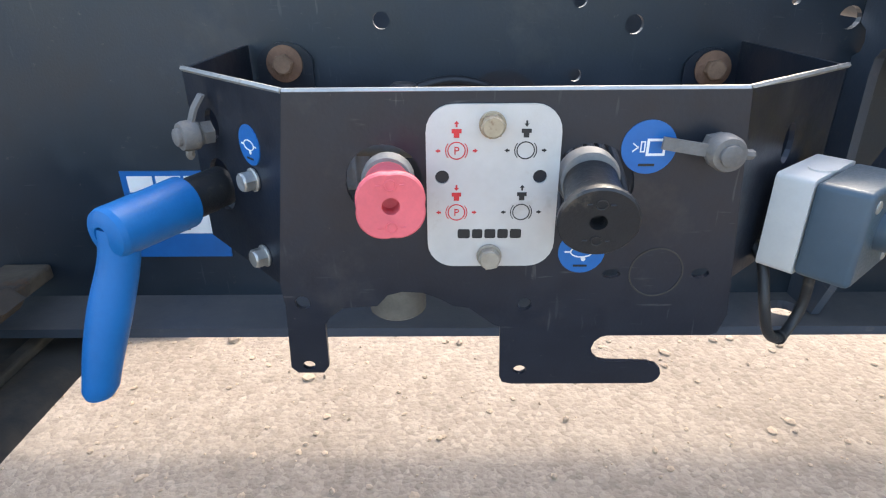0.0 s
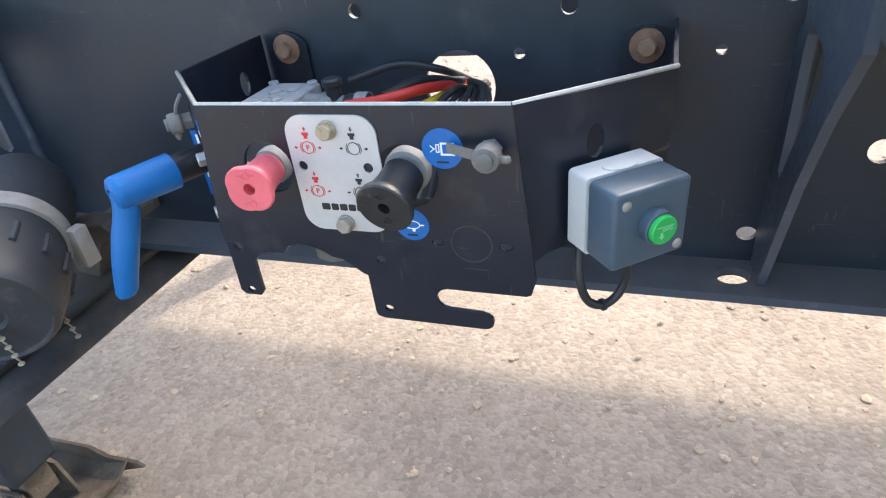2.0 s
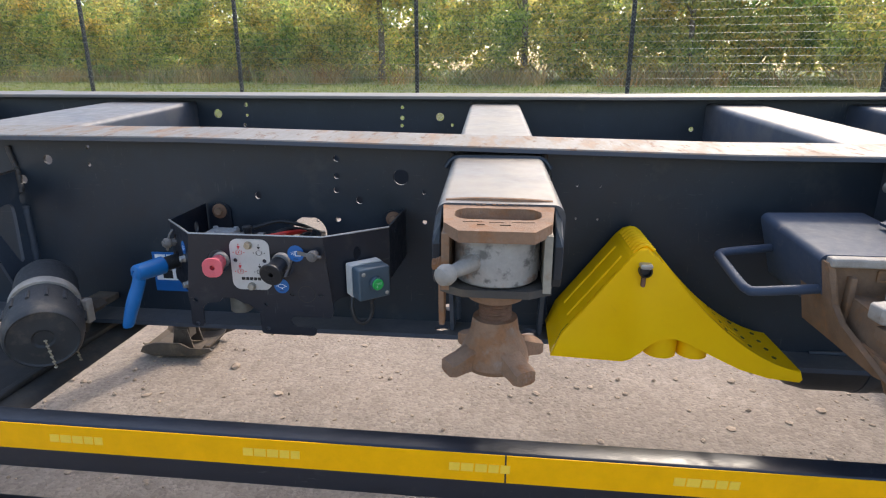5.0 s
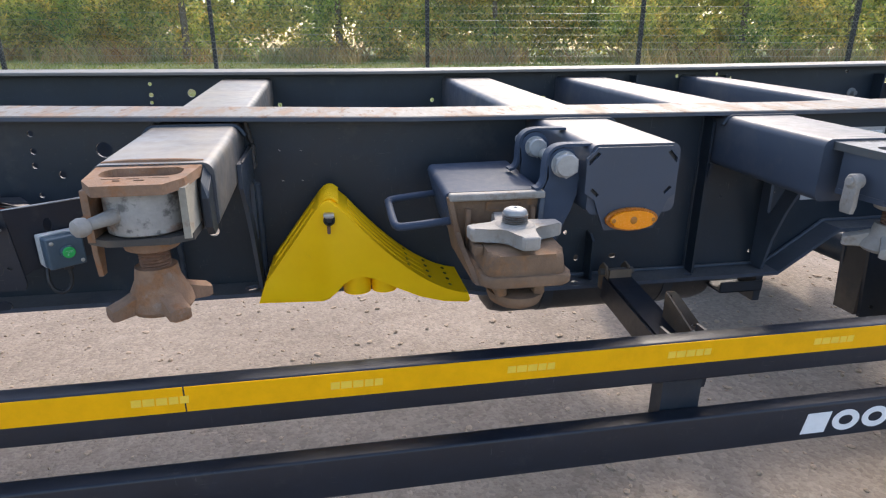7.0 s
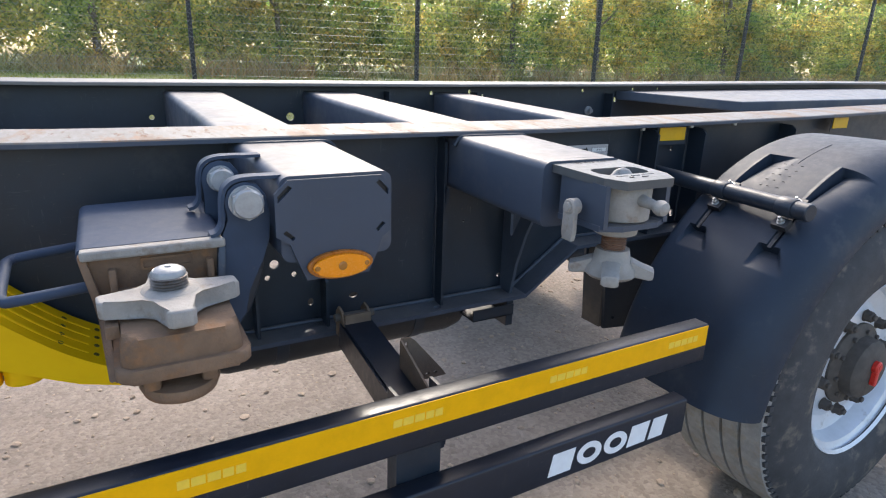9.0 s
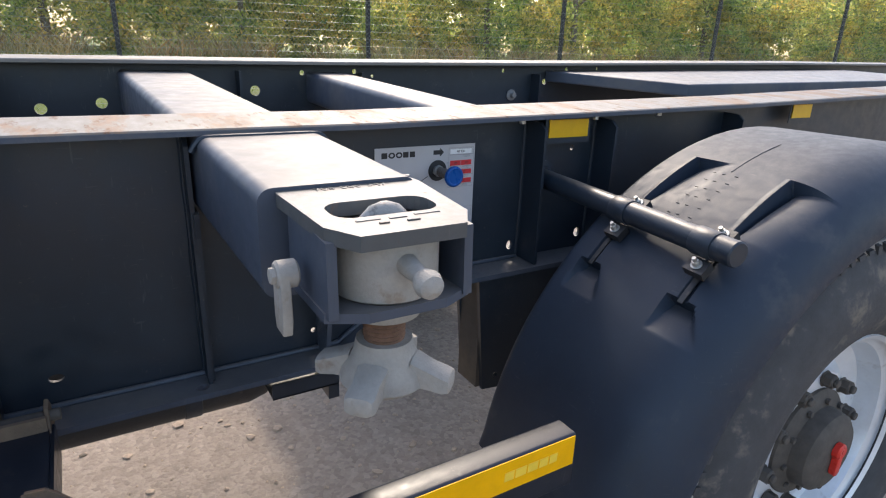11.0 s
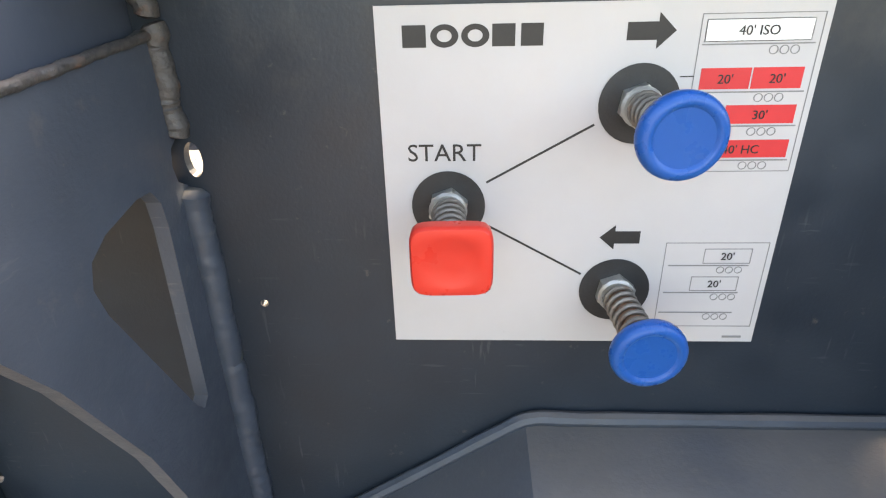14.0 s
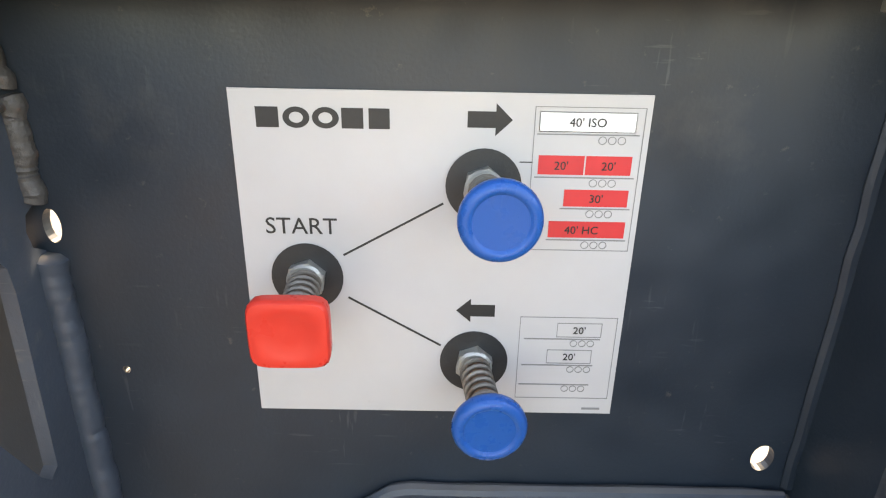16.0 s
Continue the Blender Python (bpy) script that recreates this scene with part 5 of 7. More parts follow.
def wheel_chock():
    t = thing("wheel_chock", "bright yellow plastic wheel chock hung on the beam", "wheel chock", (1.08, -.09, .78))
    # side outline in x, z; the low toe runs out to the right
    curve = [(1.03 + .335 * s, 1.072 - .262 * (1 - (1 - s) ** 1.62)) for s in (i / 12 for i in range(13))]
    outline = [(.828, .818), (.850, .875), (.985, 1.055), (1.000, 1.071), (1.018, 1.076)] + curve[1:] + [(1.372, .790), (1.366, .782)]
    arch = [(1.300, .790), (1.237, .808), (1.190, .830), (1.154, .848), (1.117, .866), (1.095, .873), (1.073, .876), (1.055, .869), (1.040, .855), (1.022, .835), (1.003, .818), (.985, .812)]
    bm = B()
    prism(bm, "xz", outline + arch, -.205, -.190, bev=.003)
    part("side_wall", bm, YELLOW, t, smooth=True)
    bm = B()
    prism(bm, "xz", outline + arch, -.020, -.006, bev=.002)
    part("side_wall", bm, YELLOW, t, smooth=True)
    for x, r, top in ((1.075, .036, .876), (1.146, .033, .852)):
        bm = B()
        lathe(bm, (x, -.158, .820), (0, 0, 1), [(r, 0), (r, top - .816), (r * .8, top - .810)], 24)
        part("moulded_foot", bm, YELLOW, t, smooth=True)
    bm = B()
    box(bm, .985, 1.215, -.118, -.112, .815, .872)
    part("inner_web", bm, YELLOW, t)
    # curved deck with rows of holes and cross ribs
    deck = [(1.012, 1.074)] + curve[1:] + [(1.370, .795)]
    bm = B()
    n = len(deck)
    va = [[bm.verts.new((x - .004 * d, y, z - .006 * d)) for y in (-.19, -.02)] for d in (0, 1) for x, z in deck]
    for d in (0, 1):
        for i in range(n - 1):
            a, b = va[d * n + i], va[d * n + i + 1]
            bm.faces.new((a[0], a[1], b[1], b[0]))
    part("deck", bm, YELLOW, t, smooth=True)
    # soft lengthwise ridges down the deck and small notches over the crown
    for k in range(4):
        y = -.165 + k * .040
        bm = B()
        tube(bm, [(x, y, z - .0015) for x, z in deck[1:9]], .0045, 8, 3, rs=(.0055, .003))
        part("deck_rib", bm, YELLOW, t, smooth=True)
    for k in range(8):
        y = -.180 + k * .021
        bm = B()
        tube(bm, [(.993, y, 1.060), (1.006, y, 1.0735), (1.020, y, 1.0765), (1.036, y, 1.066)], .0045, 8, 4)
        part("crown_notch", bm, YELLOW, t, smooth=True)
    # deck left uncut: small cups coloured dark for the shade in its holes
    shade = mat("deck_hole_shade", (.10, .08, .01), .8)
    for i in range(4):
        for k in range(6, 12, 2):
            x = (deck[k][0] + deck[min(k + 1, n - 1)][0]) / 2
            z = (deck[k][1] + deck[min(k + 1, n - 1)][1]) / 2
            nx, nz = (deck[k][1] - deck[k + 1][1]), (deck[k + 1][0] - deck[k][0])
            bm = B()
            lathe(bm, (x, -.165 + i * .042, z + .001), (nx, 0, nz), [(.0052, -.001), (.0052, .0014), (.0044, .0014), (.0044, 0)], 12)
            part("deck_hole", bm, shade, t)
    bm = B()
    va = [bm.verts.new((x, y, z)) for x, z in ((.828, .818), (.850, .875), (.985, 1.055), (1.012, 1.074)) for y in (-.19, -.02)]
    for i in range(3):
        bm.faces.new((va[2 * i], va[2 * i + 1], va[2 * i + 3], va[2 * i + 2]))
    part("back_wall", bm, YELLOW, t)
    for y in (-.150, -.075):
        bm = B()
        tube(bm, [(.866, y, .897), (.90, y, .9425), (.950, y, 1.009), (.975, y, 1.042)], .0035, 8, 3)
        part("back_rib", bm, YELLOW, t, smooth=True)
    bm = B()
    lathe(bm, (1.014, -.204, 1.030), (0, -1, 0), [(.014, 0), (.014, .014), (.010, .018), (.0085, .008)], 20)
    pin = part("retaining_pin", bm, BLACK, t, "black retaining clip", True)
    bm = B()
    prism(bm, "xz", rrect(1.001, 1.027, 1.037, 1.047, .004), -.222, -.203, bev=.002)
    part("clip_cap", bm, ZINC, pin, "bright clip cap", True)
    bm = B()
    prism(bm, "xz", rrect(1.008, 1.016, .994, 1.018, .003), -.214, -.206, bev=.001)
    part("clip_tail", bm, RUSTB, pin)


OFF = Vector((.009, -.02, .007))
wheel_chock()
OFF = Vector((0, 0, 0))
bm = B()
box(bm, .99, 1.035, -.02, -.001, .86, 1.04, .003)
bracket = part("chock_bracket", bm, PAINT, chassis)

# ---- control bracket with valves ----
OFF = Vector((-.024, 0, -.0035))
cp = thing("control_bracket", "dark folded steel bracket carrying trailer valves", "bracket", (.22, -.15, .89))
PY = -.291
ZT = 1.110


def folded(p, q, z0, z1, name, holes=(), th=.004):
    """An upright sheet from plan point p to q, with holes given along it."""
    P, Q = Vector((*p, 0)), Vector((*q, 0))
    L = (Q - P).length
    bm = B()
    lp = [(0, z0), (L, z0), (L, z1), (0, z1)] if isinstance(z0, float) else z0(L)
    prism(bm, "xz", lp, 0, th, holes)
    d = (Q - P).normalized()
    m = Matrix((d, Vector((-d.y, d.x, 0)), Vector((0, 0, 1)))).transposed().to_4x4()
    bm.transform(Matrix.Translation(P) @ m)
    return part(name, bm, PANEL, cp)


front = [(.074, ZT), (.370, ZT), (.381, .95), (.3765, .934), (.372, .932), (.297, .932)]
front += [(.2975 + .0120 * math.cos(a), .920 + .012 * math.sin(a)) for a in (math.pi * (.5 + k / 6) for k in range(7))][1:]
front += [(.330, .907)] + [(.331 + .0095 * math.cos(a), .8965 + .0095 * math.sin(a)) for a in (math.pi * (.5 - k / 6) for k in range(7))]
front += [(.227, .887), (.220, .889), (.218, .894), (.217, .940), (.212, .942), (.194, .952), (.182, .954), (.172, .960), (.160, .965), (.145, .966), (.134, .963), (.126, .954), (.100, .952), (.090, .944), (.086, .938), (.0855, .900), (.081, .894), (.061, .894), (.056, .899), (.058, .955), (.056, .972)]
front = [(x + .005 * max(0.0, (x - .2) / .18) if z < .97 else x, z - .0045 if z < .97 and x > .2 else z) for x, z in front]
bm = B()
prism(bm, "xz", front, PY, PY + .004, [circle(.070, .901, .005, 14, .004), circle(.234, .896, .005, 14, .004), circle(.071, .957, .0055, 14), circle(.235, .955, .005, 14),
                                      circle(.136, 1.050, .026, 24), circle(.274, 1.046, .030, 24), circle(.296, .980, .0065, 14, .004), circle(.360, .980, .0065, 14, .004)])
part("front_sheet", bm, PANEL, cp, "dark painted front sheet with hanging lugs")
bm = B()
tube(bm, [(.074, PY + .002, ZT), (.369, PY + .002, ZT)], .0022, 6, 1)
tube(bm, [(-.034, -.180, ZT), (.074, PY + .002, ZT)], .0022, 6, 1)
tube(bm, [(.369, PY + .002, ZT), (.492, -.190, ZT)], .0022, 6, 1)
part("worn_top_edge", bm, ZINC, cp, "bare bright top edge")
folded((-.034, -.181), (.074, PY), lambda L: [(0, .965), (L * .85, .958), (L, .972), (L, ZT), (0, ZT)], ZT, "left_sheet", [circle(.040, 1.072, .012, 16), circle(.040, 1.022, .022, 20)])
folded((.370, PY), (.492, -.189), lambda L: [(0, .95), (L * .2, .966), (L, .972), (L, ZT), (0, ZT)], ZT, "right_sheet", [circle(.078, 1.062, .009, 14, .016)])
folded((-.038, -.006), (-.034, -.181), .985, ZT, "left_return", [circle(.062, 1.062, .010, 14, .016), circle(.105, 1.035, .012, 14, .016)])
folded((.492, -.189), (.498, -.006), .985, ZT, "right_return", [circle(.06, 1.085, .005, 10)])
for x, ez in ((.003, .001), (.467, -.008)):
    bm = B()
    lp = [(x - .030, .985), (x + .030, .985), (x + .030, 1.095 + ez)] + [(x + .030 * math.cos(a), 1.090 + ez + .022 * math.sin(a)) for a in (math.pi * k / 10 for k in range(1, 10))] + [(x - .030, 1.095 + ez)]
    prism(bm, "xz", lp, -.006, -.002)
    part("mounting_ear", bm, PANEL, cp)
    bm = B()
    lathe(bm, (x, -.0062, 1.09 + ez), (0, -1, 0), [(.019, 0), (.0195, .001), (.0195, .003), (.018, .004)], 28)
    w = part("washer", bm, RUSTB, cp, "rusted washer", True)
    bm = B()
    hexhead(bm, (x, -.0102, 1.09 + ez), (0, -1, 0), .019, .010)
    part("hex_bolt", bm, mat("rust_bolt_head", (.24, .14, .085), .75, .1, .3, 80, .4, 300), cp, "rusty hexagon bolt", True)

# valve knobs


def pull_knob(x, z, r, base, material, label, squared, tip_z, tip_x):
    a = Vector((x, PY - .001, z))
    e = Vector((tip_x, PY - .047, tip_z))
    d = e - a
    bm = B()
    seg = 44
    A, u, v = basis(d)
    rings = []
    for h, s, q in ((.003, .72, 0), (d.length * .45, .75, .2), (d.length * .70, .82, .6), (d.length * .84, .95, 1), (d.length * .90, 1.0, 1), (d.length * .97, 1.0, 1), (d.length, .95, 1)):
        ring = []
        for i in range(seg):
            t = 2 * math.pi * i / seg
            f = 1.0
            if squared:
                f = 1 + q * .10 * (abs(math.sin(2 * t)) - .35)
            ring.append(bm.verts.new(a + A * h + (u * math.cos(t) + v * math.sin(t)) * r * s * f))
        rings.append(ring)
    for p, q in zip(rings, rings[1:]):
        for i in range(seg):
            bm.faces.new((p[i], p[(i + 1) % seg], q[(i + 1) % seg], q[i]))
    hole = [bm.verts.new(a + A * (d.length - .001) + (u * math.cos(2 * math.pi * i / seg) + v * math.sin(2 * math.pi * i / seg)) * .0055) for i in range(seg)]
    deep = [bm.verts.new(c.co - A * .012) for c in hole]
    for i in range(seg):
        j = (i + 1) % seg
        bm.faces.new((rings[-1][i], rings[-1][j], hole[j], hole[i]))
        bm.faces.new((hole[i], hole[j], deep[j], deep[i]))
    bm.faces.new(deep)
    bm.faces.new(rings[0][::-1])
    body = part("valve_knob", bm, material, cp, label, True)
    bm = B()
    lathe(bm, a + Vector((0, .012, 0)), (0, -1, 0), [(r * .84, 0), (r * .84, .008), (r * .78, .011)], 28)
    part("sleeve", bm, base, body, "dusty grey valve sleeve", True)
    # embossed brake symbols on the face
    for s in (-1, 1):
        bm = B()
        c = a + A * (d.length - .0002) + v * (.0135 * s)
        helix(bm, c, c + A * .0001, .0034, .0005, 1)
        for g in (-1, 1):
            cyl(bm, c + u * g * .0055, c + u * g * .0085, .0006, 6)
        part("embossed_symbol", bm, material, body)


pull_knob(.138, 1.050, .0215, GREYP, PINK, "faded red square pull knob of the parking brake", True, 1.0500, .1445)
pull_knob(.274, 1.050, .0252, GREYP, BLACK, "black round pull knob of the shunting valve", False, 1.0385, .2700)

# silver valve plate
vp = thing("valve_plate", "silver instruction plate with rounded corners and two bolts", "instruction plate", (.208, PY - .002, 1.04))
bm = B()
prism(bm, "xz", rrect(.1645, .2525, .988, 1.102, .018, 6), PY - .0022, PY - .0002, [circle(.175, 1.054, .0047, 18), circle(.240, 1.054, .0047, 18)])
part("plate", bm, PLATE, vp, "brushed plate stained under its bolts")
for z, m in ((1.089, BRASSY), (.9965, mat("weathered_bolt", (.36, .32, .26), .6, .4, .2, 80, .3, 300))):
    bm = B()
    hexhead(bm, (.2075, PY - .0022, z), (0, -1, 0), .0135, .007, .0088)
    part("bolt", bm, m, vp, "brownish hexagon bolt", True)
yp = PY - .0026
for x, z, m, up, park in ((.1845, 1.072, REDINK, 1, 1), (.2295, 1.072, INK, -1, 0), (.1845, 1.029, REDINK, -1, 1), (.2285, 1.029, INK, 1, 0)):
    bm = B()
    prism(bm, "xz", circle(x, z, .0060, 24), yp, yp + .0003, [circle(x, z, .0053, 24)])
    for s in (-1, 1):
        prism(bm, "xz", [(x + s * .0105, z + .0006), (x + s * .0105, z - .0006), (x + s * .0118, z - .0006), (x + s * .0118, z - .0014), (x + s * .0138, z), (x + s * .0118, z + .0014), (x + s * .0118, z + .0006)], yp, yp + .0003)
        arc = [(x + s * .0075 * math.cos(a), z + .0075 * math.sin(a)) for a in (-.7, -.35, 0, .35, .7)]
        prism(bm, "xz", arc + [(u - s * .0006, w) for u, w in arc[::-1]], yp, yp + .0003)
    prism(bm, "xz", [(x - .0018, z + .0085), (x + .0018, z + .0085), (x + .0018, z + .0115), (x + .0032, z + .0115), (x + .0032, z + .0142), (x - .0032, z + .0142), (x - .0032, z + .0115), (x - .0018, z + .0115)], yp, yp + .0003)
    h0, h1 = (z + .0155, z + .0195) if up > 0 else (z + .0195, z + .0155)
    prism(bm, "xz", [(x - .0006, h0), (x + .0006, h0), (x + .0006, (h0 + h1) / 2), (x + .0016, (h0 + h1) / 2), (x, h1), (x - .0016, (h0 + h1) / 2), (x - .0006, (h0 + h1) / 2)], yp, yp + .0003)
    part("brake_symbol", bm, m, vp)
    if park:
        words("letter", "P", (x, yp + .0002, z - .0026), .0075, m, vp, align="CENTER", depth=.0002)
bm = B()
for u, w in ((-.0222, .0085), (-.0122, .0072), (-.0036, .0076), (.0054, .0072), (.0140, .0078)):
    prism(bm, "xz", rrect(.2075 + u, .2075 + u + w, 1.0097, 1.0165, .0012, 2), yp, yp + .0003)
part("maker_mark", bm, INK, vp, "bold black maker's mark shapes")

# round blue stickers


def sticker(u, z, r, on, kind):
    """on: maps a distance along the sheet and a height to the world; returns the sticker."""
    o, d, n = on
    t = thing("round_sticker", "round blue sticker with a white vehicle symbol", "sticker", o + d * u + Vector((0, 0, z)) + n * .001)

    def lay(bm, k):
        m = Matrix((d, -n, Vector((0, 0, 1)))).transposed().to_4x4()
        bm.transform(Matrix.Translation(o) @ m)
        return bm

    bm = B()
    prism(bm, "xz", circle(u, z, r, 36), -.0007, 0)
    part("disc", lay(bm, 0), BLUEINK, t)
    bm = B()
    s = r / .022
    if kind == "truck":
        prism(bm, "xz", [(u - .002 * s, z - .007 * s), (u + .013 * s, z - .007 * s), (u + .013 * s, z + .007 * s), (u - .002 * s, z + .007 * s)], -.0011, -.0006, [[(u, z - .005 * s), (u + .0112 * s, z - .005 * s), (u + .0112 * s, z + .005 * s), (u, z + .005 * s)]])
        prism(bm, "xz", [(u - .007 * s, z - .004 * s), (u - .003 * s, z - .004 * s), (u - .003 * s, z + .005 * s), (u - .007 * s, z + .005 * s)], -.0011, -.0006, [[(u - .006 * s, z - .003 * s), (u - .004 * s, z - .003 * s), (u - .004 * s, z + .004 * s), (u - .006 * s, z + .004 * s)]])
        for q in (-1, 1):
            prism(bm, "xz", [(u - .008 * s, z), (u - .013 * s, z + q * .004 * s), (u - .013 * s, z + q * .0028 * s), (u - .0085 * s, z - q * .001 * s)], -.0011, -.0006)
    else:
        prism(bm, "xz", circle(u, z, .011 * s, 20, .006 * s), -.0011, -.0006, [circle(u, z, .0098 * s, 20, .0047 * s)])
        for q in (-1, 1):
            prism(bm, "xz", [(u + q * .011 * s, z - .0006), (u + q * .016 * s, z - .0006), (u + q * .016 * s, z + .0006), (u + q * .011 * s, z + .0006)], -.0011, -.0006)
        prism(bm, "xz", circle(u + .002 * s, z - .0075 * s, .0022 * s, 12), -.0011, -.0006)
    part("symbol", lay(bm, 0), WHITE, t)
    bm = B()
    prism(bm, "xz", [(u - .007 * s, z - .0155 * s), (u + .006 * s, z - .0155 * s), (u + .006 * s, z - .0135 * s), (u - .007 * s, z - .0135 * s)], -.0011, -.0006)
    part("small_print_bar", lay(bm, 0), INK, t)
    return t


FRONT_ON = (Vector((0, PY, 0)), Vector((1, 0, 0)), Vector((0, -1, 0)))
ld = (Vector((.074, PY, 0)) - Vector((-.034, -.181, 0))).normalized()
LEFT_ON = (Vector((-.034, -.181, 0)), ld, Vector((ld.y, -ld.x, 0)))
rd = (Vector((.492, -.189, 0)) - Vector((.370, PY, 0))).normalized()
RIGHT_ON = (Vector((.370, PY, 0)), rd, Vector((rd.y, -rd.x, 0)))
sticker(.310, 1.073, .0180, FRONT_ON, "truck")
sticker(.273, .998, .0165, FRONT_ON, "tank")
sticker(.100, 1.066, .0150, LEFT_ON, "tank")

# capped test couplings


def coupling(at, n, along, strap):
    t = thing("test_coupling", "dusty grey capped test coupling with a rubber strap", "coupling", at)
    o, n, s = Vector(at), Vector(n).normalized(), Vector(along).normalized()
    bm = B()
    k_ = .80
    hexhead(bm, o, n, .021 * k_, .012 * k_)
    part("hex_base", bm, COUPL, t, smooth=True)
    bm = B()
    lathe(bm, o + n * .012 * k_, n, [(r_ * k_, h_ * k_) for r_, h_ in ((.012, 0), (.0145, .003), (.0145, .014), (.013, .018), (.0085, .0185), (.0085, .022), (.007, .023))], 28)
    tube(bm, [o + n * .016 + s * .010, o + n * .017 + s * .015, o + n * .015 + s * .017], .0034, 8, 3)
    part("cap", bm, COUPL, t, "grey rubber dust cap", True)
    bm = B()
    w = n.cross(s)
    p = [o + n * .014 - s * .010, o + n * .011 - s * .020, o + n * .005 - s * strap]
    rings = [[bm.verts.new(q + w * a + n * b) for a, b in ((-.004, 0), (.004, 0), (.004, .0025), (-.004, .0025))] for q in smooth_path(p, 5)]
    for a, b in zip(rings, rings[1:]):
        for i in range(4):
            bm.faces.new((a[i], a[(i + 1) % 4], b[(i + 1) % 4], b[i]))
    bm.faces.new(rings[0]), bm.faces.new(rings[-1][::-1])
    part("strap", bm, COUPL, t, smooth=True)


coupling((.352, PY - .001, 1.074), (0, -1, 0), (1, 0, -.1), .036)
coupling(LEFT_ON[0] + ld * .040 + Vector((0, 0, 1.066)) + LEFT_ON[2] * .002, LEFT_ON[2], (ld.x * -.2, 0, -1), .030)

# blue dump valve handle
n = LEFT_ON[2]
root = LEFT_ON[0] + ld * .040 + Vector((0, 0, 1.021))
tip = Vector((-.048, -.297, 1.019))
bm = B()
path = smooth_path([tip + Vector((0, 0, .004)), tip + Vector((-.003, -.002, -.02)), tip + Vector((-.012, -.010, -.052)), tip + Vector((-.022, -.018, -.088)), tip + Vector((-.030, -.024, -.121))], 6)
rings = []
for i, p in enumerate(path):
    s = i / (len(path) - 1)
    a = .0128 + .0038 * math.sin(s * 3.14) ** 2 * (.6 + .5 * s)
    b = .0125 + .002 * math.sin(s * 3.14)
    if s > .96:
        a, b = a * .8, b * .8
    rings.append([bm.verts.new(p + Vector((math.cos(t) * a, math.sin(t) * b, 0))) for t in (2 * math.pi * k / 24 for k in range(24))])
for p, q in zip(rings, rings[1:]):
    for i in range(24):
        bm.faces.new((p[i], p[(i + 1) % 24], q[(i + 1) % 24], q[i]))
bm.faces.new(rings[0][::-1]), bm.faces.new(rings[-1])
hv = part("valve_lever", bm, BLUE, cp, "blue plastic hand lever of the height valve", True)
bm = B()
tube(bm, [root, root + (tip - root) * .5, root + (tip - root) * .8], .0165, 22, 3)
part("shaft", bm, BLACK, hv, "black shaft", True)
bm = B()
e0 = root + (tip - root) * .42
tube(bm, [e0, e0 + (tip - e0) * .5, tip + (tip - e0) * .10], .021, 24, 4, rs=(.0205, .019))
lathe(bm, tip + (tip - e0) * .10, tip - e0, [(.019, 0), (.0175, .004), (.013, .0065), (.007, .007), (.006, .002)], 24)
part("socket", bm, BLUE, hv, smooth=True)
for z in (1.040, .978):
    o = LEFT_ON[0] + ld * .100 + Vector((0, 0, z))
    bm = B()
    hexhead(bm, o, n, .0135, .009, .009)
    tagged(part("hex_bolt", bm, ZINC, cp, "pale hexagon bolt", True))
# blue and white label on the web behind the handle
OFF = Vector((-.012, 0, .004))
lb = thing("web_label", "blue and white instruction label on the beam", "label", (-.16, -.002, .85))
bm = B()
box(bm, -.222, -.105, -.0025, -.0006, .850, .962)
part("sheet", bm, BLUEINK, lb)
bm = B()
box(bm, -.215, -.112, -.0032, -.0024, .882, .916)
part("white_field", bm, WHITE, lb)
bm = B()
box(bm, -.196, -.168, -.0036, -.0031, .887, .911)
box(bm, -.158, -.150, -.0036, -.0031, .887, .911)
part("printed_symbol", bm, INK, lb)
bm = B()
for k in range(3):
    box(bm, -.214 + .034 * k, -.184 + .034 * k, -.0032, -.0024, .936, .956)
part("print_bars", bm, WHITE, lb)

# push button box
OFF = Vector((-.024, 0, -.0035)) + RIGHT_ON[2] * .008
pb = thing("push_button_box", "two-tone grey control box with a green push button", "control box", RIGHT_ON[0] + rd * .062 + Vector((0, 0, .99)))
o, d, nn = RIGHT_ON


def on_right(bm):
    m = Matrix((d, -nn, Vector((0, 0, 1)))).transposed().to_4x4()
    bm.transform(Matrix.Translation(o) @ m)
    return bm


U0, U1, Z0, Z1 = .046, .122, .976, 1.048
bm = B()
prism(bm, "xz", rrect(U0, U1, Z0, Z1, .004, 3), -.026, -.0005)
part("base", on_right(bm), BOXLITE, pb, "light grey base", True)
bm = B()
prism(bm, "xz", rrect(U0 + .001, U1 - .001, Z0 + .001, Z1 - .001, .005, 3), -.062, -.0262, bev=.004, seg=3)
for v in bm.verts:
    if v.co.z > Z1 - .006 and v.co.y > -.035:
        v.co.y -= .010 * max(0.0, 1 - abs((v.co.x - (U0 + U1) / 2) / .03))
part("lid", on_right(bm), BOXDARK, pb, "slate grey lid", True)
bm = B()
prism(bm, "xy", circle((U0 + U1) / 2, -.018, .016, 28, .010), Z1, Z1 + .0012)
part("knock_out", on_right(bm), BOXLITE, pb)
for u, z in ((U0 + .012, Z1 - .012), (U1 - .010, Z0 + .010)):
    bm = B()
    lathe(bm, (u, -.0615, z), (0, -1, 0), [(.0045, 0), (.0045, .0012), (.0036, .0018)], 16)
    box(bm, u - .003, u + .003, -.0637, -.0630, z - .0005, z + .0005)
    part("screw", on_right(bm), ZINC, pb, smooth=True)
uc, zc = (U0 + U1) / 2 + .001, (Z0 + Z1) / 2 + .001
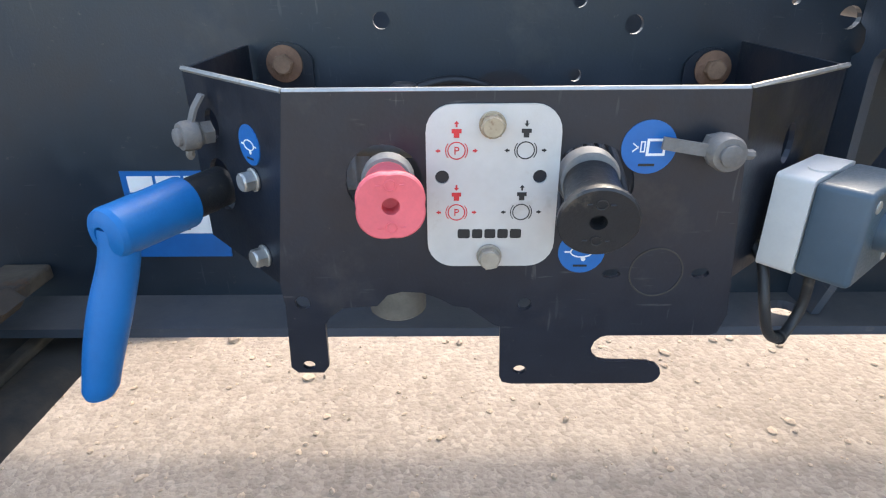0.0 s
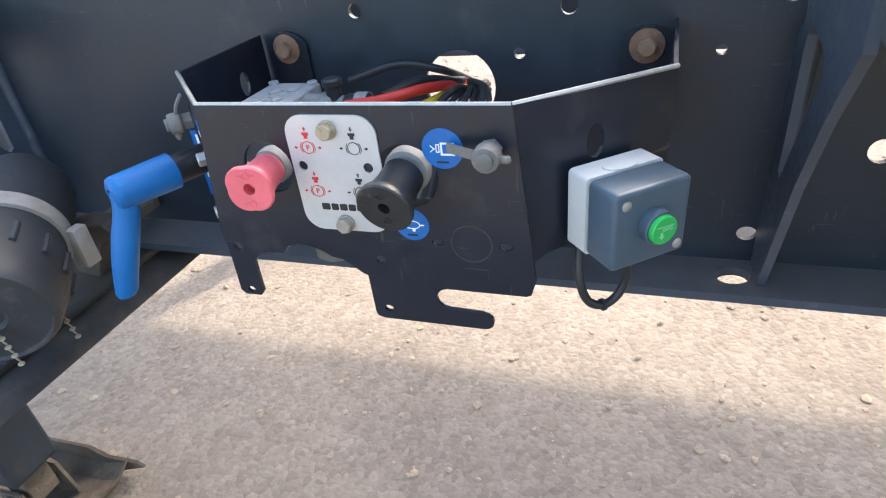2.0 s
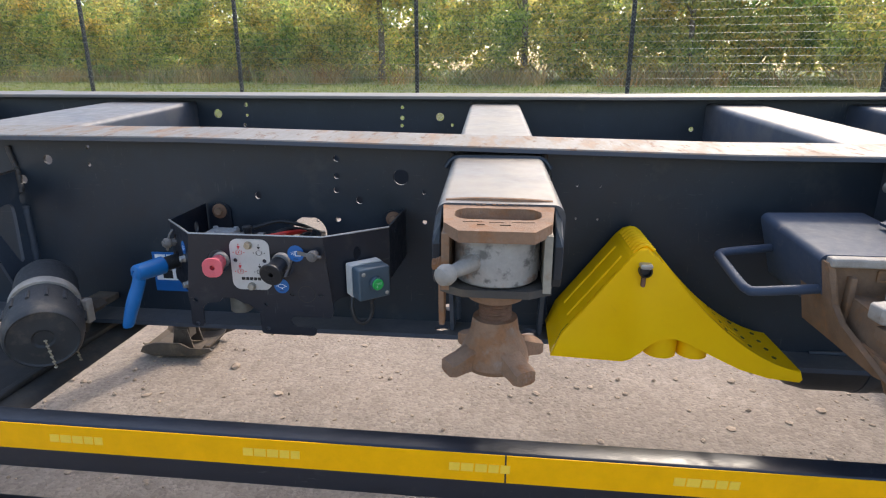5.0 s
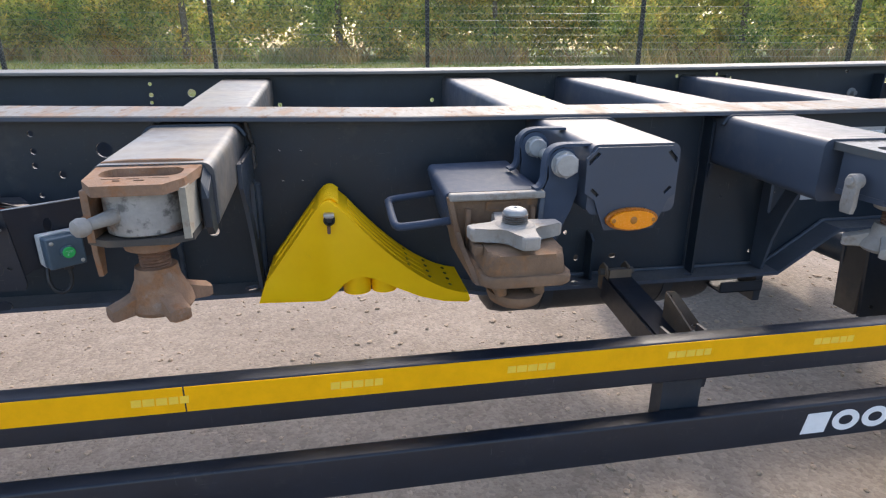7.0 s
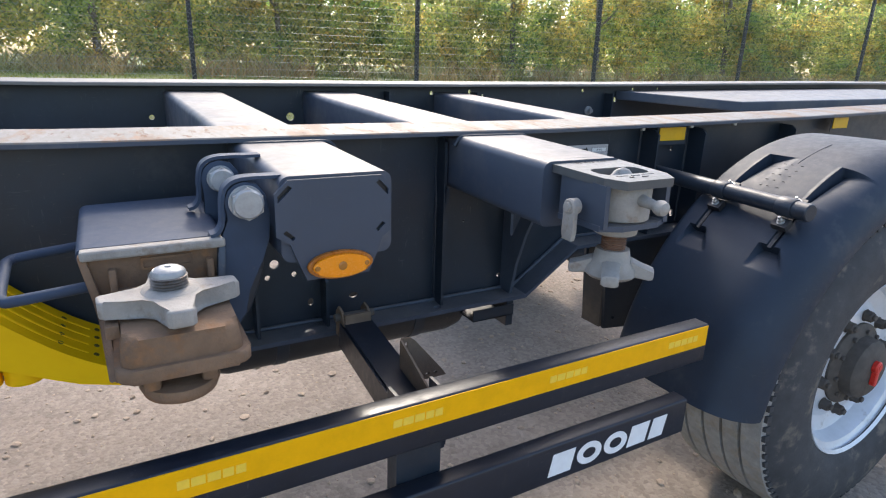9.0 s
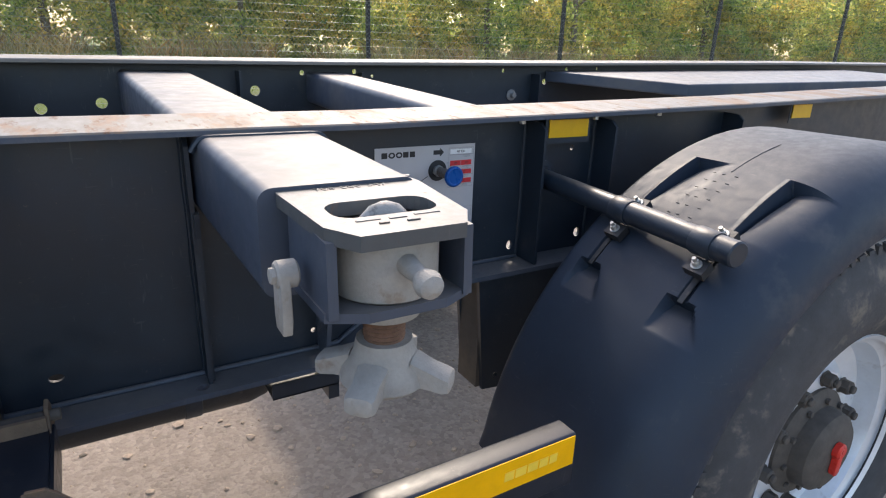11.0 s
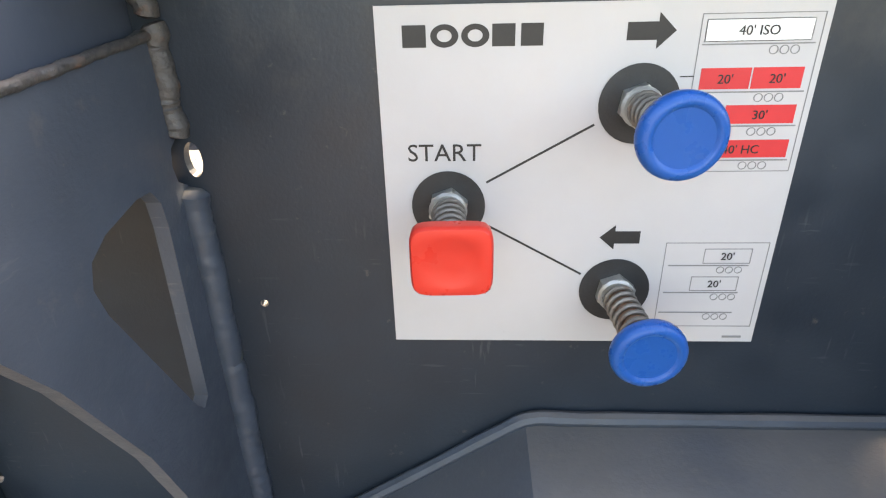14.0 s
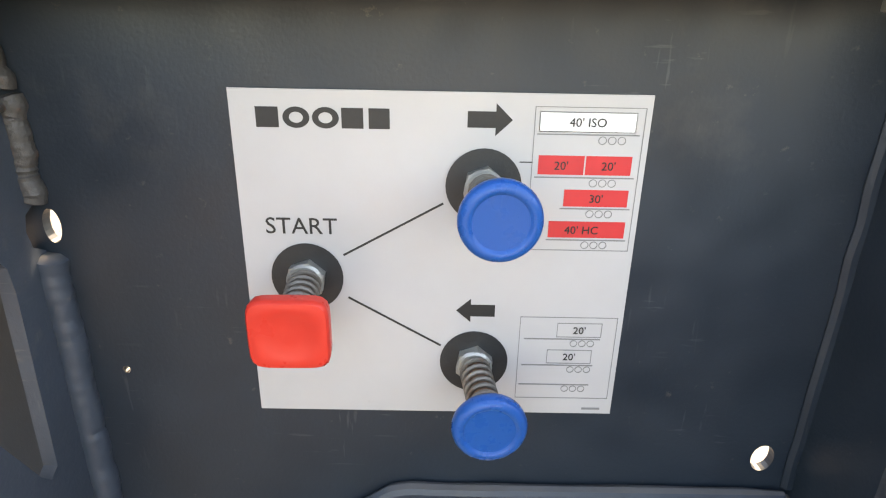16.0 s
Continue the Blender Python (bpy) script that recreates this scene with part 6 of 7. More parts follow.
bm = B()
lathe(bm, (uc, -.0618, zc), (0, -1, 0), [(.0148, 0), (.0148, .009), (.0138, .010), (.0125, .010)], 32)
part("bezel", on_right(bm), BOXDARK, pb, smooth=True)
bm = B()
lathe(bm, (uc, -.068, zc), (0, -1, 0), [(.0124, 0), (.0124, .0072), (.0112, .0082)], 32)
part("button", on_right(bm), GREEN, pb, "green button with a pale trailer symbol", True)
bm = B()
box(bm, uc - .008, uc + .008, -.0766, -.0761, zc + .0036, zc + .0043)
for k in range(3):
    prism(bm, "xz", circle(uc - .001 + k * .0034, zc + .0015, .0016, 12), -.0766, -.0761, [circle(uc - .001 + k * .0034, zc + .0015, .0011, 12)])
prism(bm, "xz", [(uc - .004, zc - .001), (uc - .004, zc - .004), (uc - .0055, zc - .004), (uc - .003, zc - .007), (uc - .0005, zc - .004), (uc - .002, zc - .004), (uc - .002, zc - .001)], -.0766, -.0761)
part("symbol", on_right(bm), mat("button_print", (.25, .55, .32), .5), pb)
bm = B()
lathe(bm, ((U0 + U1) / 2 + .008, -.026, Z0), (0, 0, -1), [(.011, 0), (.011, .008), (.0095, .010), (.0095, .014)], 20)
part("cable_gland", on_right(bm), BLACK, pb, smooth=True)
bm = B()
uu = (U0 + U1) / 2
tube(bm, [(uu + .008, -.026, Z0 - .012), (uu + .009, -.026, Z0 - .040), (uu + .001, -.024, Z0 - .060), (uu - .014, -.022, Z0 - .066), (uu - .028, -.018, Z0 - .056), (uu - .033, -.012, Z0 - .030), (uu - .026, -.002, Z0 - .004), (uu - .020, .012, Z0 + .01)], .0042, 12, 6)
part("cable", on_right(bm), BLACK, pb, "black looped cable", True)
bm = B()
lathe(bm, (uu - .014, -.022, Z0 - .066), (1, 0, 0), [(.006, 0), (.006, .003)], 10)
part("cable_tie", on_right(bm), BLACK, pb)

OFF = Vector((-.024, 0, -.0035))
# round punched outline and drum behind the sheet
bm = B()
prism(bm, "xz", circle(.328, .981, .0195, 32), PY - .0006, PY, [circle(.328, .981, .0185, 32)])
part("punched_ring", bm, EARTHY, cp, "scuffed half-punched ring")
bm = B()
lathe(bm, (.133, -.20, .898), (0, 0, 1), [(.022, 0), (.0255, .003), (.0255, .05), (.024, .052)], 28)
tagged(part("valve_port", bm, mat("oily_grey_metal", (.16, .15, .13), .6, .3, .3, 40, .3), cp, "oily grey round valve port", True))

# valve block, connectors and cables inside the bracket
OFF = Vector((-.035, 0, -.017))
vb = thing("valve_block", "pale grey cast valve block with pipe fittings", "valve", (.08, -.16, 1.04))
bm = B()
box(bm, .050, .116, -.212, -.112, 1.03, 1.090, .003)
block = part("body", bm, BLOCKG, vb, "pale grey cast block")
for x, y in ((.057, -.205), (.109, -.205), (.057, -.119), (.109, -.119)):
    bm = B()
    lathe(bm, (x, y, 1.090), (0, 0, 1), [(.0062, 0), (.0062, .003), (.0050, .0038), (.0030, .0038), (.0028, .001)], 16)
    part("corner_boss", bm, BLOCKG, block, smooth=True)
for x, y, r in ((.074, -.185, .0085), (.094, -.176, .0075), (.076, -.148, .008), (.096, -.142, .007), (.083, -.164, .006)):
    bm = B()
    lathe(bm, (x, y, 1.090), (0, 0, 1), [(r, 0), (r, .0016), (r * .8, .002), (r * .7, .0006)], 18)
    part("cast_ring", bm, BLOCKG, block, smooth=True)
for a, b in (((.060, -.195), (.104, -.128)), ((.060, -.128), (.104, -.195))):
    bm = B()
    tube(bm, [(a[0], a[1], 1.0895), (b[0], b[1], 1.0895)], .0018, 6, 1)
    part("cast_rib", bm, BLOCKG, block)
bm = B()
lathe(bm, (.116, -.150, 1.076), (1, 0, 0), [(.012, 0), (.012, .02), (.014, .022), (.014, .035), (.010, .037), (.010, .05)], 22)
lathe(bm, (.116, -.200, 1.066), (1, 0, 0), [(.010, 0), (.010, .02), (.0115, .022), (.0115, .05), (.008, .052)], 22)
part("pipe_fitting", bm, GREYP, vb, smooth=True)
bm = B()
lathe(bm, (.166, -.152, 1.076), (1, 0, 0), [(.011, 0), (.013, .004), (.013, .028), (.010, .03), (.009, .045)], 22)
lathe(bm, (.152, -.150, 1.082), (0, 0, 1), [(.009, 0), (.009, .015), (.0115, .016), (.0115, .022), (.009, .024)], 20)
part("black_connector", bm, BLACK, vb, "black screw connector", True)
bm = B()
lathe(bm, (.180, -.152, 1.076), (1, 0, 0), [(.0145, 0), (.0145, .014)], 18)
part("collar", bm, GREYP, vb, "pale ribbed collar", True)
OFF = Vector((-.024, 0, -.0085))
cb = thing("cable_bundle", "bundle of black, red and yellow cables through the beam", "cables", (.24, -.10, 1.03))
rnd = random.Random(21)
for i in range(9):
    bm = B()
    y = -.225 + rnd.uniform(-.02, .10)
    tube(bm, [(.262 + rnd.uniform(-.010, .012), .03, 1.03 + rnd.uniform(-.014, .010)), (.274 + rnd.uniform(-.009, .009), -.05, 1.056 + rnd.uniform(-.008, .008)), (.285 + .005 * i - .020, -.110, 1.064 + rnd.uniform(-.006, .008)), (.283 + .009 * i - .036, -.170, 1.048), (.278 + .013 * i - .05, -.225, .995)], .0034 if i % 3 else .0044, 9, 6)
    part("cable", bm, BLACK if i != 2 else GREYP, cb, smooth=True)
for m, y, z, x0, lbl in ((REDW, -.175, 1.074, .165, "red air line"), (YELW, -.195, 1.060, .172, "yellow air line")):
    bm = B()
    tube(bm, [(x0, y, z), (.20, y + .012, z + .002), (.238, y + .06, z), (.245, .02, 1.04)], .006, 10, 6)
    part("air_line", bm, m, cb, lbl, True)
bm = B()
tube(bm, [(.20, -.152, 1.076), (.225, -.10, 1.078), (.245, -.03, 1.056), (.24, .03, 1.04)], .006, 10, 6)
part("cable", bm, BLACK, cb, smooth=True)
bm = B()
tube(bm, [(.12, -.07, 1.070), (.18, -.05, 1.084), (.23, -.03, 1.070), (.245, .03, 1.04)], .005, 10, 6)
part("cable", bm, BLACK, cb, smooth=True)

OFF = Vector((0, 0, 0))

# ---- control sign with pull knobs ----
sg = thing("control_sign", "silver instruction sign with axle loading diagrams on the beam", "sign", (2.66, -.001, 1.08))
bm = B()
box(bm, 2.534, 2.785, -.0022, -.0004, .967, 1.194)
part("sheet", bm, SIGNM, sg, "silver film sheet")
SY = -.0026


def flat(name, loops, material, holes=None, label=""):
    for i, lp in enumerate(loops):
        bm = B()
        prism(bm, "xz", lp, SY, SY + .0005, holes[i] if holes else ())
        part(name, bm, material, sg, label)


def rect(a, b, c, d):
    return [(a, c), (b, c), (b, d), (a, d)]


def frame_line(a, b, c, d, w=.0004):
    return [rect(a, b, c, c + w), rect(a, b, d - w, d), rect(a, a + w, c + w, d - w), rect(b - w, b, c + w, d - w)]


# maker's mark as plain shapes
lz0, lz1 = 1.1712, 1.1835
x = 2.5495
for u, w in ((0, .0135), (.0510, .0130), (.0672, .0125)):
    flat("maker_mark", [rect(x + u, x + u + w, lz0, lz1)], INK)
for u in (.0240, .0415):
    flat("maker_mark", [circle(x + u, (lz0 + lz1) / 2, .0080, 24, .0064)], INK, [[circle(x + u, (lz0 + lz1) / 2, .0042, 20, .0033)]])


def arrow(cx, cz, s, w, h):
    return [[(cx - s * w, cz - h * .5), (cx + s * w * .25, cz - h * .5), (cx + s * w * .25, cz - h), (cx + s * w, cz), (cx + s * w * .25, cz + h), (cx + s * w * .25, cz + h * .5), (cx - s * w, cz + h * .5)]]


flat("arrow", arrow(2.689, 1.178, 1, .0135, .0098), INK)
flat("arrow", arrow(2.685, 1.0495, -1, .0130, .0088), INK)
words("start_word", "START", (2.5490, SY, 1.1030), .0157, INK, sg, depth=.0002)


def stroke(a, b, w=.0007):
    d = Vector((b[0] - a[0], b[1] - a[1])).normalized()
    n = Vector((-d.y, d.x)) * w
    return [(a[0] - n.x, a[1] - n.y), (b[0] - n.x, b[1] - n.y), (b[0] + n.x, b[1] + n.y), (a[0] + n.x, a[1] + n.y)]


flat("line", [stroke((2.598, 1.0885), (2.662, 1.125)), stroke((2.600, 1.058), (2.662, 1.022)), stroke((2.708, 1.1525), (2.716, 1.1525), .0003)], INK)
flat("frame_line", frame_line(2.7155, 2.7815, 1.0945, 1.1865) + frame_line(2.7155, 2.7815, .980, 1.0455), THINK)
flat("load_block_white", [rect(2.7185, 2.7765, 1.1715, 1.1835)], WHITE, label="white container block")
flat("load_block", [rect(2.7195, 2.7475, 1.1450, 1.1570), rect(2.7485, 2.7765, 1.1450, 1.1570), rect(2.7370, 2.7770, 1.1245, 1.1355), rect(2.7290, 2.7775, 1.1035, 1.1145)], REDINK, label="red container block")
flat("frame_line", frame_line(2.7185, 2.7765, 1.1715, 1.1835) + frame_line(2.7410, 2.7715, 1.0300, 1.0410) + frame_line(2.7355, 2.7665, 1.0090, 1.0200), THINK)
ax = []
axh = []
for z, x0, x1, c in ((1.1700, 2.7175, 2.7790, 2.7630), (1.1432, 2.7175, 2.7790, 2.7600), (1.1230, 2.7350, 2.7790, 2.7600), (1.1018, 2.7280, 2.7790, 2.7590), (1.0285, 2.7190, 2.7710, 2.7590), (1.0075, 2.7185, 2.7680, 2.7585), (.9915, 2.7175, 2.7670, 2.7560)):
    ax.append(rect(x0, x1, z - .0004, z + .0004))
    axh.append([])
    for k in range(3):
        ax.append(circle(c + (k - 1) * .0058, z - .0034, .0026, 14))
        axh.append([circle(c + (k - 1) * .0058, z - .0034, .0021, 14)])
flat("diagram_line", ax, THINK, axh)
for s, cx, cz, m in (("40' ISO", 2.7475, 1.1748, INK), ("20'", 2.7335, 1.1482, INK), ("20'", 2.7625, 1.1482, INK), ("30'", 2.7570, 1.1272, INK), ("40' HC", 2.7500, 1.1062, INK), ("20'", 2.7562, 1.0330, INK), ("20'", 2.7510, 1.0120, INK)):
    words("block_size", s, (cx, SY - .0003, cz), .0075, m, sg, align="CENTER", depth=.0002)
flat("print_bar", [rect(2.764, 2.777, .9705, .9720)], THINK)

for ob in sg.children:
    ob.data.transform(Matrix.Diagonal((1.034, 1, 1.019, 1)))
sg.location = (2.6565, -.001, 1.082)


def sign_knob(x, z, kx, kz, ky, shape, material, label):
    k = thing("pull_knob", label, "pull knob", (x, -.03, z))
    bm = B()
    lathe(bm, (x, -.0028, z), (0, -1, 0), [(.0243, 0), (.0243, .0006), (.012, .0010)], 36)
    part("rubber_disc", bm, BLACK, k, smooth=True)
    bm = B()
    hexhead(bm, (x, -.0036, z), (0, -1, 0), .0235, .009, 0, .35)
    part("hex_nut", bm, ZINC, k, "dull zinc hexagon nut", True)
    a, e = Vector((x, -.010, z)), Vector((kx, ky + .006, kz))
    bm = B()
    cyl(bm, a, e, .0075, 16)
    part("stem", bm, RUSTB, k, "rust-tinged stem", True)
    bm = B()
    helix(bm, a, a + (e - a) * .95, .0098, .0016, 8)
    part("spring", bm, SPRING, k, "tarnished coiled steel spring", True)
    bm = B()
    ax = (e - a).normalized()
    fa = (ax * .35 + Vector((0, -1, 0)) * .65).normalized()
    if shape == "round":
        lathe(bm, e, fa, [(.010, -.004), (.0205, -.002), (.0232, .001), (.0235, .004), (.0230, .0066), (.0218, .0086), (.0200, .0097), (.0180, .0098), (.0168, .0092), (.0158, .0082), (.004, .0078)], 44)
    else:
        # a soft-cornered square with a round dish in its face
        rings = []
        for y, f, ex in ((.004, .90, 6), (.0025, .985, 6), (-.004, 1.0, 6), (-.0062, .985, 6), (-.0076, .94, 6), (-.0080, .86, 5), (-.0080, .69, 2), (-.0072, .63, 2), (-.0070, .2, 2)):
            ring = []
            for i in range(48):
                a = 2 * math.pi * (i + .5) / 48
                c, s = math.cos(a), math.sin(a)
                q = (abs(c) ** ex + abs(s) ** ex) ** (-1 / ex)
                ring.append(bm.verts.new((.0235 * f * q * c, y, .0220 * f * q * s)))
            rings.append(ring)
        for p, q in zip(rings, rings[1:]):
            for i in range(48):
                bm.faces.new((p[i], p[(i + 1) % 48], q[(i + 1) % 48], q[i]))
        bm.faces.new(rings[0][::-1])
        bm.faces.new(rings[-1])
        bmesh.ops.recalc_face_normals(bm, faces=bm.faces)
        q = Vector((0, -1, 0)).rotation_difference(fa).to_matrix().to_4x4()
        bm.transform(Matrix.Translation(e) @ q)
    part("head", bm, material, k, smooth=True)


sign_knob(2.684, 1.1400, 2.689, 1.138, -.070, "round", BLUEK, "glossy round blue pull knob with a dished face")
sign_knob(2.5675, 1.0745, 2.5715, 1.0695, -.074, "square", REDK, "glossy square red pull knob on a spring stem")
sign_knob(2.6825, 1.0105, 2.689, 1.0055, -.072, "round", BLUEK, "glossy round blue pull knob on a spring stem")

# yellow marking labels between the stiffeners
for x0, x1 in ((2.975, 3.103), (4.02, 4.13)):
    ml = thing("yellow_label", "plain yellow reflective marking label", "label", ((x0 + x1) / 2, -.04, 1.19))
    bm = B()
    box(bm, x0, x1, -.044, -.041, 1.200 + rise(x0), 1.244 + rise(x0))
    part("sheet", bm, LABELY, ml)
    bm = B()
    box(bm, x0 - .01, x1 + .01, -.0405, -.038, 1.185 + rise(x0), 1.2485 + rise(x0))
    part("backing", bm, PAINT, ml)

# ---- mudguard and its carrier ----
WX, WZ = 3.405, .530
GX, GZ, GR = 3.500, .417, .825             # the mudguard's own arc
mg = thing("mudguard", "smooth slate-blue plastic mudguard with moulded strap channels", "mudguard", (GX, -.45, .5))
CHANNELS = ((-.302, 0.0), (-.533, 1.2))    # inner flank of each channel and how far it is turned


def guard_profile(y):
    """How far the shell drops from its crown at a given place across it."""
    u = max(0.0, (-.500 - y) / .163)
    v = max(0.0, (y + .245) / .020)
    return .130 * (1 - math.sqrt(max(0.0, 1 - min(1.0, u) ** 2.6))) + .012 * v * v


def guard_relief(a, y):
    """Moulded channels above the tube and tapered pockets below it."""
    d = 0.0
    for y0, tw in CHANNELS:
        a0, a1 = 111 + tw, 124 + tw
        k = (a1 - a) / (a1 - a0)
        u = (y0 - y) / .092
        if 0 <= k <= 1 and 0 <= u <= 1:
            d -= .034 * k ** .7 * (1 - u) ** 1.3
            if u < .085:
                d -= .016 * min(1.0, 6 * (1 - k), 8 * k + .3)
        if -.02 <= k <= 1 and -.10 <= u < 0:
            d += .003
        a2, a3 = 136.6, 142.2
        q = (a - a2) / (a3 - a2)
        if 0 <= q <= 1:
            l, r = y0 + .028 + .004 * q, y0 - .028 - .048 * q
            if r <= y <= l:
                dep = .026 * (1 - q) if q > .45 else .0143 + .020 * (.45 - q) / .45
                d -= dep * min(1.0, (l - y) / .006, (y - r) / .012)
        if 128 <= a < a2 and abs(y - y0 + .002) < .009:
            d -= .010
    return d


bm = B()
along = sorted(set(round(v, 3) for v in list(np.arange(9, 105, 4.0)) + list(np.arange(105, 143.6, .3)) + list(np.arange(144, 171.1, 1.5)) + [170.3, 170.8, 171.2]), reverse=True)
across = sorted(set(round(v, 4) for v in list(np.arange(-.66, -.226, .0045)) + [-.663, -.6615, -.652, -.2245, -.223]), reverse=True)
skins = []
for th in (0.0, .0045):
    rows = []
    for a in along:
        c, sn = math.cos(radians(a)), math.sin(radians(a))
        row = []
        for y in across:
            r = GR - guard_profile(y) + guard_relief(a, y) - th
            if a > 169:                     # rolled lower edge
                r += .006 * (a - 169) / 2
            row.append(bm.verts.new((GX + r * c, y + (th * .5 if y < -.64 else 0), GZ + r * sn)))
        rows.append(row)
    skins.append(rows)
for rows in skins:
    for p, q in zip(rows, rows[1:]):
        for k in range(len(across) - 1):
            bm.faces.new((p[k], p[k + 1], q[k + 1], q[k]))
o_, i_ = skins
for e in (0, -1):
    for k in range(len(across) - 1):
        bm.faces.new((o_[e][k], o_[e][k + 1], i_[e][k + 1], i_[e][k]))
    for k in range(len(along) - 1):
        bm.faces.new((o_[k][e], o_[k + 1][e], i_[k + 1][e], i_[k][e]))
bmesh.ops.recalc_face_normals(bm, faces=bm.faces)
shell = part("shell", bm, FENDER, mg)
for p_ in shell.data.polygons:
    p_.use_smooth = True
shell.data.set_sharp_from_angle(angle=radians(38))


def on_guard(a, y, lift=0.0):
    r = GR - guard_profile(y) + lift
    return Vector((GX + r * math.cos(radians(a)), y, GZ + r * math.sin(radians(a))))


# rows of black dashes painting the shade of small slots, and a mould seam
for y in (-.378, -.400, -.430):
    for k in range(6):
        bm = B()
        tube(bm, [on_guard(124.5 - k * 2.1, y + dy, .0004) for dy in (-.004, .004)], .0008, 6, 1)
        part("moulded_dash", bm, BLACK, shell)
bm = B()
tube(bm, [on_guard(a, -.408, .0002) for a in range(113, 100, -2)], .0012, 6, 2)
part("mould_seam", bm, FENDER, shell, smooth=True)
for y0, tw in CHANNELS:
    bm = B()
    rows = [[bm.verts.new(on_guard(a, y0 + dy, lift)) for dy, lift in ((-.007, -.004), (.004, -.004), (.004, -.001), (-.007, -.001))] for a in range(128, 138)]
    for p, q in zip(rows, rows[1:]):
        for k in range(4):
            bm.faces.new((p[k], p[(k + 1) % 4], q[(k + 1) % 4], q[k]))
    part("strap", bm, BLACK, mg, "black clamp strap")
bar = thing("mudguard_bar", "dark round tube carrying the mudguard", "tube", (2.96, -.30, 1.08))
P0, P1 = Vector((2.995, 0.0, 1.100)), Vector((2.937, -.605, 1.086))
bm = B()
cyl(bm, P0, P1, .0245, 28, .003)
part("tube", bm, PAINT, bar, smooth=True)
bm = B()
lathe(bm, (P0.x, -.001, P0.z), (0, -1, 0), [(.045, 0), (.045, .008), (.032, .010), (.027, .02)], 30)
part("socket", bm, PAINT, bar, smooth=True)
bd = (P1 - P0).normalized()
for s in (.525, .890):
    c = P0 + (P1 - P0) * s
    bm = B()
    lathe(bm, c - bd * .024, bd, [(.0265, 0), (.0275, .002), (.0275, .046), (.0265, .048)], 28)
    cl = part("clamp", bm, PAINT, bar, "dark pipe clamp", True)
    for side in (1, -1):
        nrm = Vector((-.62, 0, .78))
        t_ = Vector((.78, 0, .62))
        e = c + t_ * side * .040 - nrm * .022
        bm = B()
        q = [[bm.verts.new(e + t_ * u * .016 + bd * w * .022 + nrm * h) for u, w in ((-1, -1), (1, -1), (1, 1), (-1, 1))] for h in (-.014, .004)]
        for i in range(4):
            bm.faces.new((q[0][i], q[0][(i + 1) % 4], q[1][(i + 1) % 4], q[1][i]))
        bm.faces.new(q[0][::-1]), bm.faces.new(q[1])
        part("clamp_foot", bm, BLACK, bar)
        bm = B()
        hexhead(bm, e + nrm * .004, nrm, .013, .009, .011)
        cyl(bm, e + nrm * .013, e + nrm * .024, .004, 12)
        part("clamp_bolt", bm, ZINC, bar, "bright clamp nut", True)

# ---- wheel ----
wh = thing("wheel", "truck wheel with a silver rim and dusty black tyre", "wheel", (WX, -.40, 0))
YO, YI = -.665, -.280
bm = B()
w = YI - YO
prof = [(.300, .030), (.320, .012), (.360, .000), (.430, -.004), (.485, .010), (.515, .030)]
lathe(bm, (WX, YO, WZ), (0, 1, 0), prof + [(.500, .032)], 72, caps=False)
lathe(bm, (WX, YO, WZ), (0, 1, 0), [(.500, w - .032), (.515, w - .03), (.43, w), (.300, w - .03), (.300, .030)], 72, caps=False)
tyre = part("tyre", bm, RUBBER, wh, "black tyre sidewall", True)
bm = B()
edge = .024
xs = [edge]
grooves = (.098, .160, .226, .292)
pro = [(.505, edge + .002), (.529, edge + .010)]
for g in grooves:
    pro += [(.535, g - .0055), (.519, g - .0045), (.519, g + .0045), (.535, g + .0055)]
pro += [(.529, w - edge - .010), (.505, w - edge - .002)]
lathe(bm, (WX, YO, WZ), (0, 1, 0), pro, 96, caps=False)
part("tread", bm, TREAD, tyre, "dusty tread with straight grooves", True)
bm = B()
for k in range(96):
    a = 2 * math.pi * k / 96
    c, s = math.cos(a), math.sin(a)
    o = Vector((WX + .520 * c, YO + .026, WZ + .520 * s))
    t_, n_ = Vector((-s, 0, c)), Vector((c, 0, s))
    k1, k2 = .7 + .5 * ((k * 37) % 11) / 11, .55 + .6 * ((k * 53) % 13) / 13
    q = [bm.verts.new(o + t_ * u * .010 * k1 + n_ * v * k2 + Vector((0, dy, 0))) for u in (-1, 1) for v, dy in ((-.014, -.004), (.003, -.002), (.007, .012))]
    bm.faces.new((q[0], q[1], q[4], q[3])), bm.faces.new((q[1], q[2], q[5], q[4])), bm.faces.new((q[0], q[2], q[1])), bm.faces.new((q[3], q[4], q[5]))
tagged(part("tread_edge", bm, RUBBER, tyre, "worn notched tread edge"), kind="stuff")
bm = B()
lathe(bm, (WX, YO, WZ), (0, 1, 0), [(.292, .030), (.303, .022), (.306, .028), (.298, .040), (.275, .050), (.268, .070), (.262, .10), (.212, .112), (.196, .104), (.182, .084), (.150, .080), (.140, .081), (.140, .090), (.260, .30)], 64, caps=False)
rim = part("rim", bm, WHEELP, wh, "silver painted steel rim", True)
bm = B()
lathe(bm, (WX, YO + .085, WZ), (0, -1, 0), [(.142, -.02), (.142, .012), (.132, .020), (.105, .026), (.100, .060), (.085, .072), (.020, .074)], 40)
hub = part("hub", bm, HUBM, wh, "grimy axle hub", True)
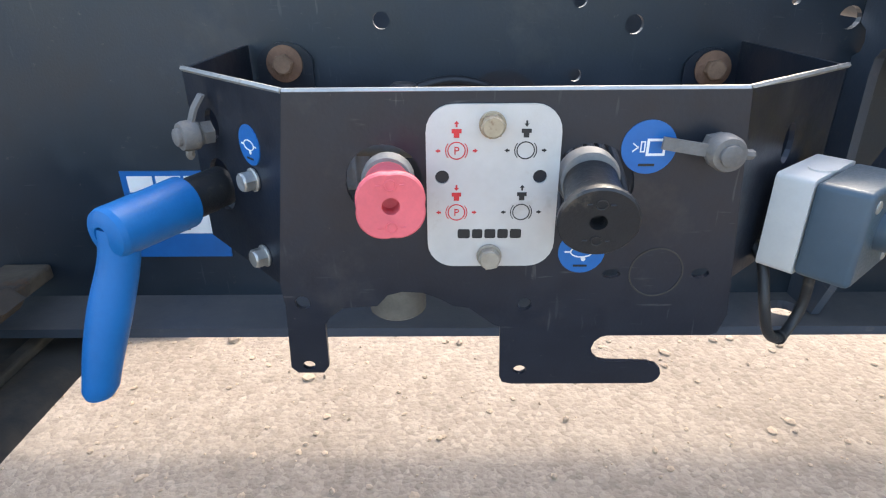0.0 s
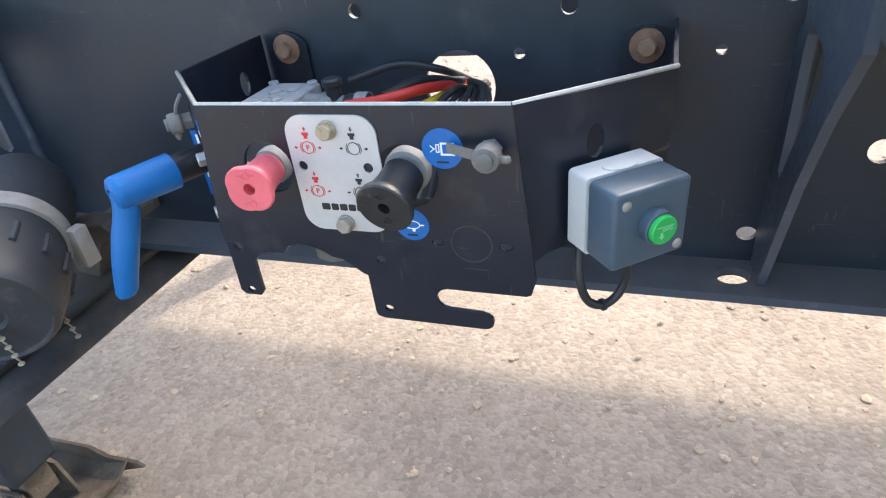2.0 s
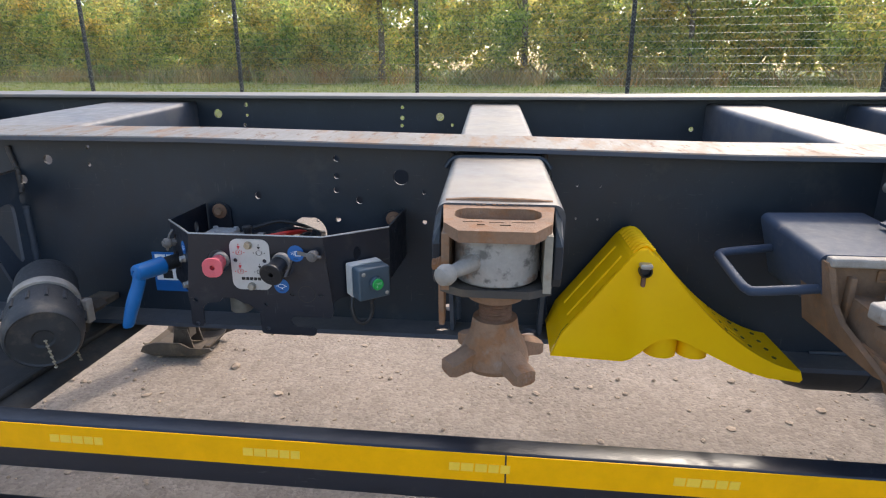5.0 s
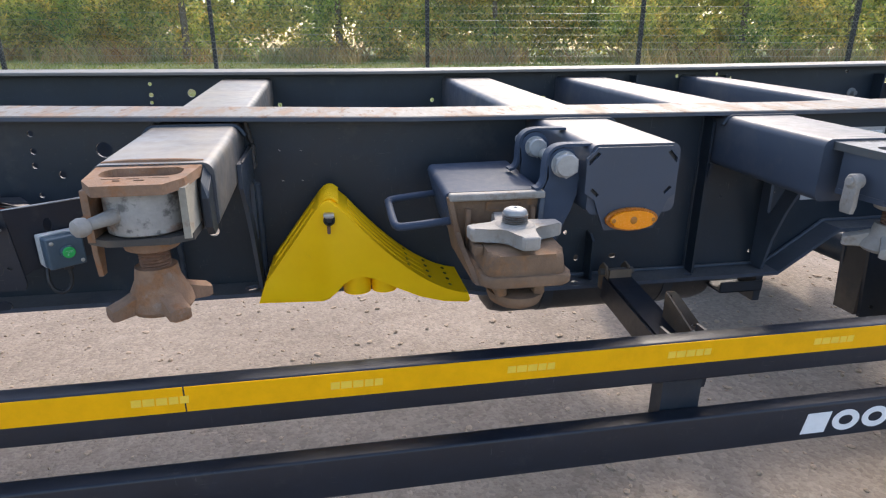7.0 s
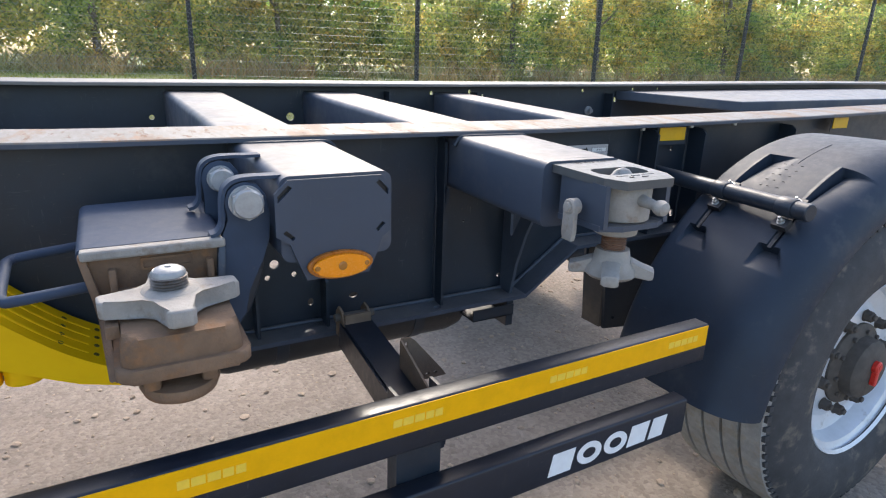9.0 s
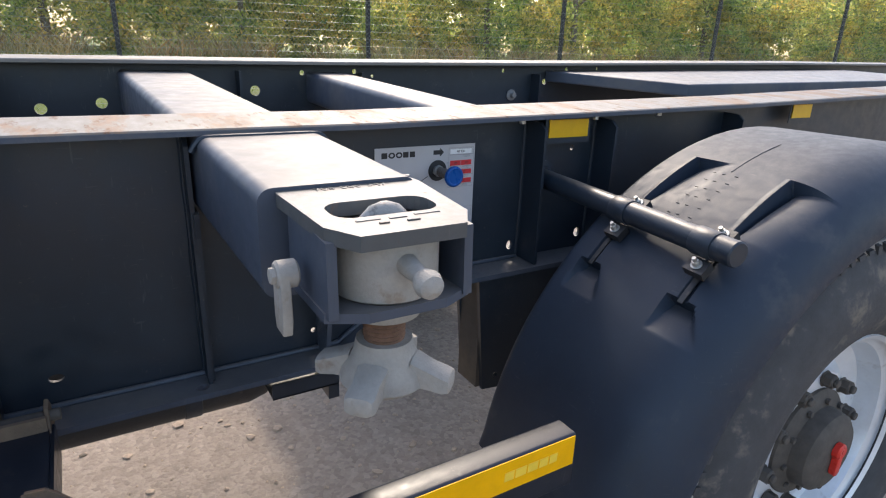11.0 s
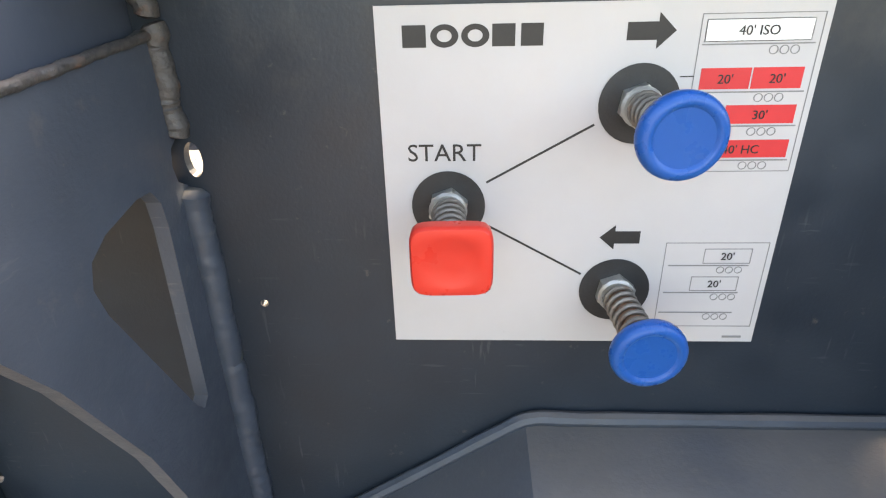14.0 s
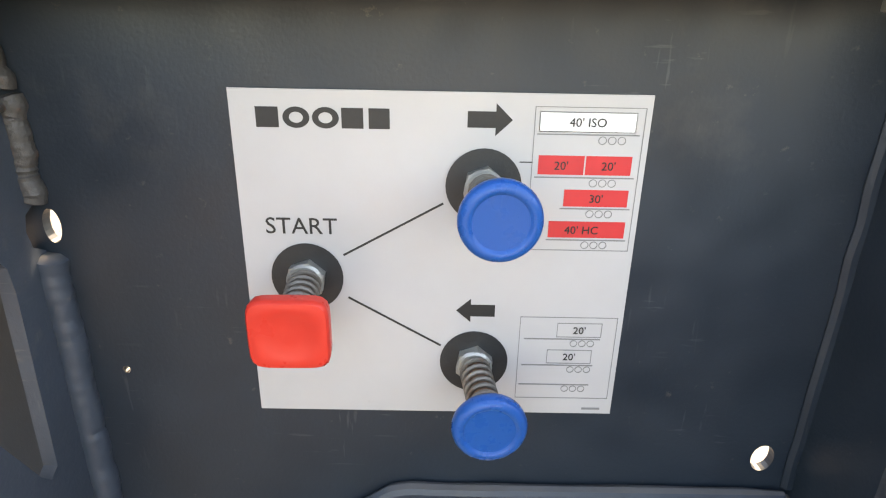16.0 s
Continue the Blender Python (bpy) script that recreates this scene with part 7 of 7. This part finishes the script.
for k in range(10):
    a = 2 * math.pi * (k + .3) / 10
    p = Vector((WX + .1675 * math.cos(a), YO + .081, WZ + .1675 * math.sin(a)))
    bm = B()
    hexhead(bm, p, (0, -1, 0), .032, .022, .021, a)
    cyl(bm, p + Vector((0, -.024, 0)), p + Vector((0, -.033, 0)), .0105, 14, .002)
    part("wheel_nut", bm, HUBM, wh, "brown grimy wheel nut", True)
    bm = B()
    p = Vector((WX + .118 * math.cos(a), YO + .061, WZ + .118 * math.sin(a)))
    hexhead(bm, p, (0, -1, 0), .014, .008)
    part("hub_bolt", bm, HUBM, hub, smooth=True)
bm = B()
prism(bm, "xz", rrect(WX - .010, WX + .010, WZ - .045, WZ + .015, .006), YO - .004, YO + .010, bev=.002)
lathe(bm, (WX, YO + .010, WZ + .02), (0, -1, 0), [(.020, 0), (.020, .012), (.015, .016)], 24)
part("hub_indicator", bm, REDK, hub, "bright red hub tag", True)
# wheel and mudguard at the farther end of the axle
for ob, x in ((wh, WX), (mg, GX)):
    copy_thing(ob, Matrix.Translation((x, FAR / 2, 0)) @ Matrix.Rotation(math.pi, 4, "Z") @ Matrix.Translation((-x, -FAR / 2, 0)) @ Matrix.Translation(ob.location))
# inner dark axle tube
axle = thing("axle", "dark steel axle beam between the wheels", "axle", (WX, .6, WZ))
bm = B()
cyl(bm, (WX, -.21, WZ), (WX, 1.4, WZ), .065, 24)
part("tube", bm, PAINT, axle, smooth=True)
# suspension hangers below the beams
for x0, y0 in ((2.805, -.05), (2.805, FAR - .05)):
    hg = thing("suspension_hanger", "dark folded steel hanger bracket under the beam", "bracket", (x0 + .1, y0, .55))
    side = [(x0 - .02, .875), (x0 + .30, .875), (x0 + .26, .60), (x0 + .15, .53), (x0 + .01, .545)]
    for d0 in (0, .10):
        bm = B()
        prism(bm, "xz", side, y0 + d0, y0 + d0 + .012, [circle(x0 + .05, .58, .008, 12)], bev=0)
        part("side_plate", bm, PAINT, hg)
    bm = B()
    prism(bm, "yz", [(y0 + .012, .875), (y0 + .10, .875), (y0 + .10, .55), (y0 + .012, .55)], x0 - .004, x0 + .012)
    part("front_plate", bm, EARTHY, hg, "dusty dark front plate")
    bm = B()
    cyl(bm, (x0 + .16, y0 - .02, .585), (x0 + .16, y0 + .13, .585), .022, 20, .003)
    part("pivot_bolt", bm, HUBM, hg, smooth=True)
# small carrier hanging from the beam
hc = thing("hose_carrier", "small dark angle carrier below the beam", "bracket", (2.37, 0, .6))
bm = B()
box(bm, 2.396, 2.422, -.03, .06, .630, .742, .002)
box(bm, 2.268, 2.42, -.035, -.029, .668, .705, .001)
box(bm, 2.268, 2.42, -.035, .06, .668, .673, .001)
part("angle", bm, PAINT, hc)
# air tank below the beam
tk = thing("air_tank", "black cylindrical compressed air tank under the beam", "air tank", (1.9, .15, .585))
bm = B()
lathe(bm, (1.49, .15, .705), (1, 0, 0), [(.02, 0), (.08, .008), (.110, .03), (.120, .07), (.120, .75), (.110, .79), (.08, .812), (.02, .82)], 40)
part("shell", bm, BLACK, tk, smooth=True)
for x in (1.68, 2.10):
    bm = B()
    lathe(bm, (x, .15, .705), (1, 0, 0), [(.1205, 0), (.123, .001), (.123, .034), (.1205, .035)], 40)
    part("tank_strap", bm, PAINT, tk, "dark steel tank strap", True)

# ---- document tube with its cap ----
dt = thing("document_tube", "dark grey plastic storage tube with a ribbed screw cap", "storage tube", (-.33, -.27, .81))
TR = .076
AX = Vector((math.sin(.634) * math.cos(.168), -math.cos(.634) * math.cos(.168), -math.sin(.168)))
TB = Vector((-.257, -.385, .885)) - AX * .30
bm = B()
lathe(bm, TB, AX, [(.012, -.012), (TR * .5, -.006), (TR * .75, .008), (TR * .88, .035), (TR * .90, .06), (TR * .90, .215)], 44)
part("tube", bm, TUBEG, dt, smooth=True)
bm = B()
lathe(bm, TB, AX, [(TR * .92, .195), (TR * 1.03, .200), (TR * 1.04, .255), (TR * 1.0, .288), (TR * .95, .297), (TR * .90, .300), (TR * .86, .296), (TR * .60, .294), (TR * .45, .297), (TR * .30, .297), (TR * .24, .292), (TR * .02, .292)], 48)
cap = part("cap", bm, TUBEG, dt, "ribbed screw cap", True)
A, u, v = basis(AX)
for k in range(14):
    a = 2 * math.pi * k / 14
    d = u * math.cos(a) + v * math.sin(a)
    bm = B()
    tube(bm, [TB + A * .208 + d * TR * 1.03, TB + A * .245 + d * TR * 1.04], .0042, 8, 2)
    part("grip_rib", bm, TUBEG, cap, smooth=True)
bm = B()
lathe(bm, TB, AX, [(TR * .91, .138), (TR * .97, .138), (TR * .975, .166), (TR * .91, .166)], 44)
part("strap", bm, STRAPM, dt, "pale dusty clamp strap", True)
bm = B()
q = TB + A * .152 + Vector((.066, .045, 0))
box(bm, q.x - .006, q.x + .012, q.y - .012, q.y + .012, q.z - .055, q.z + .004, .003)
part("buckle", bm, STRAPM, dt, "pale clamp buckle", True)
for n_, c0 in ((11, TB + A * .294 + Vector((.006, -.002, -.004))), (9, TB + A * .20 + Vector((.060, .0, -.055)))):
    bm = B()
    for k in range(n_):
        c = c0 + Vector((.0012 * k, -.001, -.0062 * k))
        lathe(bm, c, (.3, 1 if k % 2 else -.2, .4 if k % 2 else 1), [(.0030, -.001), (.0040, 0), (.0030, .001)], 10)
    part("chain", bm, BRASSY, cap, "thin rusty bead chain", True)
bm = B()
prism(bm, "xz", [(-.42, .775), (-.375, .770), (-.360, .80), (-.345, .835), (-.315, .845), (-.305, .858), (-.32, .872), (-.37, .872), (-.42, .86)], -.150, -.110, bev=.004)
box(bm, -.41, -.35, -.115, -.001, .825, .845, .004)
part("carrier", bm, FOOTM, dt, "brown cast carrier")

# ---- landing legs ----
for name_y, lab in ((1.28, "landing leg"), (-.17, "landing leg")):
    y = name_y
    x0 = -.96 if y > 0 else -.92
    lg = thing("landing_leg", "earth-stained landing leg with a dished steel foot", "landing leg", (x0, y, 0))
    bm = B()
    box(bm, x0 - .06, x0 + .06, y - .06, y + .06, .17, .80, .008)
    part("leg", bm, PAINT, lg)
    bm = B()
    box(bm, x0 - .035, x0 + .035, y - .035, y + .035, .07, .20, .004)
    lathe(bm, (x0, y - .06, .10), (0, 1, 0), [(.024, 0), (.024, .12)], 20)
    part("inner_leg", bm, FOOTM, lg, "brown inner leg and pivot")
    bm = B()
    secs = []
    for dx, z in ((-.17, .050), (-.15, .030), (-.09, .012), (0, .004), (.09, .012), (.15, .030), (.17, .055)):
        secs.append([bm.verts.new((x0 + dx, y + dy, z + h + (.025 if abs(dy) > .1 else 0))) for h in (0, .008) for dy in (-.13, -.09, .09, .13)])
    for p, q in zip(secs, secs[1:]):
        for i in range(3):
            bm.faces.new((p[i], p[i + 1], q[i + 1], q[i]))
            bm.faces.new((p[4 + i], q[4 + i], q[5 + i], p[5 + i]))
        bm.faces.new((p[0], q[0], q[4], p[4])), bm.faces.new((p[3], p[7], q[7], q[3]))
    bm.faces.new([secs[0][i] for i in (0, 1, 2, 3, 7, 6, 5, 4)]), bm.faces.new([secs[-1][i] for i in (0, 1, 2, 3, 7, 6, 5, 4)])
    part("foot_plate", bm, FOOTM, lg, "dished foot plate")
    bm = B()
    for s in (-1, 1):
        bm = B() if s > 0 else bm
        prism(bm, "xz", [(x0 - .06, .02), (x0 + .06, .02), (x0 + .035, .13), (x0 - .035, .13)], y + s * .045, y + s * .053)
        part("foot_cheek", bm, FOOTM, lg)
        bm = B()
        prism(bm, "xz", [(x0 - .19, .030), (x0 - .17, .065), (x0 - .11, .085), (x0 + .04, .090), (x0 + .09, .060), (x0 + .19, .070), (x0 + .21, .055), (x0 + .13, .022), (x0 - .12, .012)], y + s * .128, y + s * .138, bev=.003)
        part("foot_side", bm, FOOTM, lg, smooth=True)
